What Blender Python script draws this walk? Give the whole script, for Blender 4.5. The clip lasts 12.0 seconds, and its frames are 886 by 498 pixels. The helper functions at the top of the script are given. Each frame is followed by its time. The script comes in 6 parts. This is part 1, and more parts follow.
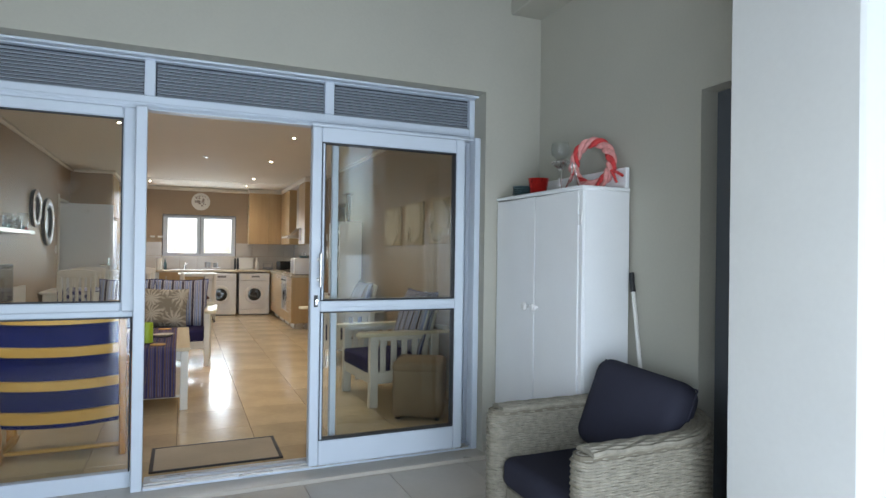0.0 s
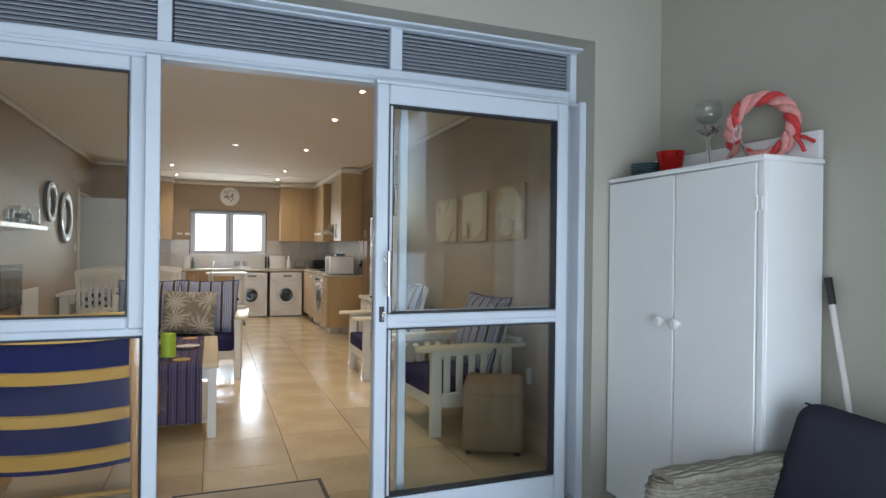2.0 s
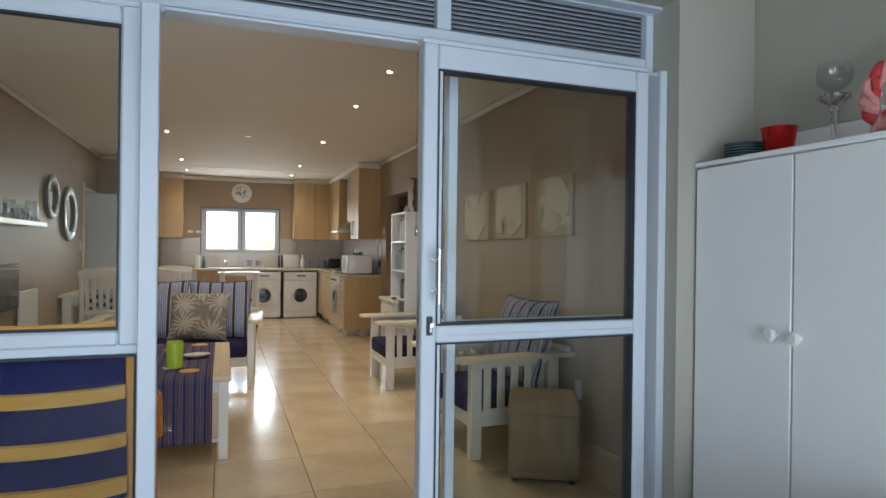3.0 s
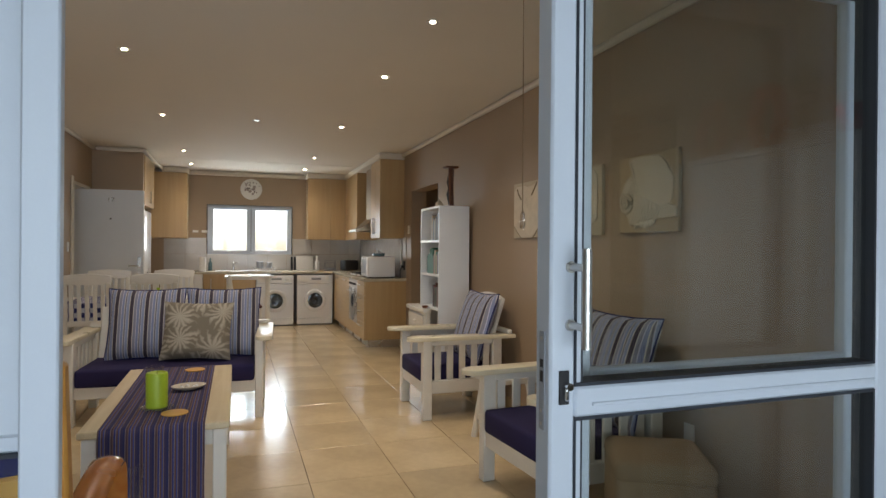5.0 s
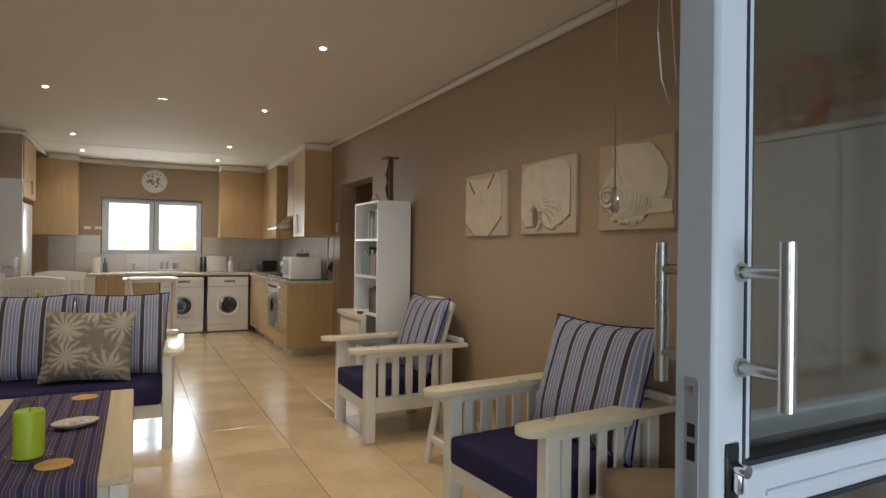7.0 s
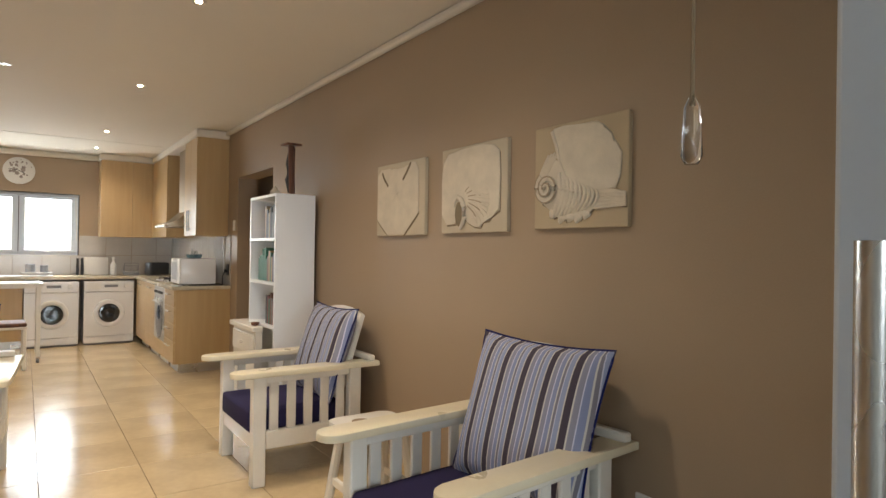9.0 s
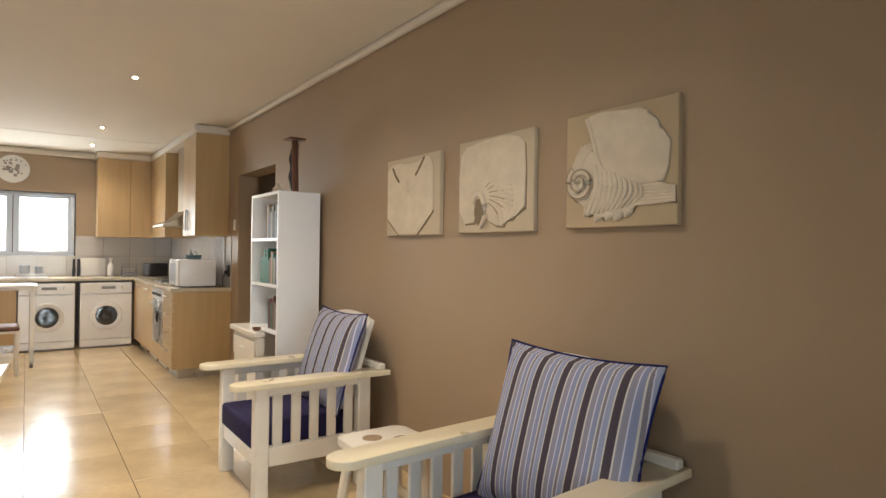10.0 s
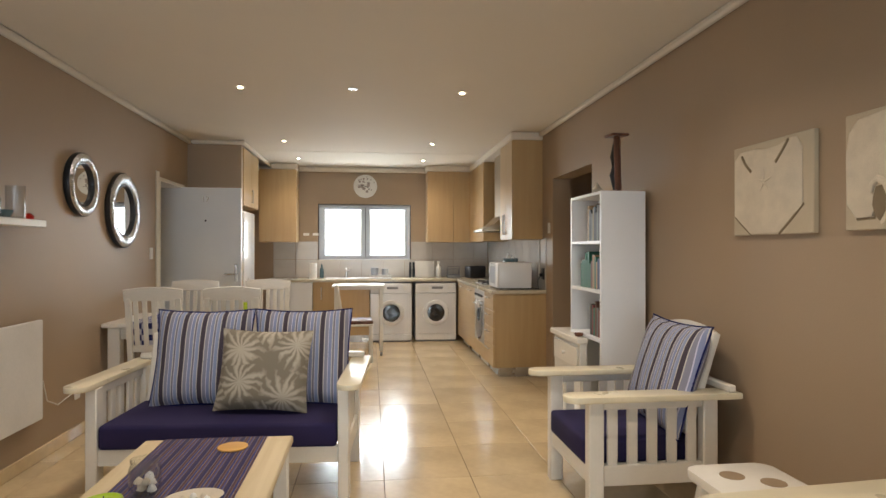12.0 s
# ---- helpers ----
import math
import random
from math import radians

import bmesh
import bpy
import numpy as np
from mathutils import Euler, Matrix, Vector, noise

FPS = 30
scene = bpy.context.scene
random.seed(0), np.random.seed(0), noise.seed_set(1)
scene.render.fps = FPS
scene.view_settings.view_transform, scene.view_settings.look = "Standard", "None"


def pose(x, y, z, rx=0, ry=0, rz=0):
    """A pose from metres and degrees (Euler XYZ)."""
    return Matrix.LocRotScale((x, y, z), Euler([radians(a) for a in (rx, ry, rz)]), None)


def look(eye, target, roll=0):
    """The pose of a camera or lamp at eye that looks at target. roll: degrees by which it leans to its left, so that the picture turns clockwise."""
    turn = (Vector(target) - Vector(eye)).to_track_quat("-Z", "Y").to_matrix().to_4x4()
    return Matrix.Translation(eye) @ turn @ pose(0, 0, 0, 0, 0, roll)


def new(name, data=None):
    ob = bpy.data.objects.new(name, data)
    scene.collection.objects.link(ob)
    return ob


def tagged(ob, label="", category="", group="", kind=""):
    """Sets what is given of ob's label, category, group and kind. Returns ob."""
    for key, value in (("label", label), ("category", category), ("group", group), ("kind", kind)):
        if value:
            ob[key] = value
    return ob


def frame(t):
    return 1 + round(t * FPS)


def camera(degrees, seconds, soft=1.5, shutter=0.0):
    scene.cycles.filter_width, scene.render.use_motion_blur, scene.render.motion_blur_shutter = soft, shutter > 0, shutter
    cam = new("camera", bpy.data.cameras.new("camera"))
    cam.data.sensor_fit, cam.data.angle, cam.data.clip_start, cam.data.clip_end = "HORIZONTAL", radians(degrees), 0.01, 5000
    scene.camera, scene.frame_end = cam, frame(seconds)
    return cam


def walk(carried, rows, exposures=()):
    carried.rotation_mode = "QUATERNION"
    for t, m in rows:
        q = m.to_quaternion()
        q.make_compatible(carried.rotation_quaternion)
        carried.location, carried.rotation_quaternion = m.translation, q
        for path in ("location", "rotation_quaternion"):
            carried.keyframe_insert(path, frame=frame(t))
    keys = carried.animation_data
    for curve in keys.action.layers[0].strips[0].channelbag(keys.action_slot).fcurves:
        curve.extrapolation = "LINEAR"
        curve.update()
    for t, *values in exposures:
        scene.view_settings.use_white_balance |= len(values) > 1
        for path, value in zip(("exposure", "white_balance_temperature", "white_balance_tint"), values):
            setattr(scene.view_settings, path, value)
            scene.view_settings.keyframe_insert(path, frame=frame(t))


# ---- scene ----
cam = camera(72.9, 12.0)
PATH = [
    (0, (0.745, 0.501, 1.339), (1.542, 2.336, 1.349), 0.8),
    (0.5, (0.745, 0.723, 1.353), (1.532, 2.562, 1.355), 0.6),
    (1, (0.752, 0.959, 1.337), (1.519, 2.806, 1.34), 0.7),
    (1.5, (0.764, 1.204, 1.346), (1.507, 3.06, 1.346), 0.7),
    (2, (0.759, 1.452, 1.332), (1.479, 3.318, 1.333), 0.7),
    (2.5, (0.745, 1.722, 1.337), (1.449, 3.594, 1.337), 0.8),
    (3, (0.762, 1.98, 1.323), (1.45, 3.858, 1.32), 0.7),
    (3.5, (0.777, 2.236, 1.331), (1.451, 4.119, 1.327), 0.5),
    (5.5, (0.845, 3.173, 1.316), (1.496, 5.064, 1.313), 0.5),
    (6, (0.832, 3.324, 1.313), (1.517, 5.203, 1.313), 0.6),
    (6.5, (0.805, 3.454, 1.317), (1.6, 5.289, 1.316), 0.6),
    (7, (0.812, 3.562, 1.308), (1.727, 5.34, 1.31), 0.7),
    (7.5, (0.88, 3.675, 1.31), (1.884, 5.404, 1.316), 0.8),
    (9.5, (1.206, 4.201, 1.315), (2.36, 5.834, 1.324), 0.9),
    (10, (1.232, 4.322, 1.321), (2.373, 5.964, 1.328), 0.8),
    (10.5, (1.252, 4.424, 1.336), (2.29, 6.134, 1.338), 0.6),
    (11, (1.249, 4.52, 1.339), (2.024, 6.364, 1.339), 0.4),
    (11.5, (1.185, 4.547, 1.338), (1.686, 6.483, 1.339), 0.1),
    (12, (1.154, 4.588, 1.337), (1.395, 6.573, 1.339), -0.0),
]
walk(cam, [(t, look(eye, target, roll)) for t, eye, target, roll in PATH],
     exposures=[(0.0, 2.1, 6250, 10), (1.0, 2.25, 6250, 10), (1.5, 2.22, 6250, 10), (2.5, 1.95, 6300, 10), (3.5, 1.9, 6350, 10), (5.5, 1.72, 6500, 10), (6.0, 1.52, 6550, 10),
                (6.5, 1.62, 6600, 10), (7.5, 2.05, 6600, 10), (9.5, 2.58, 6700, 10), (10.5, 2.68, 6700, 10), (12.0, 2.33, 6600, 10)])

# ---- world and daylight ----
sky_world = bpy.data.worlds.new("sky")
scene.world = sky_world
sky_world.use_nodes = True
wn = sky_world.node_tree.nodes
sky_tex = wn.new("ShaderNodeTexSky")
sky_tex.sky_type = "NISHITA"
sky_tex.sun_disc = False
sky_tex.sun_elevation = radians(60)
sky_tex.sun_rotation = radians(0)
sky_tex.air_density = 1.0
sky_tex.dust_density = 2.5
wn["Background"].inputs["Strength"].default_value = 0.15
haze = wn.new("ShaderNodeHueSaturation")
haze.inputs["Saturation"].default_value = 0.8
sky_world.node_tree.links.new(sky_tex.outputs["Color"], haze.inputs["Color"])
sky_world.node_tree.links.new(haze.outputs["Color"], wn["Background"].inputs["Color"])
sun_data = bpy.data.lights.new("sun", "SUN")
sun_data.energy, sun_data.angle, sun_data.color = 1.5, radians(12), (1.0, 0.95, 0.88)
sun_ob = new("sun", sun_data)
sun_ob.matrix_world = look((0, 20, 34), (0, 0, 0))


# ---- materials ----
def mat(name, col, rough=0.5, metal=0.0, var=0.1, scale=3.0, grain=60.0, bump=0.05, spec=0.5, coat=0.0, island=0.0):
    """A painted or plain surface with broad stains, fine grain and slight relief, at real size."""
    m = bpy.data.materials.new(name)
    m.use_nodes = True
    n, l = m.node_tree.nodes, m.node_tree.links
    b = n["Principled BSDF"]
    tc = n.new("ShaderNodeTexCoord")
    n1, n2 = n.new("ShaderNodeTexNoise"), n.new("ShaderNodeTexNoise")
    n1.inputs["Scale"].default_value, n1.inputs["Detail"].default_value = scale, 4
    n2.inputs["Scale"].default_value, n2.inputs["Detail"].default_value = grain, 3
    mixn = n.new("ShaderNodeMath")
    mixn.operation = "MULTIPLY_ADD"
    mixn.inputs[1].default_value = 0.35
    l.new(tc.outputs["Object"], n1.inputs["Vector"])
    l.new(tc.outputs["Object"], n2.inputs["Vector"])
    l.new(n2.outputs["Fac"], mixn.inputs[0])
    l.new(n1.outputs["Fac"], mixn.inputs[2])
    ramp = n.new("ShaderNodeMapRange")
    ramp.inputs["From Min"].default_value, ramp.inputs["From Max"].default_value = 0.35, 1.0
    ramp.inputs["To Min"].default_value, ramp.inputs["To Max"].default_value = 1 - var, 1 + var
    l.new(mixn.outputs[0], ramp.inputs["Value"])
    last = ramp.outputs["Result"]
    if island:
        oi = n.new("ShaderNodeObjectInfo")
        r2 = n.new("ShaderNodeMapRange")
        r2.inputs["To Min"].default_value, r2.inputs["To Max"].default_value = 1 - island, 1 + island
        l.new(oi.outputs["Random"], r2.inputs["Value"])
        mm = n.new("ShaderNodeMath")
        mm.operation = "MULTIPLY"
        l.new(last, mm.inputs[0])
        l.new(r2.outputs["Result"], mm.inputs[1])
        last = mm.outputs[0]
    sc = n.new("ShaderNodeVectorMath")
    sc.operation = "SCALE"
    sc.inputs[0].default_value = col
    l.new(last, sc.inputs["Scale"])
    l.new(sc.outputs["Vector"], b.inputs["Base Color"])
    rr = n.new("ShaderNodeMapRange")
    rr.inputs["To Min"].default_value, rr.inputs["To Max"].default_value = max(rough - min(0.08, rough * 0.5), 0.005), min(rough + min(0.08, rough * 0.5), 1)
    l.new(n1.outputs["Fac"], rr.inputs["Value"])
    l.new(rr.outputs["Result"], b.inputs["Roughness"])
    b.inputs["Metallic"].default_value = metal
    b.inputs["Specular IOR Level"].default_value = spec
    b.inputs["Coat Weight"].default_value = coat
    b.inputs["Coat Roughness"].default_value = 0.08
    if bump:
        bp = n.new("ShaderNodeBump")
        bp.inputs["Strength"].default_value, bp.inputs["Distance"].default_value = bump, 0.01
        l.new(n2.outputs["Fac"], bp.inputs["Height"])
        l.new(bp.outputs["Normal"], b.inputs["Normal"])
    return m


def wood(name, col, dark, axis=2, rough=0.4, coat=0.1, size=1.0):
    """Wood with grain running along one axis."""
    m = mat(name, col, rough, var=0.12, scale=4, grain=90, bump=0.03, coat=coat)
    n, l = m.node_tree.nodes, m.node_tree.links
    tc = n.new("ShaderNodeTexCoord")
    mp = n.new("ShaderNodeMapping")
    sc = [22 * size, 22 * size, 22 * size]
    sc[axis] = 1.4 * size
    mp.inputs["Scale"].default_value = sc
    l.new(tc.outputs["Object"], mp.inputs["Vector"])
    ns = n.new("ShaderNodeTexNoise")
    ns.inputs["Scale"].default_value, ns.inputs["Detail"].default_value, ns.inputs["Distortion"].default_value = 1.0, 6, 0.6
    l.new(mp.outputs["Vector"], ns.inputs["Vector"])
    cr = n.new("ShaderNodeValToRGB")
    cr.color_ramp.elements[0].position, cr.color_ramp.elements[1].position = 0.3, 0.65
    cr.color_ramp.elements[0].color, cr.color_ramp.elements[1].color = (*dark, 1), (*col, 1)
    l.new(ns.outputs["Fac"], cr.inputs["Fac"])
    l.new(cr.outputs["Color"], n["Principled BSDF"].inputs["Base Color"])
    return m


def striped(name, bands, period, axis=0, rough=0.9, shift=0.0):
    """Woven cloth with stripes across one axis: bands of (share, colour)."""
    m = mat(name, (0.5, 0.5, 0.5), rough, var=0.1, grain=300, bump=0.25, spec=0.2)
    n, l = m.node_tree.nodes, m.node_tree.links
    tc = n.new("ShaderNodeTexCoord")
    sp = n.new("ShaderNodeSeparateXYZ")
    l.new(tc.outputs["Object"], sp.inputs["Vector"])
    d = n.new("ShaderNodeMath")
    d.operation = "MULTIPLY_ADD"
    d.inputs[1].default_value, d.inputs[2].default_value = 1 / period, 50 + shift
    l.new(sp.outputs[axis], d.inputs[0])
    f = n.new("ShaderNodeMath")
    f.operation = "FRACT"
    l.new(d.outputs[0], f.inputs[0])
    cr = n.new("ShaderNodeValToRGB")
    cr.color_ramp.interpolation = "CONSTANT"
    at = 0.0
    for i, (share, c) in enumerate(bands):
        e = cr.color_ramp.elements[0] if i == 0 else (cr.color_ramp.elements[1] if i == 1 else cr.color_ramp.elements.new(at))
        e.position, e.color = at, (*c, 1)
        at += share
    l.new(f.outputs[0], cr.inputs["Fac"])
    l.new(cr.outputs["Color"], n["Principled BSDF"].inputs["Base Color"])
    return m


def emitter(name, col, power):
    m = bpy.data.materials.new(name)
    m.use_nodes = True
    b = m.node_tree.nodes["Principled BSDF"]
    b.inputs["Base Color"].default_value = (*col, 1)
    b.inputs["Emission Color"].default_value = (*col, 1)
    b.inputs["Emission Strength"].default_value = power
    return m


def clear_glass(name, tint=(1, 1, 1), rough=0.0):
    """Thin glass: lets light straight through and mirrors by its angle."""
    m = bpy.data.materials.new(name)
    m.use_nodes = True
    n, l = m.node_tree.nodes, m.node_tree.links
    out = n["Material Output"]
    n.remove(n["Principled BSDF"])
    tr, gl, mx, fr = n.new("ShaderNodeBsdfTransparent"), n.new("ShaderNodeBsdfGlossy"), n.new("ShaderNodeMixShader"), n.new("ShaderNodeLayerWeight")
    tr.inputs["Color"].default_value = (*tint, 1)
    gl.inputs["Roughness"].default_value = rough
    fr.inputs["Blend"].default_value = 0.5
    pw, ml = n.new("ShaderNodeMath"), n.new("ShaderNodeMath")
    pw.operation, ml.operation = "POWER", "MULTIPLY_ADD"
    pw.inputs[1].default_value, ml.inputs[1].default_value, ml.inputs[2].default_value = 4.5, 0.95, 0.043
    l.new(fr.outputs["Facing"], pw.inputs[0])
    l.new(pw.outputs[0], ml.inputs[0])
    l.new(ml.outputs[0], mx.inputs[0])
    l.new(tr.outputs[0], mx.inputs[1])
    l.new(gl.outputs[0], mx.inputs[2])
    l.new(mx.outputs[0], out.inputs["Surface"])
    return m


def solid_glass(name, col=(1, 1, 1), rough=0.02):
    m = bpy.data.materials.new(name)
    m.use_nodes = True
    b = m.node_tree.nodes["Principled BSDF"]
    b.inputs["Base Color"].default_value = (*col, 1)
    b.inputs["Roughness"].default_value = rough
    b.inputs["Transmission Weight"].default_value = 1.0
    return m


TAUPE = mat("taupe_wall_paint", (0.355, 0.259, 0.170), 0.5, var=0.06, scale=1.2, grain=120, bump=0.06, spec=0.45)
CEIL = mat("cream_ceiling_paint", (0.70, 0.64, 0.55), 0.8, var=0.03, scale=1.0, grain=150, bump=0.05, spec=0.2)
PORCH = mat("pale_plaster", (0.43, 0.415, 0.355), 0.8, var=0.06, scale=1.5, grain=60, bump=0.05, spec=0.25)
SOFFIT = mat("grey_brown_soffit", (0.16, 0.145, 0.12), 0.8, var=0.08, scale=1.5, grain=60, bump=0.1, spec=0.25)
PILLAR = mat("white_plaster", (0.56, 0.555, 0.53), 0.8, var=0.05, scale=2, grain=45, bump=0.04, spec=0.25)
TILE = mat("cream_porcelain", (0.60, 0.46, 0.27), 0.2, var=0.19, scale=2.2, grain=22, bump=0.012, spec=0.55, coat=0.25, island=0.08)
PTILE = mat("pale_porcelain", (0.47, 0.43, 0.37), 0.3, var=0.08, scale=3, grain=25, bump=0.02, island=0.05)
GROUT = mat("grout", (0.17, 0.12, 0.08), 0.9, var=0.2)
ALU = mat("powder_coated_aluminium", (0.60, 0.66, 0.74), 0.38, var=0.03, grain=200, bump=0.02)
# darker copy of ALU for shaded parts; also serves as dull metal
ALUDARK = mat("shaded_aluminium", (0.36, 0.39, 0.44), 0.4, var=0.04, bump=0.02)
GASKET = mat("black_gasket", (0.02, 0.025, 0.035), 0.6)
GLASS = clear_glass("window_glass", (0.93, 0.95, 0.94))
WHITE = mat("white_furniture_paint", (0.74, 0.70, 0.62), 0.34, var=0.05, scale=5, grain=40, bump=0.04, coat=0.15)
# white paint warmed to cream, the tint of lamplight on the armrest tops
ARMLIT = mat("lamplit_armrest_paint", (0.74, 0.655, 0.465), 0.3, var=0.07, scale=6, grain=40, bump=0.04, coat=0.2)
COLDWHITE = mat("white_laminate", (0.82, 0.83, 0.84), 0.35, var=0.03, bump=0.02)
APPLIANCE = mat("white_enamel", (0.76, 0.75, 0.74), 0.25, var=0.03, bump=0.0, coat=0.3)
MAPLE = wood("maple_veneer", (0.47, 0.318, 0.15), (0.435, 0.285, 0.128), 2, 0.35, 0.15)
MAPLEX = wood("maple_veneer_long", (0.52, 0.365, 0.185), (0.47, 0.32, 0.15), 1, 0.35, 0.15)
PINE = wood("honey_pine", (0.64, 0.36, 0.085), (0.50, 0.25, 0.045), 0, 0.4, 0.15)
PINEZ = wood("honey_pine_upright", (0.56, 0.27, 0.055), (0.44, 0.18, 0.03), 2, 0.4, 0.15)
DARKWOOD = wood("reddish_dark_wood", (0.20, 0.075, 0.035), (0.06, 0.02, 0.012), 2, 0.4, 0.2)
TABLETOP = wood("whitewashed_wood", (0.68, 0.56, 0.36), (0.58, 0.45, 0.26), 1, 0.35, 0.2)
NAVY = mat("navy_canvas", (0.010, 0.014, 0.090), 0.9, var=0.12, grain=120, bump=0.0, spec=0.2)
SEATNAVY = mat("dark_navy_cushion_cloth", (0.026, 0.021, 0.068), 0.9, var=0.12, grain=150, bump=0.03, spec=0.2)
CHARCOAL = mat("charcoal_cushion_cloth", (0.032, 0.032, 0.048), 0.9, var=0.15, scale=6, grain=150, bump=0.08, spec=0.2)
SUEDE = mat("taupe_suede", (0.30, 0.22, 0.14), 0.95, var=0.15, scale=5, grain=200, bump=0.12, spec=0.15)
STEEL = mat("brushed_steel", (0.56, 0.55, 0.53), 0.28, 1.0, var=0.08, grain=140, bump=0.02)
CHROME = mat("chrome", (0.75, 0.75, 0.76), 0.08, 1.0, var=0.02, bump=0)
BLACK = mat("black_plastic", (0.015, 0.015, 0.017), 0.4)
DARKGLASS = mat("dark_glass", (0.01, 0.01, 0.012), 0.08, bump=0, coat=0.5)
STONE = mat("cream_worktop", (0.50, 0.43, 0.31), 0.25, var=0.15, scale=12, grain=180, bump=0.0, coat=0.2)
SPLASH = mat("grey_beige_wall_tile", (0.50, 0.46, 0.41), 0.2, var=0.1, scale=5, bump=0.01, coat=0.2, island=0.04)
CANVAS = mat("beige_canvas", (0.46, 0.36, 0.23), 0.85, var=0.08, grain=400, bump=0.25)
SHELL = mat("ivory_shell_paint", (0.60, 0.52, 0.40), 0.8, var=0.12, scale=14, grain=160, bump=0.2)
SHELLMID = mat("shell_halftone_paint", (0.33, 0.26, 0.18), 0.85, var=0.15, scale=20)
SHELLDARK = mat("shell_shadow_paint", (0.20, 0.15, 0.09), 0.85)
PALECANVAS = mat("pale_canvas", (0.50, 0.42, 0.30), 0.85, var=0.08, grain=400, bump=0.25)
MIRROR = mat("mirror", (0.85, 0.86, 0.86), 0.012, 1.0, var=0.0, bump=0)
BUBBLE = mat("smoked_mirror_mosaic", (0.55, 0.55, 0.56), 0.16, 1.0, var=0.35, scale=40, grain=38, bump=0.9)
RED = mat("red_metallic", (0.62, 0.03, 0.025), 0.18, 0.85, var=0.08)
REDCLOTH = mat("red_dotted_cloth", (0.55, 0.05, 0.05), 0.9, var=0.3, scale=60, bump=0.2)
PINKCLOTH = mat("pink_cloth", (0.68, 0.30, 0.28), 0.9, var=0.25, scale=30, bump=0.2)
TEAL = mat("teal_glaze", (0.09, 0.15, 0.165), 0.25, coat=0.3)
CRYSTAL = solid_glass("crystal_glass")
THINGLASS = clear_glass("thin_blown_glass", (0.94, 0.95, 0.95))
LIME = mat("lime_candle_wax", (0.40, 0.52, 0.03), 0.45, var=0.08)
WICKER = mat("grey_wicker", (0.25, 0.225, 0.175), 0.65, var=0.35, scale=35, grain=200, bump=0.3)
WICKERIN = mat("wicker_gap_shade", (0.15, 0.13, 0.095), 0.9)
DOORGREY = mat("dark_grey_aluminium", (0.10, 0.11, 0.125), 0.4, var=0.05, bump=0.02)
ARMWOOD = wood("orange_bentwood", (0.52, 0.19, 0.035), (0.42, 0.13, 0.02), 1, 0.25, 0.4)
HEADLAMP = emitter("halogen_bulb", (1.0, 0.86, 0.62), 22.0)
PLASTIC = mat("white_plastic", (0.72, 0.70, 0.66), 0.4, bump=0.0)
HOODSTEEL = mat("brown_tinted_steel", (0.34, 0.27, 0.19), 0.4, 1.0, var=0.08, grain=140, bump=0.02)
MAPGREY = mat("grey_brown_print", (0.30, 0.25, 0.23), 0.6, var=0.3, scale=30)
GREY = mat("grey_plastic", (0.2, 0.2, 0.21), 0.45)
BLUECLOTH = mat("blue_cloth", (0.04, 0.06, 0.22), 0.9, var=0.2, grain=300, bump=0.2)
MAT_FIELD = mat("beige_doormat", (0.50, 0.41, 0.29), 0.95, var=0.15, grain=250, bump=0.6)
SKY_FAR = mat("sea_and_shore", (0.35, 0.42, 0.45), 0.6, var=0.2, scale=0.02)

WAVE = [(0.23, (0.070, 0.056, 0.072)), (0.045, (0.56, 0.53, 0.48)), (0.17, (0.25, 0.25, 0.31)), (0.035, (0.54, 0.54, 0.66)), (0.15, (0.23, 0.26, 0.40)), (0.045, (0.56, 0.53, 0.48)),
        (0.09, (0.20, 0.19, 0.22)), (0.03, (0.50, 0.50, 0.60)), (0.16, (0.26, 0.30, 0.44)), (0.045, (0.54, 0.50, 0.44))]
STRIPE = striped("striped_cushion_cloth", WAVE, 0.112, 0)
RUNNER = striped("striped_runner_cloth", [(0.15, (0.035, 0.035, 0.10)), (0.05, (0.19, 0.15, 0.15)), (0.13, (0.085, 0.05, 0.055)), (0.06, (0.16, 0.10, 0.085)),
                 (0.13, (0.045, 0.05, 0.15)), (0.04, (0.24, 0.21, 0.23)), (0.12, (0.11, 0.06, 0.06)), (0.10, (0.06, 0.07, 0.20)),
                 (0.05, (0.20, 0.15, 0.13)), (0.17, (0.05, 0.04, 0.085))], 0.058, 0)


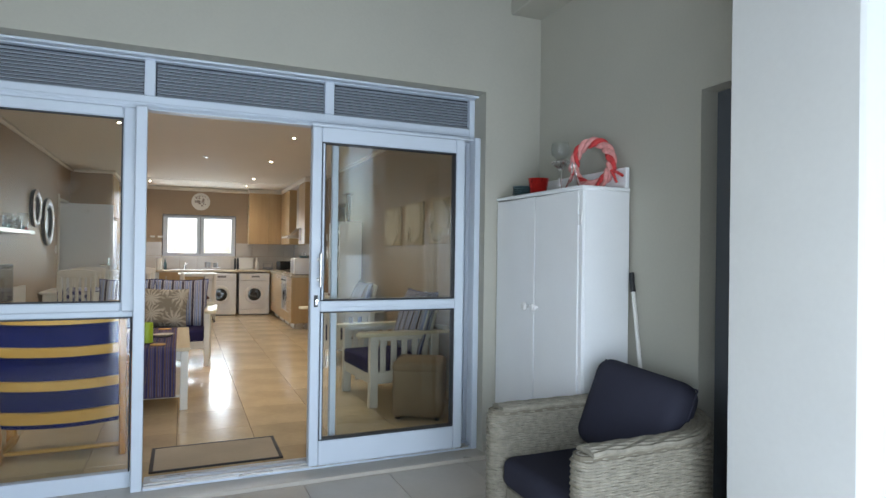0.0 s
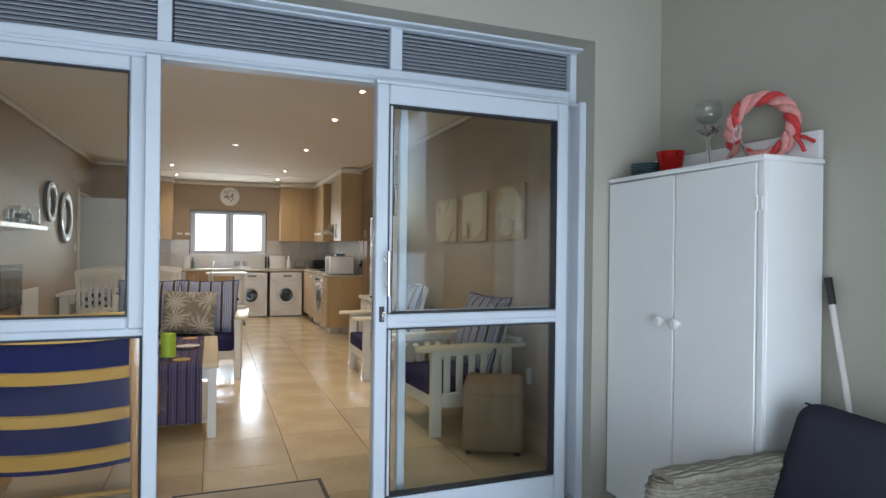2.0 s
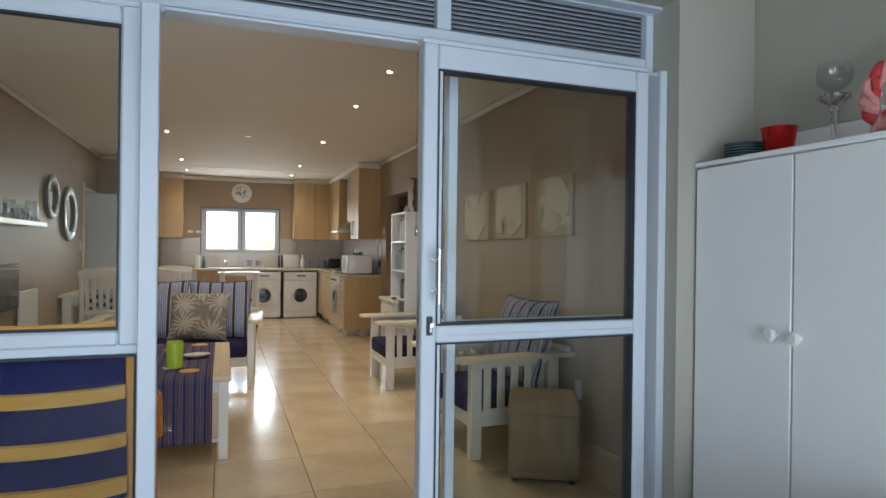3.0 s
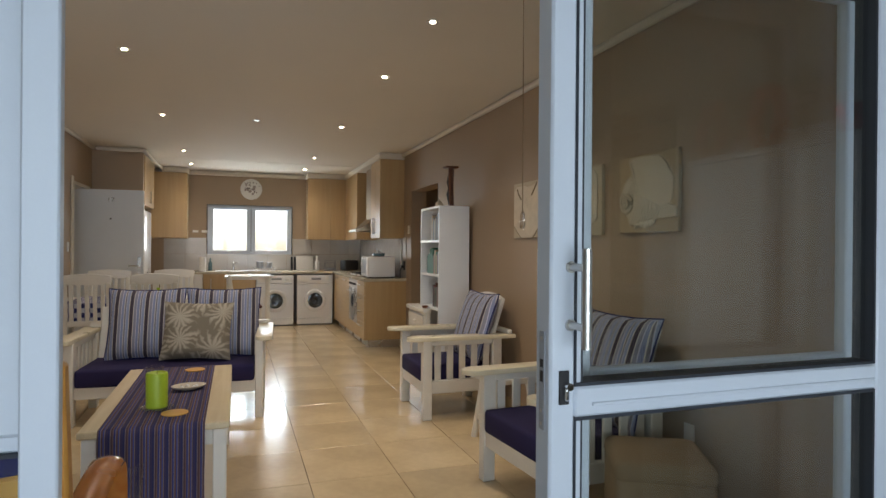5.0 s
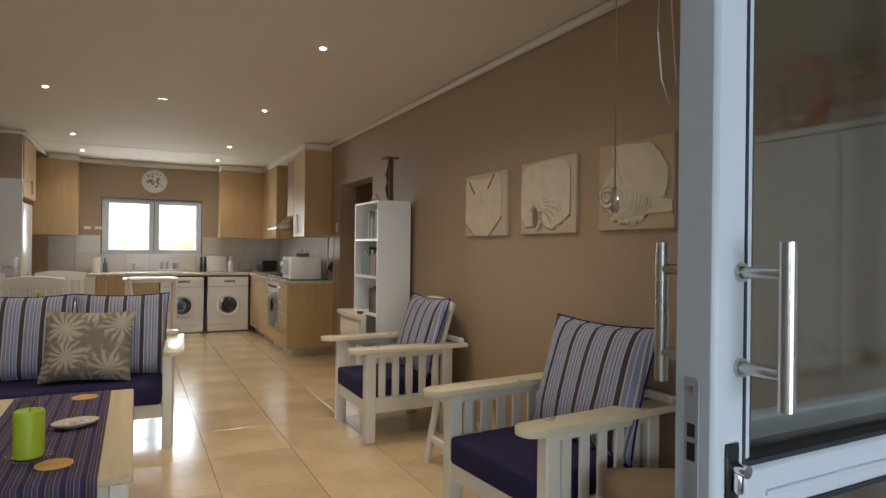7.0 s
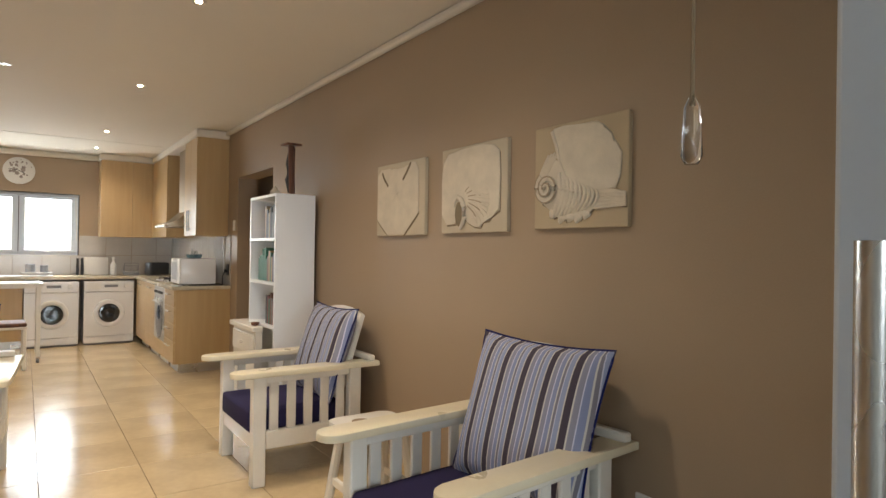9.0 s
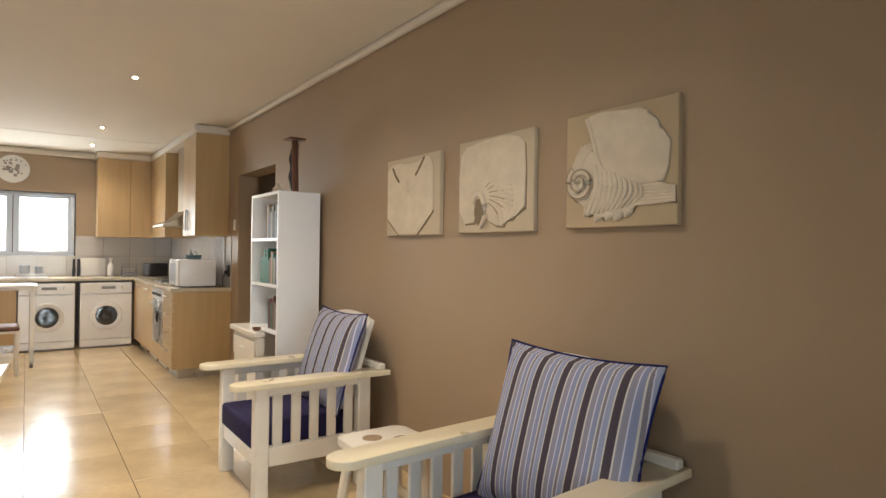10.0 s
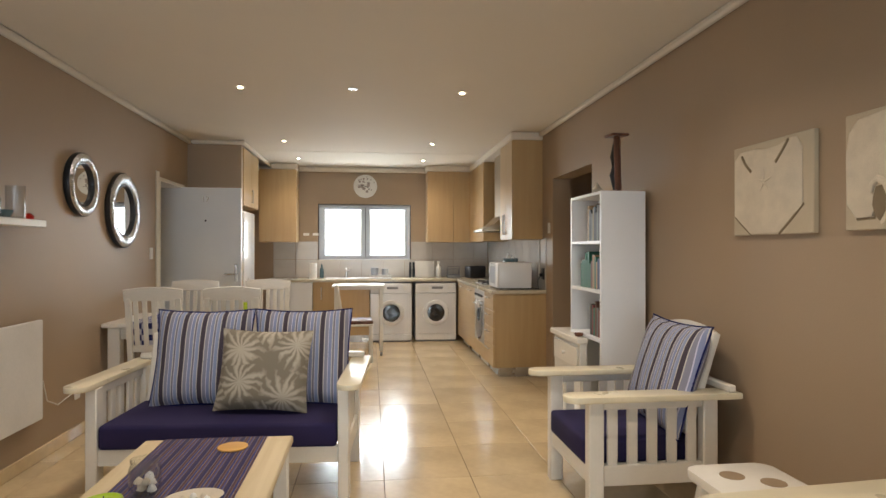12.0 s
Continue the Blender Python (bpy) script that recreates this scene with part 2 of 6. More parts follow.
def fern_cloth():
    """Taupe cushion cloth printed with pale leaf rosettes."""
    m = mat("fern_print_cloth", (0.3, 0.26, 0.2), 0.9, grain=300, bump=0.25, spec=0.2)
    n, l = m.node_tree.nodes, m.node_tree.links

    def op(kind, a, b=None, c=None):
        q = n.new("ShaderNodeMath")
        q.operation = kind
        for k, v in enumerate((a, b, c)):
            if v is None:
                continue
            if isinstance(v, (int, float)):
                q.inputs[k].default_value = v
            else:
                l.new(v, q.inputs[k])
        return q.outputs[0]

    tc, sp, cb = n.new("ShaderNodeTexCoord"), n.new("ShaderNodeSeparateXYZ"), n.new("ShaderNodeCombineXYZ")
    l.new(tc.outputs["Object"], sp.inputs[0])
    l.new(sp.outputs[0], cb.inputs[0])
    l.new(sp.outputs[2], cb.inputs[1])
    vo = n.new("ShaderNodeTexVoronoi")
    vo.voronoi_dimensions = "2D"
    vo.inputs["Scale"].default_value, vo.inputs["Randomness"].default_value = 4.6, 1.0
    l.new(cb.outputs[0], vo.inputs["Vector"])
    df, s2, wn2 = n.new("ShaderNodeVectorMath"), n.new("ShaderNodeSeparateXYZ"), n.new("ShaderNodeTexNoise")
    df.operation = "SUBTRACT"
    l.new(cb.outputs[0], df.inputs[0])
    l.new(vo.outputs["Position"], df.inputs[1])
    l.new(df.outputs[0], s2.inputs[0])
    wn2.inputs["Scale"].default_value, wn2.inputs["Detail"].default_value = 9, 5
    l.new(cb.outputs[0], wn2.inputs["Vector"])
    ang = op("ARCTAN2", s2.outputs[1], s2.outputs[0])
    rad = op("MULTIPLY", vo.outputs["Distance"], 1.55)
    petal = op("SINE", op("MULTIPLY_ADD", ang, 13.0, op("MULTIPLY", wn2.outputs["Fac"], 16.0)))
    level = op("ADD", op("MULTIPLY_ADD", petal, 0.34, op("MULTIPLY", op("SUBTRACT", wn2.outputs["Fac"], 0.5), 1.6)), op("SUBTRACT", 0.85, rad))
    cr = n.new("ShaderNodeValToRGB")
    cr.color_ramp.elements[0].position, cr.color_ramp.elements[1].position = -0.1 + 0.1, 0.6
    cr.color_ramp.elements[0].color, cr.color_ramp.elements[1].color = (0.21, 0.18, 0.135, 1), (0.44, 0.39, 0.31, 1)
    l.new(level, cr.inputs["Fac"])
    l.new(cr.outputs["Color"], n["Principled BSDF"].inputs["Base Color"])
    return m


def checked_cloth():
    m = mat("blue_checked_cloth", (0.3, 0.3, 0.4), 0.9, bump=0.2)
    n, l = m.node_tree.nodes, m.node_tree.links
    tc, ck = n.new("ShaderNodeTexCoord"), n.new("ShaderNodeTexChecker")
    ck.inputs["Scale"].default_value = 22
    ck.inputs["Color1"].default_value, ck.inputs["Color2"].default_value = (0.025, 0.03, 0.13, 1), (0.5, 0.5, 0.55, 1)
    l.new(tc.outputs["Object"], ck.inputs["Vector"])
    l.new(ck.outputs["Color"], n["Principled BSDF"].inputs["Base Color"])
    return m


FERN = fern_cloth()
CHECK = checked_cloth()


# ---- mesh helpers ----
class Shape:
    """Collects shapes into one bmesh."""

    def __init__(self):
        self.bm = bmesh.new()

    def box(self, x0, y0, z0, x1, y1, z1, b=0.003, m=None, seg=1):
        got = bmesh.ops.create_cube(self.bm, size=1.0)
        vs = got["verts"]
        sx, sy, sz = x1 - x0, y1 - y0, z1 - z0
        bmesh.ops.transform(self.bm, matrix=Matrix.Translation(((x0 + x1) / 2, (y0 + y1) / 2, (z0 + z1) / 2)) @ Matrix.Diagonal((sx, sy, sz, 1)), verts=vs)
        off = min(b, 0.45 * min(abs(sx), abs(sy), abs(sz)))
        if off > 0:
            es = list({e for v in vs for e in v.link_edges})
            r = bmesh.ops.bevel(self.bm, geom=es, offset=off, segments=seg, affect="EDGES", profile=0.5)
            vs = list({v for f in r["faces"] for v in f.verts} | {v for v in vs if v.is_valid})
            seen, todo = set(vs), list(vs)
            while todo:
                for e in todo.pop().link_edges:
                    for w in e.verts:
                        if w not in seen:
                            seen.add(w)
                            todo.append(w)
            vs = list(seen)
        if m is not None:
            bmesh.ops.transform(self.bm, matrix=m, verts=vs)
        return self

    def rod(self, p0, p1, r0, r1=None, seg=14):
        p0, p1 = Vector(p0), Vector(p1)
        d = p1 - p0
        m = Matrix.Translation((p0 + p1) / 2) @ d.to_track_quat("Z", "Y").to_matrix().to_4x4()
        bmesh.ops.create_cone(self.bm, cap_ends=True, segments=seg, radius1=r0, radius2=r0 if r1 is None else r1, depth=d.length, matrix=m)
        return self

    def turned(self, profile, at=(0, 0, 0), seg=24, m=None, caps=True):
        """Turn (radius, height) pairs about the upright axis."""
        m = m or Matrix.Identity(4)
        rings = []
        for r, z in profile:
            rings.append([self.bm.verts.new(m @ (Vector(at) + Vector((r * math.cos(2 * math.pi * k / seg), r * math.sin(2 * math.pi * k / seg), z)))) for k in range(seg)])
        for a, c in zip(rings, rings[1:]):
            for k in range(seg):
                self.bm.faces.new((a[k], a[(k + 1) % seg], c[(k + 1) % seg], c[k]))
        if caps:
            self.bm.faces.new(rings[0][::-1])
            self.bm.faces.new(rings[-1])
        return self

    def tube(self, pts, r, seg=6, closed=False):
        pts = [Vector(p) for p in pts]
        n = len(pts)
        rings = []
        for i, p in enumerate(pts):
            d = (pts[(i + 1) % n] - pts[i - 1]) if closed else (pts[min(i + 1, n - 1)] - pts[max(i - 1, 0)])
            q = d.to_track_quat("Z", "Y")
            rr = r(i / max(n - 1, 1)) if callable(r) else r
            rings.append([self.bm.verts.new(p + q @ Vector((rr * math.cos(2 * math.pi * k / seg), rr * math.sin(2 * math.pi * k / seg), 0))) for k in range(seg)])
        last = n if closed else n - 1
        for i in range(last):
            a, c = rings[i], rings[(i + 1) % n]
            for k in range(seg):
                self.bm.faces.new((a[k], a[(k + 1) % seg], c[(k + 1) % seg], c[k]))
        if not closed:
            self.bm.faces.new(rings[0][::-1])
            self.bm.faces.new(rings[-1])
        return self

    def prism(self, outline, z0, z1, m=None, b=0.0):
        """An outline in x and y, drawn up from z0 to z1."""
        m = m or Matrix.Identity(4)
        lo = [self.bm.verts.new(m @ Vector((x, y, z0))) for x, y in outline]
        hi = [self.bm.verts.new(m @ Vector((x, y, z1))) for x, y in outline]
        k = len(outline)
        for i in range(k):
            self.bm.faces.new((lo[i], lo[(i + 1) % k], hi[(i + 1) % k], hi[i]))
        f0, f1 = self.bm.faces.new(lo[::-1]), self.bm.faces.new(hi)
        if b:
            bmesh.ops.bevel(self.bm, geom=list(f0.edges) + list(f1.edges), offset=b, segments=2, affect="EDGES", profile=0.5)
        return self

    def pillow(self, w, h, t, m=None, n=16, pinch=0.06, seed=0):
        """A stuffed cushion, w by h, upright in x and z, bulging along y."""
        m = m or Matrix.Identity(4)
        grids = []
        for side in (-1, 1):
            g = []
            for i in range(n + 1):
                row = []
                for j in range(n + 1):
                    u, v = 2 * i / n - 1, 2 * j / n - 1
                    bulge = max(0.0, (1 - abs(u) ** 3.2) * (1 - abs(v) ** 3.2)) ** 0.55
                    wob = noise.noise((u * 1.7 + seed, v * 1.7, side + seed)) * 0.10
                    x = u * w / 2 * (1 - pinch * (1 - u * u) * 0 - pinch * (1 - v * v) * abs(u) ** 2)
                    z = v * h / 2 * (1 - pinch * (1 - u * u) * abs(v) ** 2)
                    row.append(self.bm.verts.new(m @ Vector((x, side * t / 2 * bulge * (1 + wob), z))))
                g.append(row)
            grids.append(g)
        for s, g in enumerate(grids):
            for i in range(n):
                for j in range(n):
                    q = (g[i][j], g[i + 1][j], g[i + 1][j + 1], g[i][j + 1])
                    self.bm.faces.new(q if s == 0 else q[::-1])
        bmesh.ops.remove_doubles(self.bm, verts=self.bm.verts, dist=0.0004)
        return self


def mesh_of(name, shape, material, smooth=False):
    me = bpy.data.meshes.new(name)
    bmesh.ops.recalc_face_normals(shape.bm, faces=shape.bm.faces)
    shape.bm.to_mesh(me)
    shape.bm.free()
    me.materials.append(material)
    if smooth:
        for p in me.polygons:
            p.use_smooth = True
        me.set_sharp_from_angle(angle=radians(38))
    return me


def part(name, shape, material, parent, label="", smooth=True):
    ob = new(name, mesh_of(name, shape, material, smooth))
    ob.parent = parent
    return tagged(ob, label)


def thing(name, label, category, at=(0, 0, 0), turn=0, group=""):
    ob = new(name)
    ob.empty_display_size = 0.1
    ob.matrix_world = pose(*at, 0, 0, turn)
    return tagged(ob, label, category, group)


def solo(name, shape, material, label, category, at=(0, 0, 0), turn=0, group="", smooth=True):
    ob = new(name, mesh_of(name, shape, material, smooth))
    ob.matrix_world = pose(*at, 0, 0, turn)
    return tagged(ob, label, category, group)


def setting(name, shape, material, label="", category="", smooth=False):
    ob = new(name, mesh_of(name, shape, material, smooth))
    return tagged(ob, label, category, "", "structure")


def S():
    return Shape()


# ---- large structure ----
XL, XR, YF, YB, H = -0.93, 3.0, 4.32, 13.9, 2.6   # left and right wall, inner front wall, back wall, ceiling height
PY0, PXL, PH = 1.58, -1.2, 3.1                       # the porch: roof edge, left wall, ceiling height
OX0, OX1, OZ = -0.93, 2.58, 2.405                    # the glazed opening in the front wall

floor = setting("floor", S().box(XL - 0.3, YF - 0.28, -0.12, XR + 1.6, YB + 0.2, -0.008, 0), GROUT, "cream glossy porcelain tiles with thin dark grout", "floor")
porch_floor = setting("porch_floor", S().box(PXL - 0.2, -1.6, -0.12, XR + 0.3, YF - 0.28, -0.008, 0), GROUT, "pale beige porch tiles with thin grout lines", "floor")
setting("ceiling", S().box(XL - 0.25, YF - 0.03, H, XR + 1.6, YB + 0.2, H + 0.15, 0).box(XL, YF, H - 0.012, XR, YF + 0.001, H, 0), CEIL, "smooth cream plaster ceiling with recessed lamps", "ceiling")
# unseen roof, coloured dark and drawn far out to cut bounced light
setting("porch_ceiling", S().box(PXL - 0.2, -2.2, PH, XR + 0.25, YF - 0.28, PH + 0.15, 0), SOFFIT, "unseen porch roof, dark grey-brown to dim the upper walls", "ceiling")
setting("beam_1", S().box(2.76, 2.25, 2.95, XR, YF - 0.28, PH, 0.006), PORCH, "pale plastered ceiling beam over the porch wall", "beam")

# back wall with the kitchen window
WX0, WX1, WZ0, WZ1 = 0.362, 1.783, 1.178, 2.036
setting("wall_back", S().box(XL - 0.2, YB, 0, WX0, YB + 0.2, H, 0).box(WX1, YB, 0, XR + 0.2, YB + 0.2, H, 0)
        .box(WX0, YB, 0, WX1, YB + 0.2, WZ0, 0).box(WX0, YB, WZ1, WX1, YB + 0.2, H, 0), TAUPE, "taupe painted kitchen wall", "wall")
# left wall with the entrance doorway
DY0, DY1, DZ = 10.82, 11.64, 2.06
setting("wall_left", S().box(XL - 0.2, YF - 0.28, 0, XL, DY0, H, 0).box(XL - 0.2, DY1, 0, XL, YB, H, 0)
        .box(XL - 0.2, DY0, DZ, XL, DY1, H, 0), TAUPE, "taupe painted living room wall", "wall")
setting("wall_stub", S().box(XL, 11.78, 0, -0.33, 11.86, H, 0), TAUPE, "taupe painted wall beside the refrigerator", "wall")
# right wall with the passage
PA0, PA1, PAZ = 9.43, 10.52, 2.06
setting("wall_right", S().box(XR, YF - 0.28, 0, XR + 0.2, PA0, H + 0.5, 0).box(XR, PA1, 0, XR + 0.2, YB, H, 0)
        .box(XR, PA0, PAZ, XR + 0.2, PA1, H, 0), TAUPE, "taupe painted wall with a passage opening", "wall")
setting("passage_walls", S().box(XR + 1.4, PA0 - 0.6, 0, XR + 1.5, PA1 + 0.5, H, 0).box(XR + 0.2, PA0 - 0.6, 0, XR + 1.4, PA0 - 0.5, H, 0)
        .box(XR + 0.2, PA1 + 0.4, 0, XR + 1.4, PA1 + 0.5, H, 0), TAUPE, "taupe walls of the passage behind", "wall")
setting("entrance_walls", S().box(XL - 1.6, DY0 - 0.4, 0, XL - 1.5, DY1 + 0.4, H, 0).box(XL - 1.5, DY0 - 0.5, 0, XL - 0.2, DY0 - 0.4, H, 0)
        .box(XL - 1.5, DY1 + 0.3, 0, XL - 0.2, DY1 + 0.4, H, 0).box(XL - 1.6, DY0 - 0.5, -0.1, XL - 0.2, DY1 + 0.4, 0, 0)
        .box(XL - 1.6, DY0 - 0.5, H, XL - 0.25, DY1 + 0.4, H + 0.1, 0), PORCH, "pale walls of the lobby outside the entrance", "wall")
# front wall: outside plaster and inside paint
setting("wall_front", S().box(PXL - 0.2, YF - 0.28, 0, OX0, YF - 0.03, PH, 0).box(OX1, YF - 0.28, 0, XR, YF - 0.03, PH, 0)
        .box(OX0, YF - 0.28, OZ, OX1, YF - 0.03, PH, 0), PORCH, "pale plastered outside wall round the glazed doors", "wall")
setting("wall_front_inside", S().box(OX1, YF - 0.03, 0, XR, YF, H, 0).box(OX0, YF - 0.03, OZ, OX1, YF, H, 0), TAUPE, "taupe painted inner face of the front wall", "wall")
# porch side walls, the right one with a grey door recess
RY0, RY1, RZ = 1.72, 2.63, 2.13
setting("porch_wall", S().box(XR, RY1, 0, XR + 0.25, YF - 0.28, PH, 0).box(XR, PY0, 0, XR + 0.25, RY0, PH, 0)
        .box(XR, RY0, RZ, XR + 0.25, RY1, PH, 0), PORCH, "pale plastered porch side wall", "wall")
# unseen left wall; parapet and header screen floor and upper plaster from light
setting("porch_screen_left", S().box(PXL - 0.2, 1.58, 0, PXL, YF - 0.28, PH, 0).box(PXL - 0.2, -0.2, 0, PXL, 1.58, 1.05, 0)
        .box(PXL - 0.2, -0.2, 2.1, PXL, 1.58, PH, 0), PORCH, "pale plastered porch side wall", "wall")
# header set low to keep the upper plaster dark
setting("porch_wall_front", S().box(PXL, -0.2, 0, -0.03, 0, PH, 0).box(-0.03, -0.2, 2.0, 2.72, 0, PH, 0).box(2.42, -0.2, 0, 2.72, 0, 2.0, 0),
        PORCH, "pale plastered porch front wall with a wide opening", "wall")
setting("pillar_1", S().box(2.55, 1.61, 0, 2.99, 2.08, PH, 0.012), PILLAR, "white plastered square porch pillar", "pillar")
setting("ground", S().box(-600, -600, -3.2, 600, 600, -3.0, 0), SKY_FAR, "distant grey-green ground below the porch", "ground")

# area lamps added in the porch openings in place of sky light
sky_fill = bpy.data.lights.new("porch_sky_fill", "AREA")
sky_fill.shape, sky_fill.size, sky_fill.size_y, sky_fill.energy, sky_fill.color = "RECTANGLE", 2.4, 1.95, 22, (0.80, 0.90, 1.0)
sky_fill_ob = new("porch_sky_fill", sky_fill)
sky_fill_ob.matrix_world = pose(1.195, -0.22, 1.0, 90, 0, 0)
side_fill = sky_fill.copy()
side_fill.name = "porch_side_fill"
side_fill.size, side_fill.size_y, side_fill.energy = 1.5, 1.0, 5
side_fill_ob = new("porch_side_fill", side_fill)
side_fill_ob.matrix_world = pose(PXL - 0.1, 0.79, 1.575, 90, 0, -90)

# extra lamp added behind the left glazing to brighten the room
glass_sky = sky_fill.copy()
glass_sky.name = "glazing_fill"
glass_sky.size, glass_sky.size_y, glass_sky.energy, glass_sky.color = 1.30, 0.95, 3, (0.74, 0.86, 1.0)
glass_sky_ob = new("glazing_fill", glass_sky)
glass_sky_ob.matrix_world = pose(-0.2, 4.275, 1.53, 90, 0, 0)

# cornice and skirting
setting("trim_cornice", S().box(XL, YF, H - 0.05, XL + 0.05, 11.78, H - 0.002, 0.015).box(XR - 0.05, YF, H - 0.05, XR, 10.86, H - 0.002, 0.015)
        .box(XL + 0.05, YB - 0.075, H - 0.080, XR - 0.05, YB, H - 0.002, 0.02).box(XL + 0.05, 11.73, H - 0.05, -0.28, 11.78, H - 0.002, 0.015)
        .box(2.645, 10.85, H - 0.086, XR - 0.002, 11.47, H - 0.003, 0.012).box(2.645, 11.47, H - 0.086, XR - 0.002, YB - 0.36, H - 0.003, 0.012)
        .box(1.99, YB - 0.36, H - 0.086, XR - 0.05, YB - 0.075, H - 0.003, 0.012).box(-0.28, YB - 0.36, H - 0.086, 0.10, YB - 0.075, H - 0.003, 0.012)
        .box(-0.33, 11.78, H - 0.05, -0.28, YB - 0.05, H - 0.002, 0.015), CEIL, "cream plaster cornice along the ceiling", "cornice", True)
setting("trim_ceiling_joint", S().box(XL + 0.62, 12.44, H - 0.004, XR - 0.4, 12.456, H, 0.0015), CEIL, "thin plastered joint across the ceiling", "ceiling joint")
setting("baseboard", S().box(XL, YF, 0, XL + 0.014, DY0, 0.085, 0.004).box(XR - 0.014, YF, 0, XR, PA0, 0.085, 0.004)
        .box(XL + 0.014, 11.768, 0, -0.33, 11.78, 0.085, 0.004), TILE, "cream tiled skirting along the walls", "skirting")
setting("porch_baseboard", S().box(XR - 0.012, RY1, 0, XR, YF - 0.28, 0.08, 0.003).box(OX1, YF - 0.292, 0, XR - 0.012, YF - 0.28, 0.08, 0.003),
        PTILE, "pale tiled skirting on the porch", "skirting")
setting("threshold", S().box(OX0, YF - 0.36, -0.008, OX1 + 0.1, YF - 0.06, 0.022, 0.004), PTILE, "pale raised door sill", "sill")


# ---- glazed front ----
def rail_h(shape, x0, x1, z0, z1, y0, y1, b=0.005):
    return shape.box(x0, y0, z0, x1, y1, z1, b)


FY0, FY1 = 4.205, 4.265
front = setting("window_1", S().box(OX0, FY0, OZ - 0.022, OX1, FY1, OZ, 0.004).box(OX1 - 0.04, FY0, 0.02, OX1, FY1, OZ - 0.022, 0.004)
                .box(OX0, FY0, 2.104, OX1 - 0.04, FY1, 2.186, 0.005).box(OX0, FY0 - 0.008, 2.128, OX1 - 0.04, FY0 + 0.01, 2.144, 0.003)
                .box(OX0, 4.145, OZ - 0.016, OX1, FY0, OZ - 0.002, 0.003)
                .box(0.50, FY0, 0.02, 0.526, FY1, 2.106, 0.004).box(0.505, 4.12, 0.02, 0.562, 4.15, 2.105, 0.004).box(0.505, 4.15, 0.02, 0.53, FY0, 2.105, 0.002)
                .box(1.542, FY0, 2.186, 1.602, FY1, OZ - 0.022, 0.004).box(0.538, FY0, 2.186, 0.594, FY1, OZ - 0.022, 0.004)
                .box(-0.42, FY0, 2.186, -0.37, FY1, OZ - 0.022, 0.004).box(-0.93, FY0, 0.02, -0.88, FY1, 2.106, 0.004)
                .box(OX1 - 0.04, 4.11, 0.02, OX1, FY0, 2.11, 0.004)
                .box(0.565, FY0 - 0.09, 0.022, OX1 - 0.04, FY1, 0.05, 0.003), ALU,
                "pale blue-grey aluminium frame of the glazed front", "window frame", True)
part("track", S().box(0.57, 4.075, 0.05, 2.5, 4.082, 0.062, 0.001).box(0.57, 4.12, 0.05, 2.5, 4.127, 0.062, 0.001)
     .box(0.60, 4.20, 0.05, 2.5, 4.212, 0.062, 0.001), STEEL, front, "worn metal sliding track")
# darker strip paints the shaded gap beside the sliding leaf
part("channel", S().box(2.512, FY0 - 0.012, 0.06, OX1 - 0.04, FY0 - 0.002, 2.085, 0), ALUDARK, front, "door channel strip, darkened for its shade")
part("mid_rail", S().box(-0.88, FY0 + 0.004, 0.958, 0.50, FY1 - 0.004, 1.0, 0.004), ALU, front)
part("bottom_rail", S().box(-0.88, FY0 + 0.002, 0.022, 0.50, FY1 - 0.002, 0.11, 0.004), ALU, front)
part("sash", S().box(0.44, FY0 - 0.014, 0.988, 0.515, FY1 - 0.01, 2.11, 0.008).box(-0.88, FY0 - 0.014, 0.988, 0.44, FY1 - 0.01, 1.04, 0.008)
     .box(-0.88, FY0 - 0.014, 2.048, 0.44, FY1 - 0.01, 2.11, 0.008), ALU, front, "opening window sash")
part("gasket", S().box(0.432, FY0 - 0.004, 1.04, 0.44, FY0 + 0.02, 2.048, 0).box(-0.88, FY0 - 0.004, 1.04, 0.432, FY0 + 0.02, 1.048, 0)
     .box(-0.88, FY0 - 0.004, 2.040, 0.432, FY0 + 0.02, 2.048, 0).box(0.487, FY0 - 0.002, 0.11, 0.495, FY0 + 0.02, 0.958, 0)
     .box(-0.88, FY0 - 0.002, 0.95, 0.487, FY0 + 0.02, 0.958, 0), GASKET, front)
for nm, a in (("pane", (-0.88, 1.035, 0.436, 2.055)), ("pane", (-0.88, 0.10, 0.495, 0.962))):
    g = part(nm, S().box(a[0], 4.232, a[1], a[2], 4.238, a[3], 0), GLASS, front, "clear window glass", False)
    g.visible_shadow = False
# louvre vents above
for x0, x1 in ((-0.88, -0.42), (-0.37, 0.538), (0.594, 1.542), (1.602, 2.54)):
    # black sheet makes the spaces between the slats dark
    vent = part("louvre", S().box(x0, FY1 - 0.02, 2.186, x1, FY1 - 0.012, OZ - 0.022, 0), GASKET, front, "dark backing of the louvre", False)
    # slats take the shaded copy of the frame's aluminium
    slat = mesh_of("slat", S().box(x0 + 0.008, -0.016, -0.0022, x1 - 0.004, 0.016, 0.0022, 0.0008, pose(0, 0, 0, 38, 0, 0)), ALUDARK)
    for k in range(10):
        sl = new("slat", slat)
        sl.parent = vent
        sl.location = (0, FY0 + 0.034, 2.199 + k * 0.0186)

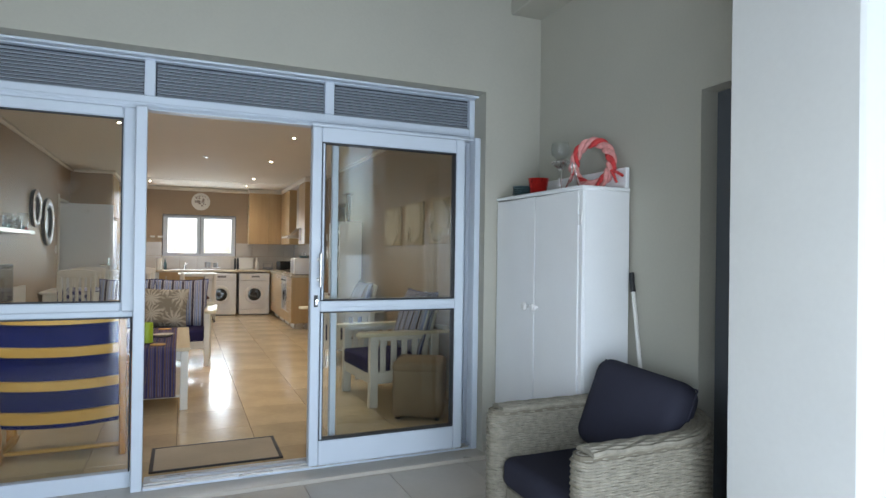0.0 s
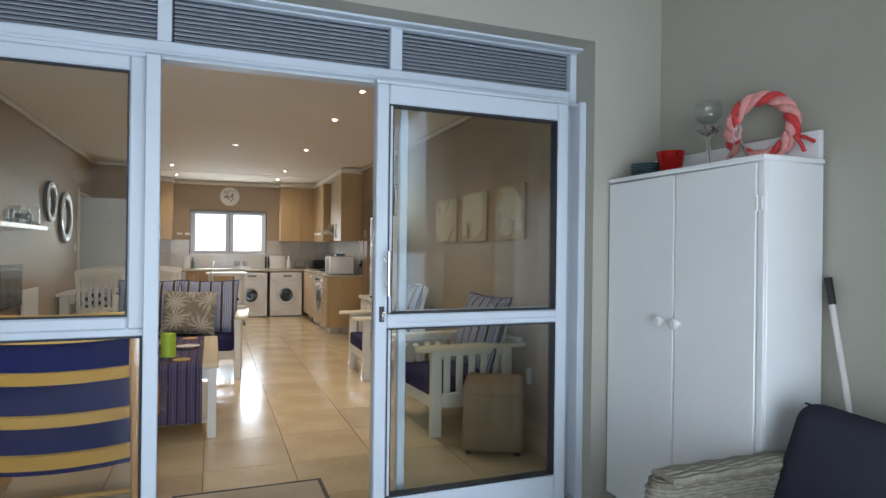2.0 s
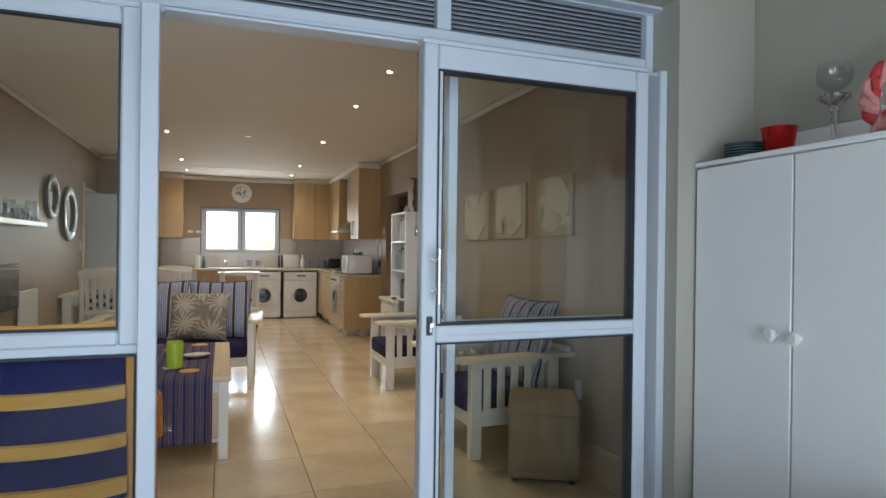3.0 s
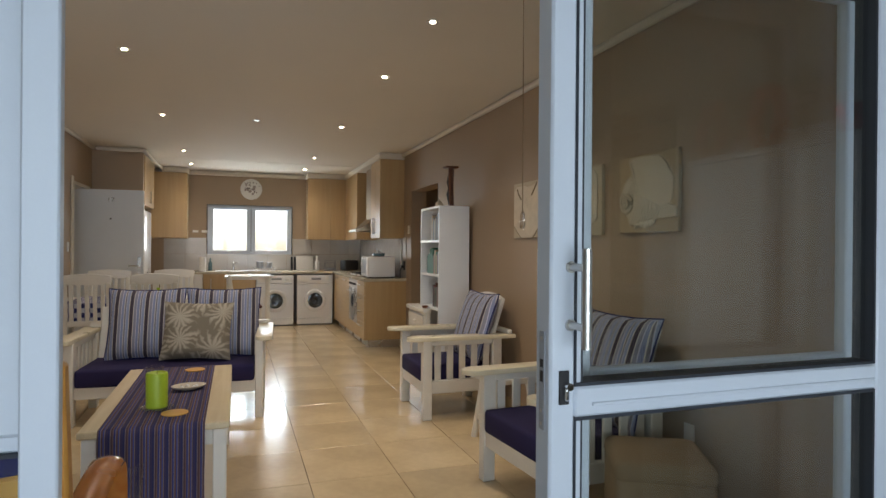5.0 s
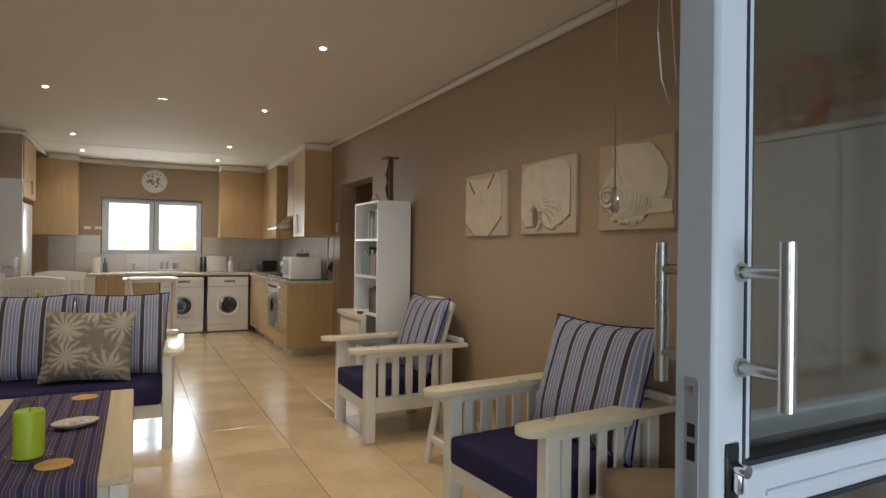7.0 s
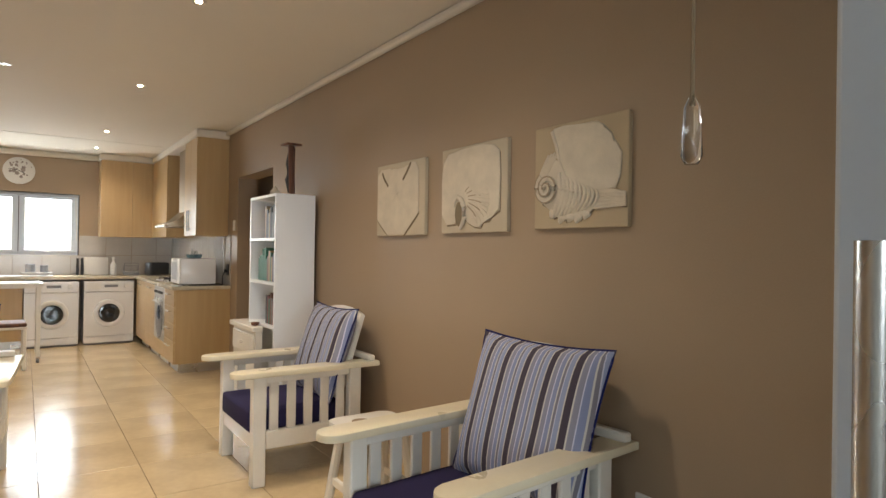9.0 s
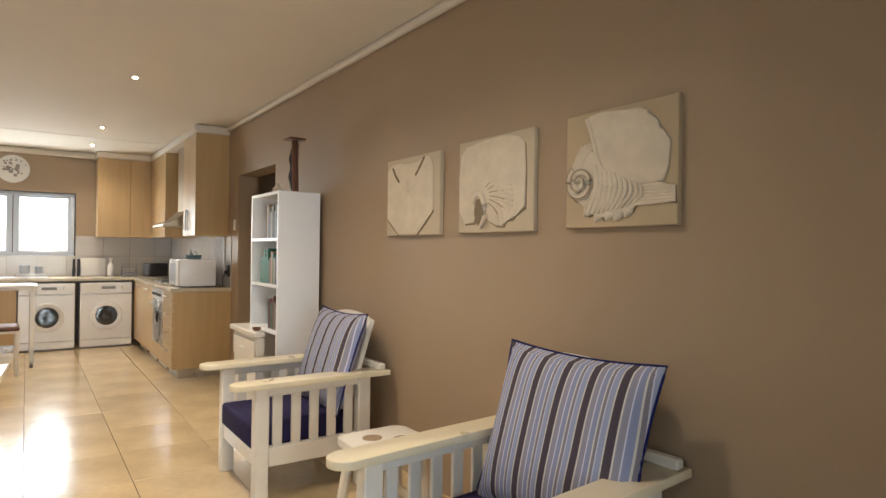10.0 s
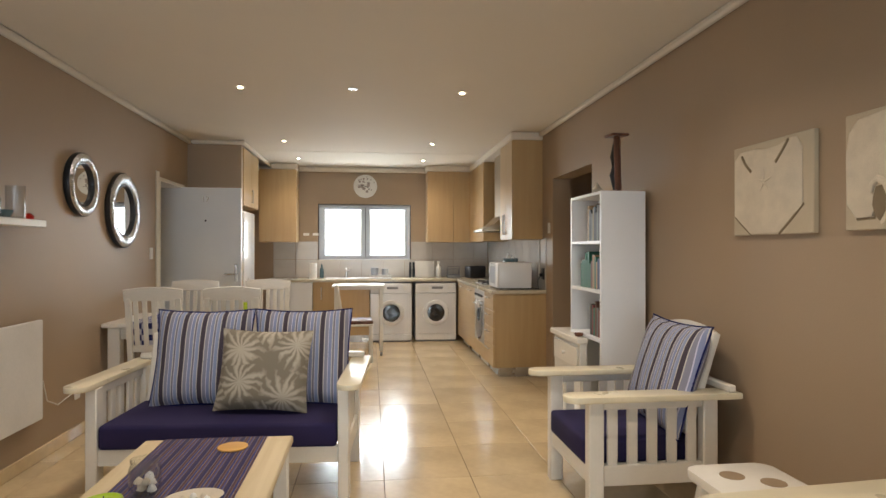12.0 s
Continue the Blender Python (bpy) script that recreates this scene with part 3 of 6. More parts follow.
# fixed leaf behind and the sliding leaf in front of it
fixed = setting("door_1", S().box(1.598, 4.212, 0.055, 1.638, 4.25, 2.10, 0.005).box(2.47, 4.212, 0.055, 2.54, 4.25, 2.10, 0.005)
                .box(1.638, 4.212, 0.055, 2.47, 4.25, 0.16, 0.005).box(1.638, 4.212, 2.03, 2.47, 4.25, 2.10, 0.005)
                .box(1.638, 4.212, 0.99, 2.47, 4.25, 1.035, 0.005), ALU, "fixed pale aluminium door leaf with clear glass", "door", True)
for z0, z1 in ((0.16, 0.99), (1.035, 2.03)):
    g = part("pane", S().box(1.62, 4.232, z0 - 0.01, 2.475, 4.238, z1 + 0.01, 0), GLASS, fixed, "clear door glass", False)
    g.visible_shadow = False
SX0, SX1, SY0, SY1 = 1.442, 2.442, 4.06, 4.123
RA0, RA1 = 0.972, 1.036    # the leaf's middle rail
slide = setting("door_2", S().box(SX0, SY0, 0.058, SX0 + 0.059, SY1, 2.075, 0.006).box(SX1 - 0.064, SY0, 0.058, SX1, SY1, 2.075, 0.006)
                .box(SX0 + 0.059, SY0, 0.058, SX1 - 0.064, SY1, 0.205, 0.006).box(SX0 + 0.059, SY0, 1.985, SX1 - 0.064, SY1, 2.075, 0.006)
                .box(SX0 + 0.059, SY0, RA0, SX1 - 0.064, SY1, RA1, 0.006).box(SX0 + 0.10, SY0 - 0.004, RA0 + 0.022, SX1 - 0.07, SY0 + 0.002, RA0 + 0.030, 0.002),
                ALU, "open sliding door leaf of pale aluminium and glass", "door", True)
part("head_track", S().box(0.572, 4.125, 2.088, OX1 - 0.04, FY0, 2.10, 0.003).box(SX0 - 0.002, 4.066, 2.076, SX1 + 0.004, 4.125, 2.094, 0.003), ALU, slide, "aluminium head track", True)
for z0, z1 in ((0.205, RA0), (RA1, 1.985)):
    part("gasket", S().box(SX0 + 0.059, SY0 + 0.003, z0, SX0 + 0.064, SY1 - 0.003, z1, 0).box(SX0 + 0.078, SY0 + 0.010, z0 + 0.006, SX0 + 0.083, SY1 - 0.010, z1 - 0.006, 0)
         .box(SX1 - 0.071, SY0 + 0.003, z0, SX1 - 0.064, SY1 - 0.003, z1, 0).box(SX0 + 0.064, SY0 + 0.003, z0, SX1 - 0.071, SY1 - 0.003, z0 + 0.007, 0)
         .box(SX0 + 0.064, SY0 + 0.003, z1 - 0.007, SX1 - 0.071, SY1 - 0.003, z1, 0), GASKET, slide)
    part("glazing_bead", S().box(SX0 + 0.064, SY0 + 0.006, z0 + 0.007, SX0 + 0.078, SY1 - 0.006, z1 - 0.007, 0.003), ALU, slide, "slim aluminium glazing bead")
    g = part("pane", S().box(SX0 + 0.074, 4.08, z0 - 0.005, SX1 - 0.06, 4.086, z1 + 0.005, 0), GLASS, slide, "clear door glass", False)
    g.visible_shadow = False
for y, s in ((SY0, -1), (SY1, 1)):
    hx = SX0 + 0.046
    part("pull_handle", S().rod((hx, y + s * 0.062, 1.124), (hx, y + s * 0.062, 1.322), 0.0095, seg=20)
         .rod((hx, y, 1.165), (hx, y + s * 0.062, 1.165), 0.0075).rod((hx, y, 1.284), (hx, y + s * 0.062, 1.284), 0.0075)
         .rod((hx, y - s * 0.001, 1.165), (hx, y + s * 0.005, 1.165), 0.012).rod((hx, y - s * 0.001, 1.284), (hx, y + s * 0.005, 1.284), 0.012), STEEL, slide, "brushed steel pull handle")
latch = part("latch", S().box(SX0 + 0.020, SY0 - 0.004, 1.002, SX0 + 0.044, SY0, 1.072, 0.002), BLACK, slide, "black thumb-turn latch plate")
part("thumb_turn", S().box(SX0 + 0.028, SY0 - 0.016, 1.012, SX0 + 0.038, SY0 - 0.004, 1.046, 0.003).rod((SX0 + 0.035, SY0 - 0.022, 1.042), (SX0 + 0.035, SY0 - 0.003, 1.042), 0.008), CHROME, latch)
LY = (SY0 + SY1) / 2
lockp = part("lock_plate", S().box(SX0 - 0.002, LY - 0.011, 0.945, SX0, LY + 0.011, 1.15, 0.0008), ALUDARK, slide, "dull metal lock plate on the door's edge")
part("lock_slot", S().box(SX0 - 0.0026, LY - 0.006, 1.075, SX0 - 0.0015, LY + 0.006, 1.092, 0).box(SX0 - 0.0026, LY - 0.006, 1.045, SX0 - 0.0015, LY + 0.006, 1.068, 0), BLACK, lockp)
for z in (0.958, 0.985, 1.135):
    part("screw", S().rod((SX0 - 0.0032, LY, z), (SX0 - 0.001, LY, z), 0.0042, seg=10), STEEL, lockp)

# kitchen window
kw = setting("window_2", S().box(WX0, 13.98, WZ0, WX1, 14.04, WZ0 + 0.045, 0.004).box(WX0, 13.98, WZ1 - 0.05, WX1, 14.04, WZ1, 0.004)
             .box(WX0, 13.98, WZ0 + 0.045, WX0 + 0.08, 14.04, WZ1 - 0.05, 0.004).box(WX1 - 0.07, 13.98, WZ0 + 0.045, WX1, 14.04, WZ1 - 0.05, 0.004)
             .box(1.035, 13.98, WZ0 + 0.045, 1.13, 14.04, WZ1 - 0.05, 0.004), ALU, "pale aluminium two-light kitchen window", "window", True)
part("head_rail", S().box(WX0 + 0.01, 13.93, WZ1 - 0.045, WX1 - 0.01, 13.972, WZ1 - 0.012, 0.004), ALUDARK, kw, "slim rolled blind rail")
part("seal", S().box(WX0 + 0.001, 13.972, WZ0 + 0.002, WX0 + 0.012, 13.979, WZ1 - 0.002, 0).box(WX1 - 0.012, 13.972, WZ0 + 0.002, WX1 - 0.001, 13.979, WZ1 - 0.002, 0)
     .box(WX0 + 0.012, 13.972, WZ1 - 0.012, WX1 - 0.012, 13.979, WZ1 - 0.002, 0).box(1.078, 13.972, WZ0 + 0.05, 1.087, 13.979, WZ1 - 0.055, 0), GASKET, kw, "dark rubber seal")
part("blind_chain", S().rod((WX1 - 0.05, 13.925, WZ1 - 0.03), (WX1 - 0.03, 13.925, WZ0 + 0.28), 0.004, seg=6).rod((WX1 - 0.03, 13.925, WZ0 + 0.28), (WX1 - 0.03, 13.925, WZ0 + 0.22), 0.009, seg=8), PLASTIC, kw)
for x0, x1 in ((WX0 + 0.075, 1.04), (1.125, WX1 - 0.065)):
    part("sash", S().box(x0, 13.965, WZ0 + 0.04, x1, 13.995, WZ0 + 0.075, 0.004).box(x0, 13.965, WZ1 - 0.08, x1, 13.995, WZ1 - 0.045, 0.004)
         .box(x0, 13.965, WZ0 + 0.075, x0 + 0.03, 13.995, WZ1 - 0.08, 0.004).box(x1 - 0.03, 13.965, WZ0 + 0.075, x1, 13.995, WZ1 - 0.08, 0.004), ALU, kw)
    g = part("pane", S().box(x0 + 0.02, 14.0, WZ0 + 0.05, x1 - 0.02, 14.006, WZ1 - 0.055, 0), GLASS, kw, "clear window glass", False)
    g.visible_shadow = False
    part("stay", S().box((x0 + x1) / 2 - 0.05, 13.955, WZ0 + 0.05, (x0 + x1) / 2 + 0.05, 13.967, WZ0 + 0.062, 0.002), STEEL, kw)

day = bpy.data.lights.new("window_daylight", "AREA")
day.shape, day.size, day.size_y, day.energy, day.color = "RECTANGLE", WX1 - WX0 - 0.04, WZ1 - WZ0 - 0.04, 11, (0.86, 0.94, 1.0)
day_ob = new("window_daylight", day)
day_ob.matrix_world = pose((WX0 + WX1) / 2, 14.12, (WZ0 + WZ1) / 2, -90, 0, 0)

# grey porch door in the side recess
pdoor = setting("door_3", S().box(XR + 0.10, RY0, 0, XR + 0.16, RY0 + 0.08, RZ, 0.005).box(XR + 0.10, RY1 - 0.09, 0, XR + 0.16, RY1, RZ, 0.005)
                .box(XR + 0.10, RY0 + 0.08, RZ - 0.1, XR + 0.16, RY1 - 0.09, RZ, 0.005).box(XR + 0.09, RY0 + 0.08, 1.05, XR + 0.165, RY1 - 0.09, 1.115, 0.005)
                .box(XR + 0.10, RY0 + 0.08, 0, XR + 0.16, RY1 - 0.09, 0.1, 0.005), DOORGREY, "dark grey aluminium porch door with dark glass and blinds", "door", True)
part("pane", S().box(XR + 0.125, RY0 + 0.07, 1.11, XR + 0.135, RY1 - 0.08, RZ - 0.09, 0).box(XR + 0.125, RY0 + 0.07, 0.09, XR + 0.135, RY1 - 0.08, 1.06, 0), DARKGLASS, pdoor, "dark door glass", False)
blind = mesh_of("slat", S().box(XR + 0.138, RY0 + 0.1, -0.011, XR + 0.141, RY1 - 0.11, 0.011, 0), DOORGREY)
for k in range(36):
    sl = new("slat", blind)
    sl.parent = pdoor
    sl.location = (0, 0, 0.13 + 0.0235 * k)
# dark slab added to stand for the unlit room
setting("porch_room_back", S().box(XR + 0.25, RY0 - 0.2, -0.1, XR + 0.35, RY1 + 0.2, RZ + 0.3, 0), DOORGREY, "dark slab for the unlit room behind the porch door", "wall")

# entrance door, standing open against the stub wall
ent = setting("door_4", S().box(-0.14, -0.02, 0.01, 0.76, 0.02, 2.03, 0.003), COLDWHITE, "open white painted entrance door with a lever handle", "door")
ent.matrix_world = pose(XL - 0.12, 11.572, 0, 0, 0, 0.6)
part("lever_handle", S().box(0.69, -0.026, 0.98, 0.725, -0.02, 1.18, 0.004).rod((0.707, -0.02, 1.06), (0.707, -0.06, 1.06), 0.009).rod((0.707, -0.055, 1.06), (0.59, -0.055, 1.06), 0.009)
     .rod((0.707, -0.022, 1.0), (0.707, -0.03, 1.0), 0.012), STEEL, ent, "steel lever handle")
part("peephole", S().rod((0.38, -0.019, 1.66), (0.38, -0.026, 1.66), 0.010), BLACK, ent)
txt = bpy.data.curves.new("number", "FONT")
txt.body, txt.size, txt.extrude, txt.align_x = "17", 0.085, 0.002, "CENTER"
tob = new("door_number", txt)
dg = bpy.context.evaluated_depsgraph_get()
num_mesh = bpy.data.meshes.new_from_object(tob.evaluated_get(dg))
bpy.data.objects.remove(tob)
num = new("door_number", num_mesh)
num.data.materials.clear()
num.data.materials.append(STEEL)
num.parent = ent
num.matrix_local = pose(0.38, -0.0225, 1.87, 90, 0, 0)
setting("trim_door_frame", S().box(XL - 0.2, DY1 - 0.04, 0, XL + 0.012, DY1, DZ, 0.004).box(XL - 0.2, DY0, 0, XL + 0.012, DY0 + 0.04, DZ, 0.004)
        .box(XL, DY0 - 0.07, 0, XL + 0.016, DY0, DZ + 0.05, 0.004).box(XL - 0.2, DY0 + 0.04, DZ - 0.04, XL + 0.012, DY1 - 0.04, DZ, 0.004), WHITE, "cream painted entrance door frame", "door frame")


# ---- lamps in the ceiling ----
def downlight(x, y, lit=True, watts=15):
    t = thing("downlight", "small round recessed ceiling lamp, " + ("lit" if lit else "switched off"), "ceiling lamp", (x, y, H), 0, "ceiling lamps")
    part("bezel", S().turned([(0.0165, -0.0025), (0.024, -0.004), (0.036, -0.005), (0.039, -0.001), (0.039, 0.0)]), STEEL, t)
    part("bulb", S().turned([(0.012, -0.0055), (0.015, -0.0055), (0.016, -0.003)]), HEADLAMP if lit else APPLIANCE, t)
    if lit:
        ld = bpy.data.lights.new("halogen", "SPOT")
        ld.energy, ld.color, ld.spot_size, ld.spot_blend, ld.shadow_soft_size = watts, (1.0, 0.885, 0.77), radians(140), 1.0, 0.075
        lo = new("halogen_light", ld)
        lo.parent = t
        lo.location = (0, 0, -0.02)


for x, y in ((1.88, 6.21), (0.14, 7.35), (1.88, 7.37), (0.15, 9.40), (1.89, 9.37), (0.16, 11.72), (1.89, 11.72), (0.17, 13.06), (1.90, 13.06)):
    downlight(x, y, True, 15 if y < 10 else 9)
downlight(1.02, 9.35, False)


# ---- living room furniture ----
def rounded_arm(length, width, z0, z1, x, y0):
    """A flat armrest along y with a rounded front end."""
    r = width / 2
    out = [(x + r * math.cos(a), y0 + r + r * math.sin(a)) for a in [math.pi + math.pi * k / 10 for k in range(11)]]
    out += [(x + r, y0 + length), (x - r, y0 + length)]
    return S().prism(out, z0, z1, b=0.004)


def slatted_seat(name, label, category, at, turn, width, nback, tall, group=""):
    """White slatted seat: faces local -y. width is measured between the leg centres."""
    t = thing(name, label, category, at, turn, group)
    hw = width / 2
    for sx in (-1, 1):
        x = sx * hw
        part("leg", S().box(x - 0.03, -0.31, 0, x + 0.03, -0.235, 0.61, 0.006), WHITE, t)
        part("leg", S().box(x - 0.03, 0.27, 0, x + 0.03, 0.345, 0.61, 0.006), WHITE, t)
        part("armrest", rounded_arm(0.88, 0.125, 0.61, 0.64, x + sx * (0.005 if width < 1 else 0.035), -0.43), ARMLIT, t, "armrest coloured cream as under warm lamplight")
        part("side_rail", S().box(x - 0.022, -0.235, 0.20, x + 0.022, 0.27, 0.30, 0.005), WHITE, t)
        part("upper_rail", S().box(x - 0.016, -0.235, 0.565, x + 0.016, 0.27, 0.612, 0.004), WHITE, t)
        for k in range(5):
            y = -0.235 + 0.505 * (k + 0.5) / 5
            part("side_slat", S().box(x - 0.009, y - 0.026, 0.295, x + 0.009, y + 0.026, 0.57, 0.004), WHITE, t)
    part("front_rail", S().box(-hw + 0.03, -0.30, 0.20, hw - 0.03, -0.265, 0.29, 0.005), WHITE, t)
    part("rear_rail", S().box(-hw + 0.03, 0.29, 0.18, hw - 0.03, 0.32, 0.27, 0.005), WHITE, t)
    part("back_stop", S().box(-hw - 0.055, 0.385, 0.64, hw + 0.055, 0.425, 0.675, 0.006), WHITE, t)
    part("seat_cushion", S().box(-hw + 0.035, -0.315, 0.285, hw - 0.035, 0.26, 0.415, 0.022, seg=3), SEATNAVY, t, "navy canvas seat cushion")
    lean = pose(0, 0.215, 0.33, -17, 0, 0)
    for sx in (-1, 1):
        part("back_stile", S().box(sx * (hw - 0.078) - 0.027, -0.02, 0, sx * (hw - 0.078) + 0.027, 0.02, tall, 0.01, lean), WHITE, t)
    part("back_rail", S().box(-hw + 0.105, -0.014, 0.05, hw - 0.105, 0.014, 0.11, 0.004, lean), WHITE, t)
    n = 12
    top = [(-hw + 0.05, tall - 0.06)] + [(-hw + 0.05 + (2 * hw - 0.1) * k / n, tall + 0.035 * math.sin(math.pi * k / n)) for k in range(n + 1)] + [(hw - 0.05, tall - 0.06)]
    part("top_rail", S().prism(top, -0.016, 0.016, lean @ pose(0, 0, 0, 90, 0, 0), b=0.004), WHITE, t)
    for k in range(nback):
        x = -hw + 0.13 + (2 * hw - 0.26) * (k + 0.5) / nback
        part("back_slat", S().box(x - 0.024, -0.009, 0.1, x + 0.024, 0.009, tall - 0.05, 0.003, lean), WHITE, t)
    return t


def scatter_cushion(name, label, at, turn, lean, w, h, t, material, roll=0, seed=0, piped=True):
    c = thing(name, label, "cushion", at, turn)
    m = pose(0, 0, 0, -lean, 0, 0) @ pose(0, 0, h / 2, 0, roll, 0)
    body = part("cover", S().pillow(w, h, t, None, 18, 0.07, seed), material, c)
    body.matrix_local = m
    if piped:
        n = 18
        edge = []
        for a, b in (((-1, -1), (1, -1)), ((1, -1), (1, 1)), ((1, 1), (-1, 1)), ((-1, 1), (-1, -1))):
            for k in range(n):
                u, v = a[0] + (b[0] - a[0]) * k / n, a[1] + (b[1] - a[1]) * k / n
                edge.append((u * w / 2 * (1 - 0.07 * (1 - v * v) * u * u), 0, v * h / 2 * (1 - 0.07 * (1 - u * u) * v * v)))
        p = part("piping", S().tube(edge, 0.005, 6, True), NAVY, c, "dark piped edge")
        p.matrix_local = m
    return c


slatted_seat("armchair", "white painted slatted wooden armchair with navy seat cushion", "armchair", (2.5, 7.68, 0), -90, 0.62, 5, 0.61, "slatted armchairs")
slatted_seat("armchair", "white painted slatted wooden armchair with navy seat cushion", "armchair", (2.5, 5.81, 0), -85.5, 0.69, 5, 0.61, "slatted armchairs")
slatted_seat("sofa", "white painted slatted two-seat sofa with navy seat", "sofa", (0.38, 8.18, 0), -4, 1.31, 11, 0.50)
scatter_cushion("cushion", "blue and grey striped cushion leaning on the armchair", (2.64, 7.65, 0.405), -90, 18, 0.62, 0.58, 0.17, STRIPE, 0, 1)
scatter_cushion("cushion", "blue and grey striped cushion leaning on the armchair", (2.65, 5.765, 0.405), -86.5, 18, 0.67, 0.60, 0.17, STRIPE, 0, 2)
scatter_cushion("cushion", "blue and grey striped back cushion on the sofa", (0.15, 8.28, 0.405), -4, 15, 0.585, 0.585, 0.17, STRIPE, 0, 3)
scatter_cushion("cushion", "blue and grey striped back cushion on the sofa", (0.74, 8.24, 0.405), -4, 15, 0.59, 0.585, 0.17, STRIPE, 0, 4)
scatter_cushion("cushion", "taupe fern-print cushion on the sofa seat", (0.545, 8.05, 0.425), -6, 18, 0.53, 0.47, 0.16, FERN, 1.5, 5, False)


def coffee_table():
    t = thing("coffee_table", "whitewashed wooden coffee table with a lower shelf", "coffee table", (0.508, 6.59, 0))
    part("tabletop", S().box(-0.31, -0.70, 0.488, 0.31, 0.70, 0.52, 0.006), TABLETOP, t)
    for sx in (-1, 1):
        for sy in (-1, 1):
            part("leg", S().box(sx * 0.265 - 0.03, sy * 0.65 - 0.03, 0, sx * 0.265 + 0.03, sy * 0.65 + 0.03, 0.488, 0.005), WHITE, t)
        part("apron", S().box(sx * 0.265 - 0.012, -0.62, 0.41, sx * 0.265 + 0.012, 0.62, 0.488, 0.003), WHITE, t)
    for sy in (-1, 1):
        part("apron", S().box(-0.235, sy * 0.65 - 0.012, 0.41, 0.235, sy * 0.65 + 0.012, 0.488, 0.003), WHITE, t)
    part("lower_shelf", S().box(-0.255, -0.64, 0.10, 0.255, 0.64, 0.122, 0.003), WHITE, t)


coffee_table()


def table_runner():
    t = thing("table_runner", "navy and plum striped runner hanging over the coffee table", "table runner", (0.495, 6.59, 0))
    w, n, y0, y1, top, drop = 0.215, 40, -0.71, 0.705, 0.5225, 0.40
    prof = [(y0, top - drop + drop * k / 14) for k in range(14)] + [(y0 + 0.012 + (y1 - y0 - 0.024) * k / 30, top) for k in range(31)] + [(y1, top - drop * (k + 1) / 14) for k in range(12)]
    for name, bit in (("hanging_end", prof[:15]), ("top_cloth", prof[14:45]), ("hanging_end", prof[44:])):
        sh = S()
        grid = []
        for y, z in bit:
            row = []
            for k in range(n + 1):
                x = -w + 2 * w * k / n
                ripple = 0.006 * math.sin(x * 46) * max(0.0, (top - z) / drop)
                row.append(sh.bm.verts.new((x, y + (-abs(ripple) - ripple if y < 0 else abs(ripple) + ripple), z)))
            grid.append(row)
        for a, b in zip(grid, grid[1:]):
            for k in range(n):
                sh.bm.faces.new((a[k], a[k + 1], b[k + 1], b[k]))
        ob = part(name, sh, RUNNER, t)
        so = ob.modifiers.new("thickness", "SOLIDIFY")
        so.thickness, so.offset = 0.002, 0


table_runner()


def candle_jar():
    t = thing("candle", "thick lime green candle on a clear glass dish", "candle", (0.476, 6.21, 0.5265))
    part("wax", S().turned([(0.045, 0.004), (0.049, 0.008), (0.050, 0.165), (0.047, 0.173), (0.040, 0.175), (0.034, 0.169), (0.01, 0.167)], seg=40), LIME, t, "lime green wax")
    part("wick", S().rod((0, 0, 0.167), (0.004, 0, 0.183), 0.0015, seg=5), BLACK, t)
    part("dish", S().turned([(0.05, -0.002), (0.07, 0.0), (0.078, 0.006), (0.074, 0.006), (0.066, 0.003)], seg=40), THINGLASS, t)


def shell_jar():
    t = thing("glass_jar", "small clear glass jar holding white shells", "jar", (0.411, 6.687, 0.5245))
    part("jar", S().turned([(0.03, 0), (0.046, 0.003), (0.05, 0.03), (0.05, 0.085), (0.044, 0.105), (0.046, 0.118), (0.043, 0.118), (0.041, 0.104), (0.047, 0.084), (0.047, 0.03), (0.03, 0.006)], seg=32), THINGLASS, t, "clear blown glass")
    for k in range(7):
        a = k * 2.3
        part("shell", S().turned([(0.004, 0), (0.016, 0.006), (0.012, 0.018), (0.003, 0.026)], (0.022 * math.cos(a), 0.022 * math.sin(a), 0.006 + 0.006 * k), seg=9), SHELL if k % 3 else PLASTIC, t)


candle_jar()
shell_jar()
solo("shell_dish", S().turned([(0.035, 0), (0.075, 0.012), (0.092, 0.024), (0.088, 0.026), (0.07, 0.016), (0.03, 0.008)], m=Matrix.Diagonal((1, 0.72, 1, 1))), SHELL,
     "shallow shell-shaped dish with small shells on the runner", "dish", (0.595, 6.585, 0.5245), 15)
for k in range(7):
    a = k * 0.9
    solo("seashell", S().turned([(0.002, 0), (0.012, 0.004), (0.009, 0.012), (0.002, 0.017)], seg=10), SHELL if k % 2 else PLASTIC, "tiny pale seashell lying in the dish", "seashell",
         (0.595 + 0.04 * math.cos(a), 6.585 + 0.028 * math.sin(a), 0.5335), 40 * k, "shells in the dish")
for x, y in ((0.568, 6.085), (0.595, 7.135)):
    solo("coaster", S().turned([(0.053, 0), (0.06, 0.002), (0.06, 0.006), (0.055, 0.007)], seg=32), PINE, "round pale wooden coaster lying on the runner", "coaster", (x, y, 0.5245), 0, "coasters")


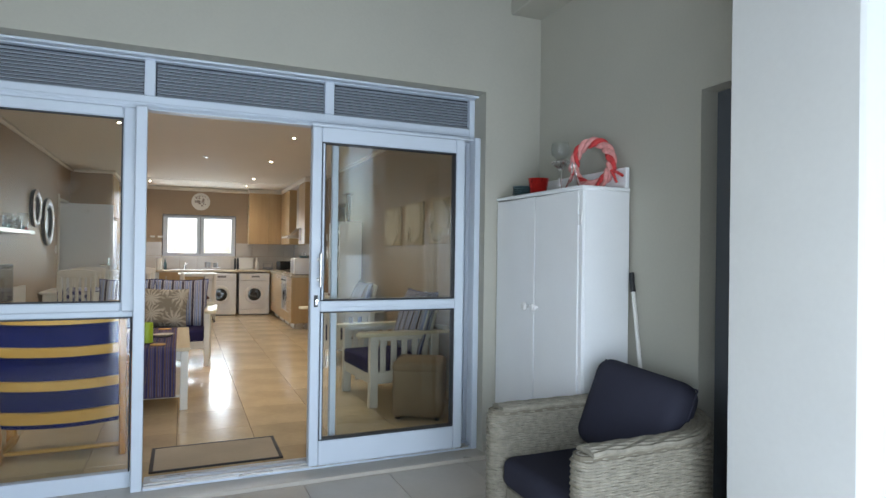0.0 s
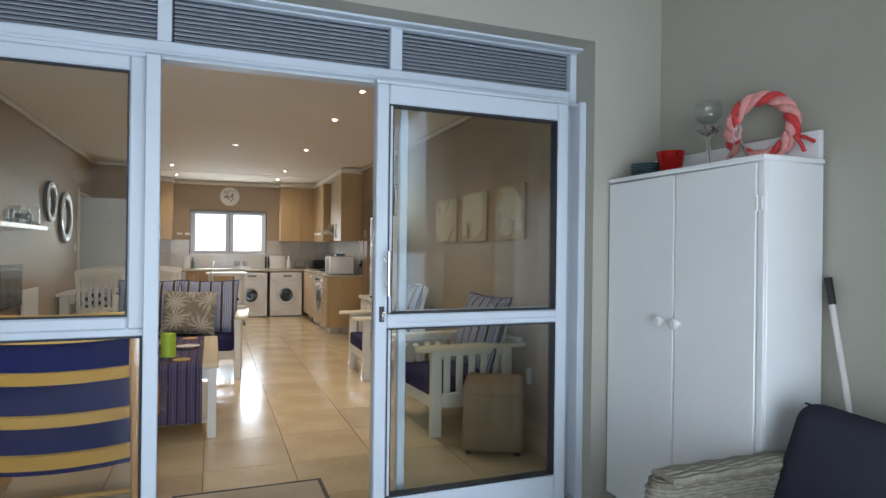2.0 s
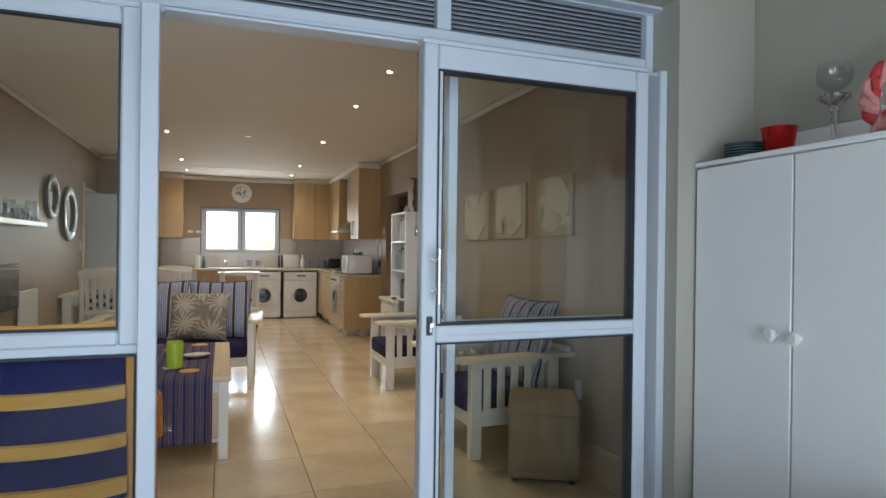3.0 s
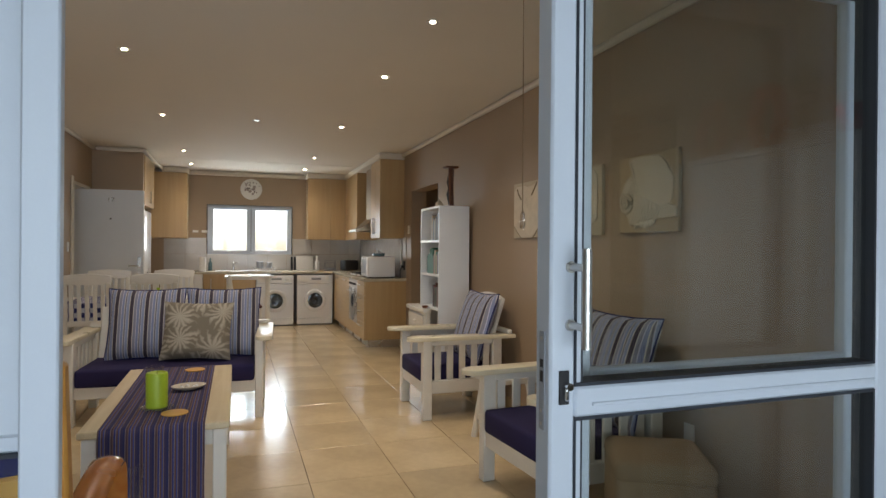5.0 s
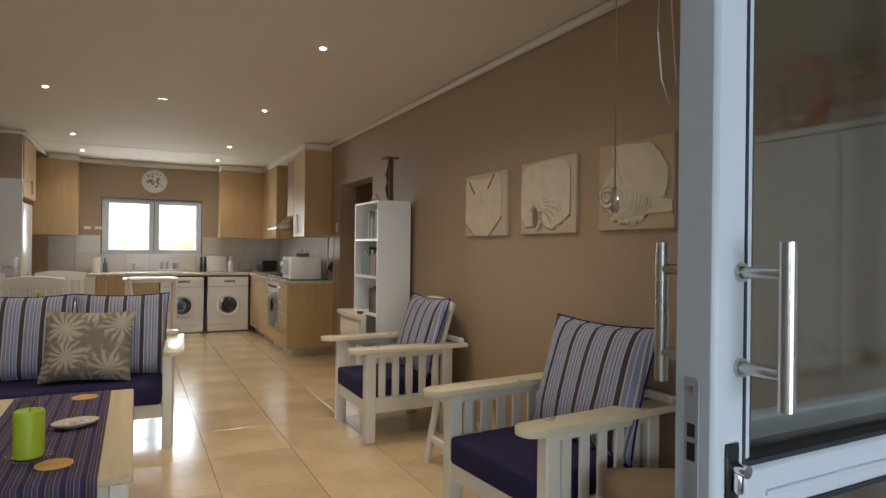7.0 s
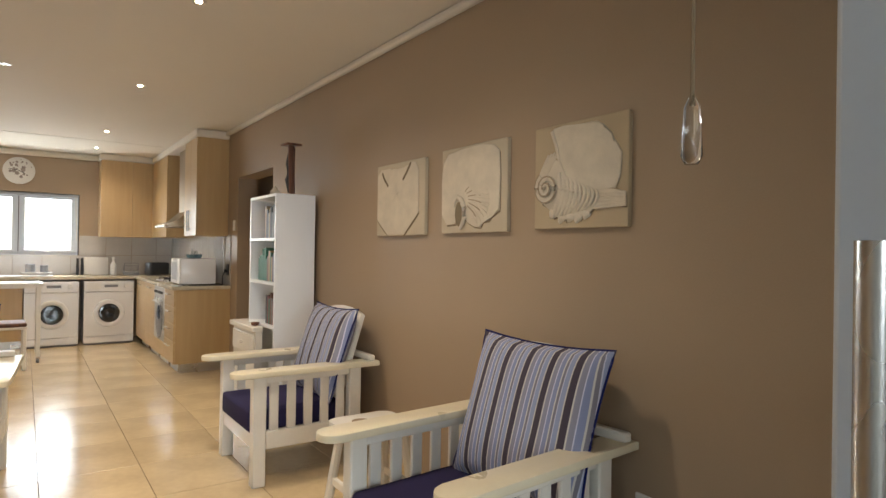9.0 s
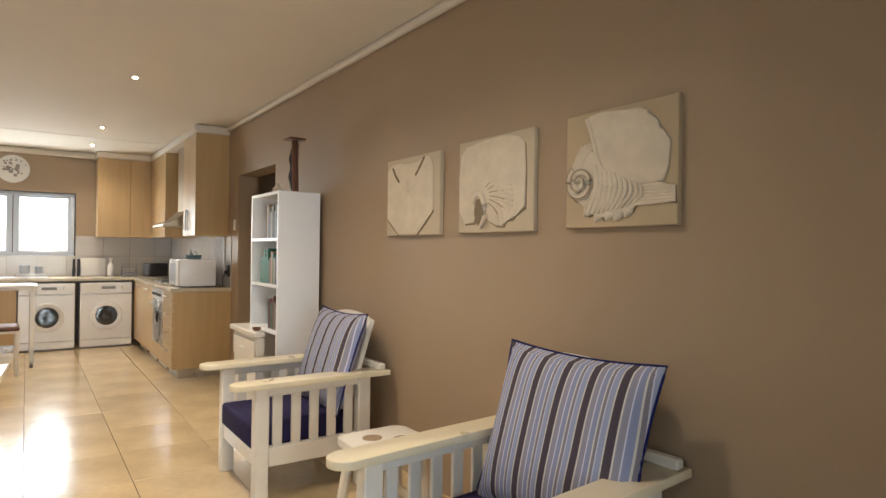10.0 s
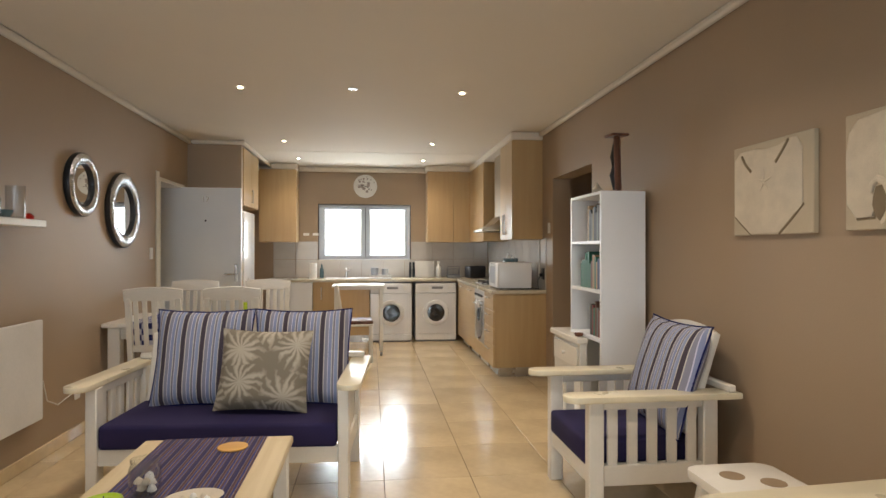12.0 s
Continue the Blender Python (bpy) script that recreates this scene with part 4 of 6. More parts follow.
def side_table():
    t = thing("side_table", "small cream stool table with two round cup holes", "side table", (2.60, 6.74, 0))
    out = []
    for cx, cy, a0 in ((0.13, 0.11, 0), (-0.13, 0.11, 90), (-0.13, -0.11, 180), (0.13, -0.11, 270)):
        out += [(cx + 0.05 * math.cos(radians(a0 + 15 * k)), cy + 0.05 * math.sin(radians(a0 + 15 * k))) for k in range(7)]
    part("tabletop", S().prism(out, 0.42, 0.455, b=0.006), WHITE, t)
    for x, y in ((-0.045, 0.035), (0.07, -0.05)):
        part("cup_hole", S().turned([(0.046, 0.4545), (0.046, 0.4565)], (x, y, 0)), SUEDE, t, "recessed brown cup holder")
    for sx in (-1, 1):
        for sy in (-1, 1):
            part("leg", S().rod((sx * 0.17, sy * 0.15, 0), (sx * 0.12, sy * 0.10, 0.425), 0.024, 0.024, 8), WHITE, t)
        part("stretcher", S().box(sx * 0.15 - 0.012, -0.13, 0.13, sx * 0.15 + 0.012, 0.13, 0.17, 0.004), WHITE, t)


side_table()


def ottoman():
    t = thing("ottoman", "taupe suede cube ottoman beside the armchair", "ottoman", (2.56, 5.12, 0), -28)
    part("body", S().box(-0.20, -0.20, 0.02, 0.20, 0.20, 0.40, 0.03, seg=3), SUEDE, t)
    part("top_cushion", S().box(-0.205, -0.205, 0.37, 0.205, 0.205, 0.46, 0.04, seg=4), SUEDE, t)
    for sx in (-1, 1):
        for sy in (-1, 1):
            part("foot", S().rod((sx * 0.16, sy * 0.16, 0), (sx * 0.16, sy * 0.16, 0.03), 0.02), BLACK, t)


ottoman()


def bowed(x0, x1, y0, y1, z0, z1, bow, m, n=14):
    """A board along x that bows outwards along y in its middle."""
    out = [(x0 + (x1 - x0) * k / n, bow * (1 - (2 * k / n - 1) ** 2)) for k in range(n + 1)]
    return S().prism([(x, y0 + d) for x, d in out] + [(x, y1 + d) for x, d in out[::-1]], z0, z1, m, 0.003)


def deck_chair():
    """Honey pine easy chair with a slung navy canvas, its back to the window."""
    t = thing("easy_chair", "honey pine easy chair with slung navy canvas back", "easy chair", (0.072, 4.97, 0), 180)
    lean = pose(0, 0.05, 0.0, -9, 0, 0)
    for sx in (-1, 1):
        x = sx * 0.335
        part("upright", S().box(x - 0.02, -0.02, 0.0, x + 0.02, 0.03, 1.03, 0.008, lean), PINEZ, t)
        pts = [(0, 0.06 - 0.44 * math.sin(math.pi / 2 * k / 20) ** 0.9, 0.565 + 0.025 * math.sin(math.pi * k / 20) - 0.22 * (k / 20) ** 7) for k in range(21)]
        wide = S().tube(pts, 0.024, 12)
        bmesh.ops.transform(wide.bm, matrix=Matrix.Translation((x * 1.07, 0, 0)) @ Matrix.Diagonal((2.1, 1, 1, 1)), verts=wide.bm.verts)
        part("armrest", wide, ARMWOOD, t, "curved orange bentwood armrest")
        part("leg", S().box(x * 1.07 - 0.028, -0.385, 0, x * 1.07 + 0.028, -0.345, 0.40, 0.01), PINEZ, t)
        part("seat_rail", S().box(x - 0.018, -0.38, 0.28, x + 0.018, 0.05, 0.34, 0.008), PINE, t)
        part("floor_rail", S().box(x - 0.018, -0.38, 0.03, x + 0.018, 0.06, 0.07, 0.006), PINE, t)
    for z, h in ((0.28, 0.07), (0.49, 0.055), (0.70, 0.055), (0.90, 0.03), (0.985, 0.045)):
        part("back_rail", bowed(-0.315, 0.315, 0.025, 0.05, z, z + h, 0.05, lean), PINE, t)
    part("front_rail", S().box(-0.315, -0.40, 0.22, 0.315, -0.37, 0.30, 0.006), PINE, t)
    part("floor_crossbar", S().rod((-0.32, 0.0, 0.05), (0.32, 0.0, 0.05), 0.014), PINE, t)
    part("canvas_back", bowed(-0.312, 0.312, 0.004, 0.020, 0.24, 0.97, 0.05, lean), NAVY, t, "slung navy canvas")
    part("canvas_seat", S().box(-0.312, -0.40, 0.30, 0.312, 0.02, 0.35, 0.015), NAVY, t)


deck_chair()
solo("plastic_bag", S().pillow(0.16, 0.2, 0.08, pose(0, 0, 0.1, 8, 0, 0), 12, 0.2, 9), THINGLASS, "crumpled clear plastic bag hanging on the easy chair", "plastic bag", (0.455, 5.40, 0.33), 30)


def doormat():
    t = thing("doormat", "beige woven doormat with a dark bound border", "doormat", (0.97, 4.68, 0))
    part("field", S().box(-0.37, -0.22, 0.0, 0.37, 0.22, 0.009, 0.003), MAT_FIELD, t)
    part("border", S().box(-0.39, -0.235, 0.0, 0.39, -0.218, 0.011, 0.002).box(-0.39, 0.218, 0.0, 0.39, 0.235, 0.011, 0.002)
         .box(-0.39, -0.218, 0, -0.368, 0.218, 0.011, 0.002).box(0.368, -0.218, 0, 0.39, 0.218, 0.011, 0.002), BLACK, t, "dark bound edge")


doormat()


# bookcase on a low base
def bookcase():
    t = thing("bookcase", "tall narrow white bookcase with open shelves, part filled", "bookcase", (2.657, 8.37, 0))
    d, w, h = 0.308, 0.60, 1.725
    part("side_panel", S().box(0, 0, 0.0, d, 0.022, h, 0.002), COLDWHITE, t)
    part("side_panel", S().box(0, w - 0.022, 0.0, d, w, h, 0.002), COLDWHITE, t)
    part("back_panel", S().box(d - 0.012, 0.022, 0.0, d, w - 0.022, h - 0.02, 0.001), COLDWHITE, t)
    for z in (0.02, 0.72, 1.045, 1.375, h - 0.022):
        part("shelf", S().box(0.0, 0.0225, z, d - 0.012, w - 0.0225, z + 0.022, 0.002), COLDWHITE, t)


bookcase()


def low_cabinet():
    t = thing("low_cabinet", "low white cabinet with a drawer beside the bookcase", "cabinet", (2.585, 8.60, 0))
    part("body", S().box(0.02, 0.02, 0, 0.072, 0.60, 0.68, 0.003).box(0.0725, 0.345, 0, 0.40, 0.60, 0.68, 0.003), WHITE, t)
    part("top", S().box(-0.012, 0.0, 0.68, 0.073, 0.62, 0.72, 0.006).box(0.073, 0.343, 0.68, 0.41, 0.62, 0.72, 0.004), WHITE, t)
    dr = part("drawer", S().box(0.004, 0.05, 0.50, 0.02, 0.57, 0.65, 0.004), WHITE, t)
    part("knob", S().rod((0.004, 0.31, 0.575), (-0.02, 0.31, 0.575), 0.012), WHITE, dr)


low_cabinet()
BOOK_COLS = [mat("book_cover_%s" % n, c, 0.5) for n, c in (("green", (0.02, 0.12, 0.07)), ("brown", (0.12, 0.05, 0.03)), ("black", (0.02, 0.02, 0.02)), ("maroon", (0.16, 0.03, 0.03)), ("tan", (0.3, 0.2, 0.1)), ("blue", (0.03, 0.05, 0.12)), ("grey", (0.15, 0.14, 0.13)))]
rng = random.Random(4)
for base, y0, y1 in ((1.397, 8.395, 8.68), (1.067, 8.395, 8.82), (0.742, 8.395, 8.62)):
    y = y0
    while y < y1:
        w, hh, dd = rng.uniform(0.018, 0.042), rng.uniform(0.17, 0.26), rng.uniform(0.13, 0.19)
        mt = rng.choice(BOOK_COLS)
        if base == 1.067 and y > 8.62:
            mt = BOOK_COLS[0]
        bk = thing("book", "hardback book standing on the bookcase shelf", "book", (2.69, y, base), 0, "books")
        part("cover", S().box(0, 0, 0, dd, 0.002, hh, 0).box(0, w - 0.004, 0, dd, w - 0.002, hh, 0).box(-0.002, 0, 0, 0.0, w - 0.002, hh, 0.0005), mt, bk, "", False)
        part("pages", S().box(0.001, 0.0022, 0.003, dd - 0.003, w - 0.0042, hh - 0.003, 0), PLASTIC, bk, "", False)
        y += w


def carved_figure():
    t = thing("carved_ornament", "dark red carved wooden ornament with a flat crosspiece", "ornament", (2.80, 8.45, 1.725))
    part("stem", S().box(-0.03, -0.06, 0, 0.015, -0.025, 0.375, 0.014, pose(0, 0, 0, 3, -3, 0)), DARKWOOD, t)
    part("second_stem", S().box(-0.01, 0.0, 0, 0.025, 0.025, 0.37, 0.01, pose(0, 0, 0, -4, 3, 0)), DARKWOOD, t)
    part("crosspiece", S().box(-0.075, -0.08, 0.365, 0.045, 0.06, 0.383, 0.006, pose(0, 0, 0, 3, 0, 0)), DARKWOOD, t)
    part("sail", S().tube([(0.0, 0.045, 0.02), (0.0, 0.065, 0.12), (0.0, 0.055, 0.24), (0.0, 0.03, 0.36)], lambda u: 0.008 + 0.02 * math.sin(math.pi * u), 8), BLACK, t, "blackened carved blade")


carved_figure()
solo("shell_ornament", S().turned([(0.03, 0), (0.045, 0.015), (0.035, 0.04), (0.04, 0.05), (0.016, 0.075), (0.005, 0.10)]), SHELL, "small pale shell ornament on the bookcase", "ornament", (2.80, 8.80, 1.725))
solo("small_bowl", S().turned([(0.015, 0), (0.026, 0.004), (0.034, 0.024), (0.031, 0.024), (0.02, 0.008)]), DARKWOOD, "small dark wooden bowl on the low cabinet", "bowl", (2.625, 8.70, 0.7205), 0)


# ---- things on the right wall ----
def relief(shape, cx, cz, rfun, hfun, rings=14, seg=72):
    """A modelled relief round a centre, on a plane facing -x: radius and height by angle."""
    grid = []
    for i in range(rings + 1):
        f = i / rings
        grid.append([shape.bm.verts.new((-hfun(f, 2 * math.pi * k / seg), -(cx + rfun(2 * math.pi * k / seg) * f * math.cos(2 * math.pi * k / seg)),
                                         cz + rfun(2 * math.pi * k / seg) * f * math.sin(2 * math.pi * k / seg))) for k in range(seg)])
    for a, b in zip(grid, grid[1:]):
        for k in range(seg):
            shape.bm.faces.new((a[k], a[(k + 1) % seg], b[(k + 1) % seg], b[k]))
    bmesh.ops.remove_doubles(shape.bm, verts=shape.bm.verts, dist=0.0002)
    return shape


def canvas(label, yc, zc, w, h, cloth):
    t = thing("canvas_picture", label, "picture", (XR, yc, zc), 0, "canvas pictures")
    t.scale = (0.6, 1, 1)
    part("stretched_canvas", S().box(-0.04, -w / 2, -h / 2, -0.001, w / 2, h / 2, 0.004), cloth, t)
    return t


def edge_wave(a, terms):
    return sum(c * math.cos(n * a + p) for n, c, p in terms)


def soft_box(a, w, h, p=4.0):
    """Radius of a rounded box at an angle."""
    return 1.0 / (abs(math.cos(a) / w) ** p + abs(math.sin(a) / h) ** p) ** (1 / p)


pic = canvas("square pale canvas with a modelled ivory sand dollar", 7.14, 1.623, 0.55, 0.435, PALECANVAS)


def plate(outline, h0, h1, b=0.004):
    """A flat shape cut to an outline (across, up), lying on a plane that faces -x."""
    return S().prism(outline, h0, h1, Matrix(((0, 0, -1, 0), (-1, 0, 0, 0), (0, 1, 0, 0), (0, 0, 0, 1))), b)


def strand(pts, r, seg=8):
    """A modelled ridge through (across, up, out) points."""
    return S().tube([(-o, -u, v) for u, v, o in pts], r, seg)


DOLLAR = [(-0.262, 0.155), (-0.215, 0.19), (-0.10, 0.192), (-0.025, 0.172), (0.055, 0.182), (0.145, 0.205), (0.18, 0.20), (0.212, 0.155), (0.215, -0.09), (0.205, -0.10), (0.06, -0.213), (-0.135, -0.213), (-0.262, -0.12)]
part("shell", plate(DOLLAR, 0.040, 0.049, 0.006), SHELL, pic, "ivory modelled shell")
# dark strands paint the shadow under the shell's cut corners
part("shadow_edge", strand([(0.217, -0.088, 0.041), (0.14, -0.155, 0.043), (0.062, -0.214, 0.041)], 0.0065), SHELLDARK, pic, "painted shadow along the shell edge")
part("shadow_edge", strand([(-0.262, -0.122, 0.041), (-0.20, -0.17, 0.043), (-0.137, -0.214, 0.041)], 0.0055), SHELLDARK, pic, "painted shadow along the shell edge")
for k in range(5):
    a = 1.57 + k * 2 * math.pi / 5
    part("star_ray", strand([(-0.035 + q * math.cos(a), 0.03 + q * math.sin(a), 0.0485) for q in (0.006, 0.025, 0.045, 0.06)], lambda u: 0.007 * (1 - u) + 0.001), SHELL, pic, "raised star ray")
part("slot", strand([(-0.20, 0.17, 0.049), (-0.175, 0.13, 0.0495), (-0.128, 0.085, 0.049)], 0.0075), SHELLDARK, pic, "dark painted slit")
part("slot", strand([(0.13, 0.20, 0.049), (0.09, 0.155, 0.0495), (0.045, 0.11, 0.049)], 0.0075), SHELLDARK, pic, "dark painted slit")

pic = canvas("square pale canvas with a modelled ivory fan shell", 6.435, 1.63, 0.53, 0.44, PALECANVAS)
FAN = [(-0.255, -0.12), (-0.257, 0.05), (-0.245, 0.15), (-0.20, 0.195), (-0.08, 0.205), (0.08, 0.21), (0.17, 0.20), (0.21, 0.165), (0.218, 0.05), (0.216, -0.116), (0.158, -0.144), (0.137, -0.163),
       (0.092, -0.167), (0.075, -0.194), (0.024, -0.19), (-0.027, -0.168), (-0.055, -0.15), (-0.09, -0.10), (-0.12, -0.12), (-0.131, -0.173), (-0.212, -0.176)]
# outline copy shifted down and right: the shell's drop shadow in paint
part("shadow_edge", plate([(u + 0.005, v - 0.009) for u, v in FAN], 0.0395, 0.0415, 0), SHELLDARK, pic, "painted shadow along the shell edge")
part("shell", plate(FAN, 0.040, 0.049, 0.007), SHELL, pic, "ivory modelled shell")
part("arch", relief(S(), -0.03, -0.03, lambda a: 0.17 if math.sin(a) > -0.2 else 0.17 - 0.09 * min(1.0, (-math.sin(a) - 0.2) * 1.6), lambda f, a: 0.0485 + 0.010 * (1 - f ** 3), 14, 72), SHELL, pic, "domed arch of the shell")
for k in range(13):
    a = 1.25 - 0.165 * k
    part("rib", strand([(-0.075 + (0.045 + 0.022 * j) * math.cos(a - 0.05 * j) * (1.1 + 0.25 * (k / 12)), -0.055 + (0.045 + 0.017 * j) * math.sin(a - 0.05 * j), 0.0575 - 0.0013 * j) for j in range(7)],
                       lambda u: 0.0035 + 0.005 * u * (1 - 0.5 * u), 6), SHELL, pic)
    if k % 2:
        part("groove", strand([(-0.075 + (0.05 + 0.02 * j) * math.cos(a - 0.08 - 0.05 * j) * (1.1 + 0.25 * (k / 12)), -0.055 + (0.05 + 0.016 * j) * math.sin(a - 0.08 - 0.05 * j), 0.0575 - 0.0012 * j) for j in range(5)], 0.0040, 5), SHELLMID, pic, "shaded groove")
# dark plate paints the shade inside the curl
part("curl_shadow", plate([(-0.125, -0.10), (-0.112, -0.065), (-0.085, -0.06), (-0.068, -0.10), (-0.07, -0.155), (-0.095, -0.19), (-0.118, -0.165), (-0.128, -0.13)], 0.0585, 0.0595, 0), SHELLDARK, pic, "shadow painted into the shell hollow")
part("curl", strand([(-0.138, -0.085, 0.058), (-0.128, -0.055, 0.062), (-0.10, -0.038, 0.065), (-0.068, -0.052, 0.065), (-0.05, -0.09, 0.064), (-0.046, -0.14, 0.061), (-0.065, -0.175, 0.058), (-0.09, -0.197, 0.052)], lambda u: 0.009 + 0.007 * math.sin(math.pi * u)), SHELL, pic, "modelled shell curl")

pic = canvas("square beige canvas with a modelled ivory conch shell", 5.74, 1.635, 0.495, 0.435, CANVAS)
LIP = [(-0.141, 0.184), (-0.132, 0.202), (-0.075, 0.206), (0.005, 0.199), (0.098, 0.199), (0.139, 0.177), (0.165, 0.133), (0.192, 0.110), (0.222, 0.064), (0.216, -0.02), (0.195, -0.07), (0.10, -0.075), (0.0, -0.06), (-0.07, 0.0), (-0.092, 0.06), (-0.107, 0.14)]
BODY = [(-0.225, -0.05), (-0.21, 0.02), (-0.16, 0.09), (-0.10, 0.06), (0.0, 0.0), (0.08, -0.05), (0.24, -0.085), (0.242, -0.14), (0.10, -0.125), (0.07, -0.165), (0.045, -0.15), (0.02, -0.185), (-0.02, -0.16), (-0.06, -0.19), (-0.09, -0.16), (-0.13, -0.175), (-0.15, -0.13), (-0.20, -0.11)]
# shifted dark copy of BODY, a painted drop shadow
part("shadow_edge", plate([(u + 0.003, v - 0.007) for u, v in BODY], 0.0395, 0.0415, 0), SHELLDARK, pic, "painted shadow along the shell edge")
part("shell_body", plate(BODY, 0.040, 0.050, 0.006), SHELL, pic, "modelled shell body")
part("shell_lip", plate(LIP, 0.040, 0.056, 0.010), SHELL, pic, "pale flared shell lip")
part("lip_edge", strand([(-0.138, 0.19, 0.055), (-0.112, 0.13, 0.058), (-0.092, 0.06, 0.060), (-0.055, -0.015, 0.058)], lambda u: 0.010 - 0.004 * u), SHELL, pic)
for k, (u, vt, vb, r) in enumerate([(-0.118 + 0.022 * k, 0.012 - 0.009 * k, -0.168 + 0.003 * k, 0.0165 - 0.0010 * k) for k in range(10)]):
    part("whorl", strand([(u + 0.028 * math.sin(math.pi * j / 14) + 0.02 - 0.03 * j / 14, vt + (vb - vt) * j / 14, 0.052 + 0.010 * math.sin(math.pi * j / 14)) for j in range(15)],
                         lambda w, r=r: r * (0.55 + 0.40 * math.sin(math.pi * w) + 0.10 * math.cos(w * 31)), 12), SHELL, pic, "ridged shell whorl")
for u, v in ((-0.135, -0.155), (-0.085, -0.178), (-0.035, -0.175), (0.005, -0.178), (0.05, -0.165)):
    part("knob", relief(S(), u, v, lambda a: 0.020 + 0.004 * math.cos(3 * a), lambda f, a: 0.044 + 0.016 * math.sqrt(max(0, 1 - f * f)), 5, 18), SHELL, pic, "rounded shell knob")
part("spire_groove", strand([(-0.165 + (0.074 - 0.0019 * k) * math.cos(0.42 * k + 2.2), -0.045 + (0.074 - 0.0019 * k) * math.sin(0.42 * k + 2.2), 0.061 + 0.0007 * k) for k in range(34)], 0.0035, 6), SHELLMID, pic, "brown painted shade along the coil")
part("spire", strand([(-0.165 + (0.064 - 0.0018 * k) * math.cos(0.42 * k + 2.2), -0.045 + (0.064 - 0.0018 * k) * math.sin(0.42 * k + 2.2), 0.050 + 0.0007 * k) for k in range(34)], lambda u: 0.015 - 0.007 * u), SHELL, pic, "coiled shell spire")
for k in range(6):
    part("ridge", strand([(0.07 + 0.172 * j / 8, -0.075 - 0.013 * k + (j / 8) * (0.004 * k - 0.016) , 0.050) for j in range(9)], lambda u: 0.0075 - 0.002 * u, 6), SHELL, pic)
for k in range(5):
    part("fine_ridge", strand([(-0.215 + 0.012 * k + (0.055 + 0.006 * k) * j / 6, 0.0 + 0.003 * k + 0.095 * (j / 6) ** 0.8, 0.050) for j in range(7)], 0.004, 6), SHELL, pic)

solo("socket_plate", S().box(-0.010, -0.035, -0.06, 0, 0.035, 0.06, 0.003).box(-0.014, -0.025, -0.045, -0.010, 0.025, -0.005, 0.002), PLASTIC, "white wall socket plate", "socket", (XR, 5.42, 0.39), 0, "wall plates")
solo("switch_plate", S().box(-0.010, -0.035, -0.055, 0, 0.035, 0.055, 0.003).box(-0.014, -0.014, -0.02, -0.010, 0.014, 0.02, 0.002), PLASTIC, "white light switch plate on the wall", "switch", (XR, 10.63, 1.56), 0, "wall plates")
solo("switch_plate", S().box(0, -0.035, -0.055, 0.010, 0.035, 0.055, 0.003).box(0.010, -0.014, -0.02, 0.014, 0.014, 0.02, 0.002), PLASTIC, "white light switch plate on the wall", "switch", (XL, 10.62, 1.30), 0, "wall plates")
solo("socket_plate", S().box(0, -0.035, -0.06, 0.010, 0.035, 0.06, 0.003).box(0.010, -0.025, -0.045, 0.014, 0.025, -0.005, 0.002), PLASTIC, "white wall socket plate", "socket", (XL, 9.16, 0.33), 0, "wall plates")


def blind_cord():
    t = thing("blind_cord", "thin beige blind cord with a clear weight", "blind cord", (1.49, 4.285, 0))
    part("cord", S().rod((0, 0, 1.405), (-0.004, 0, OZ), 0.0013, seg=6), SUEDE, t)
    part("weight", S().turned([(0.002, 1.412), (0.005, 1.405), (0.0065, 1.375), (0.004, 1.370)]), CRYSTAL, t, "clear plastic weight")


blind_cord()
solo("cord_loop", S().tube([(0.0, 0, 2.37), (0.02, 0, 2.1), (0.045, 0.0, 1.88), (0.035, 0.0, 1.78), (0.03, 0, 1.68), (0.04, 0, 1.60), (0.06, 0, 1.56), (0.075, 0, 1.60), (0.055, 0, 1.8), (0.05, 0, 2.0), (0.02, 0, 2.37)], 0.0013, 6),
     PLASTIC, "loose pale loop of blind cord", "blind cord", (1.56, 4.295, 0))


# ---- left wall ----
def round_mirror(y, z, r, label):
    t = thing("round_mirror", label, "mirror", (XL, y, z), 0, "round mirrors")
    turn = pose(0, 0, 0, 0, 90, 0)
    part("backing", S().turned([(r * 0.97, 0.0), (r, 0.012), (r, 0.036), (r * 0.975, 0.044), (r * 0.93, 0.042), (r * 0.70, 0.036), (r * 0.685, 0.042),
                                (r * 0.655, 0.040), (r * 0.64, 0.020)], seg=64, m=turn, caps=False), BLACK, t, "dark rim")
    part("mosaic_rim", S().turned([(r * 0.985, 0.0425), (r * 0.95, 0.050), (r * 0.84, 0.056), (r * 0.73, 0.050), (r * 0.695, 0.0405)], seg=64, m=turn, caps=False), BUBBLE, t, "mirror mosaic rim")
    part("glass", S().turned([(r * 0.64, 0.018), (r * 0.65, 0.020)], seg=64, m=turn), MIRROR, t, "mirror glass")
    return t


round_mirror(9.19, 1.805, 0.23, "round mirror with a wide mosaic rim, small")
round_mirror(9.92, 1.665, 0.315, "round mirror with a wide mosaic rim, large")


def wall_shelf():
    t = thing("wall_shelf", "white floating wall shelf holding glassware", "shelf", (XL, 7.72, 1.49))
    part("board", S().box(0, -0.72, -0.02, 0.17, 0.70, 0.02, 0.003), WHITE, t)


wall_shelf()
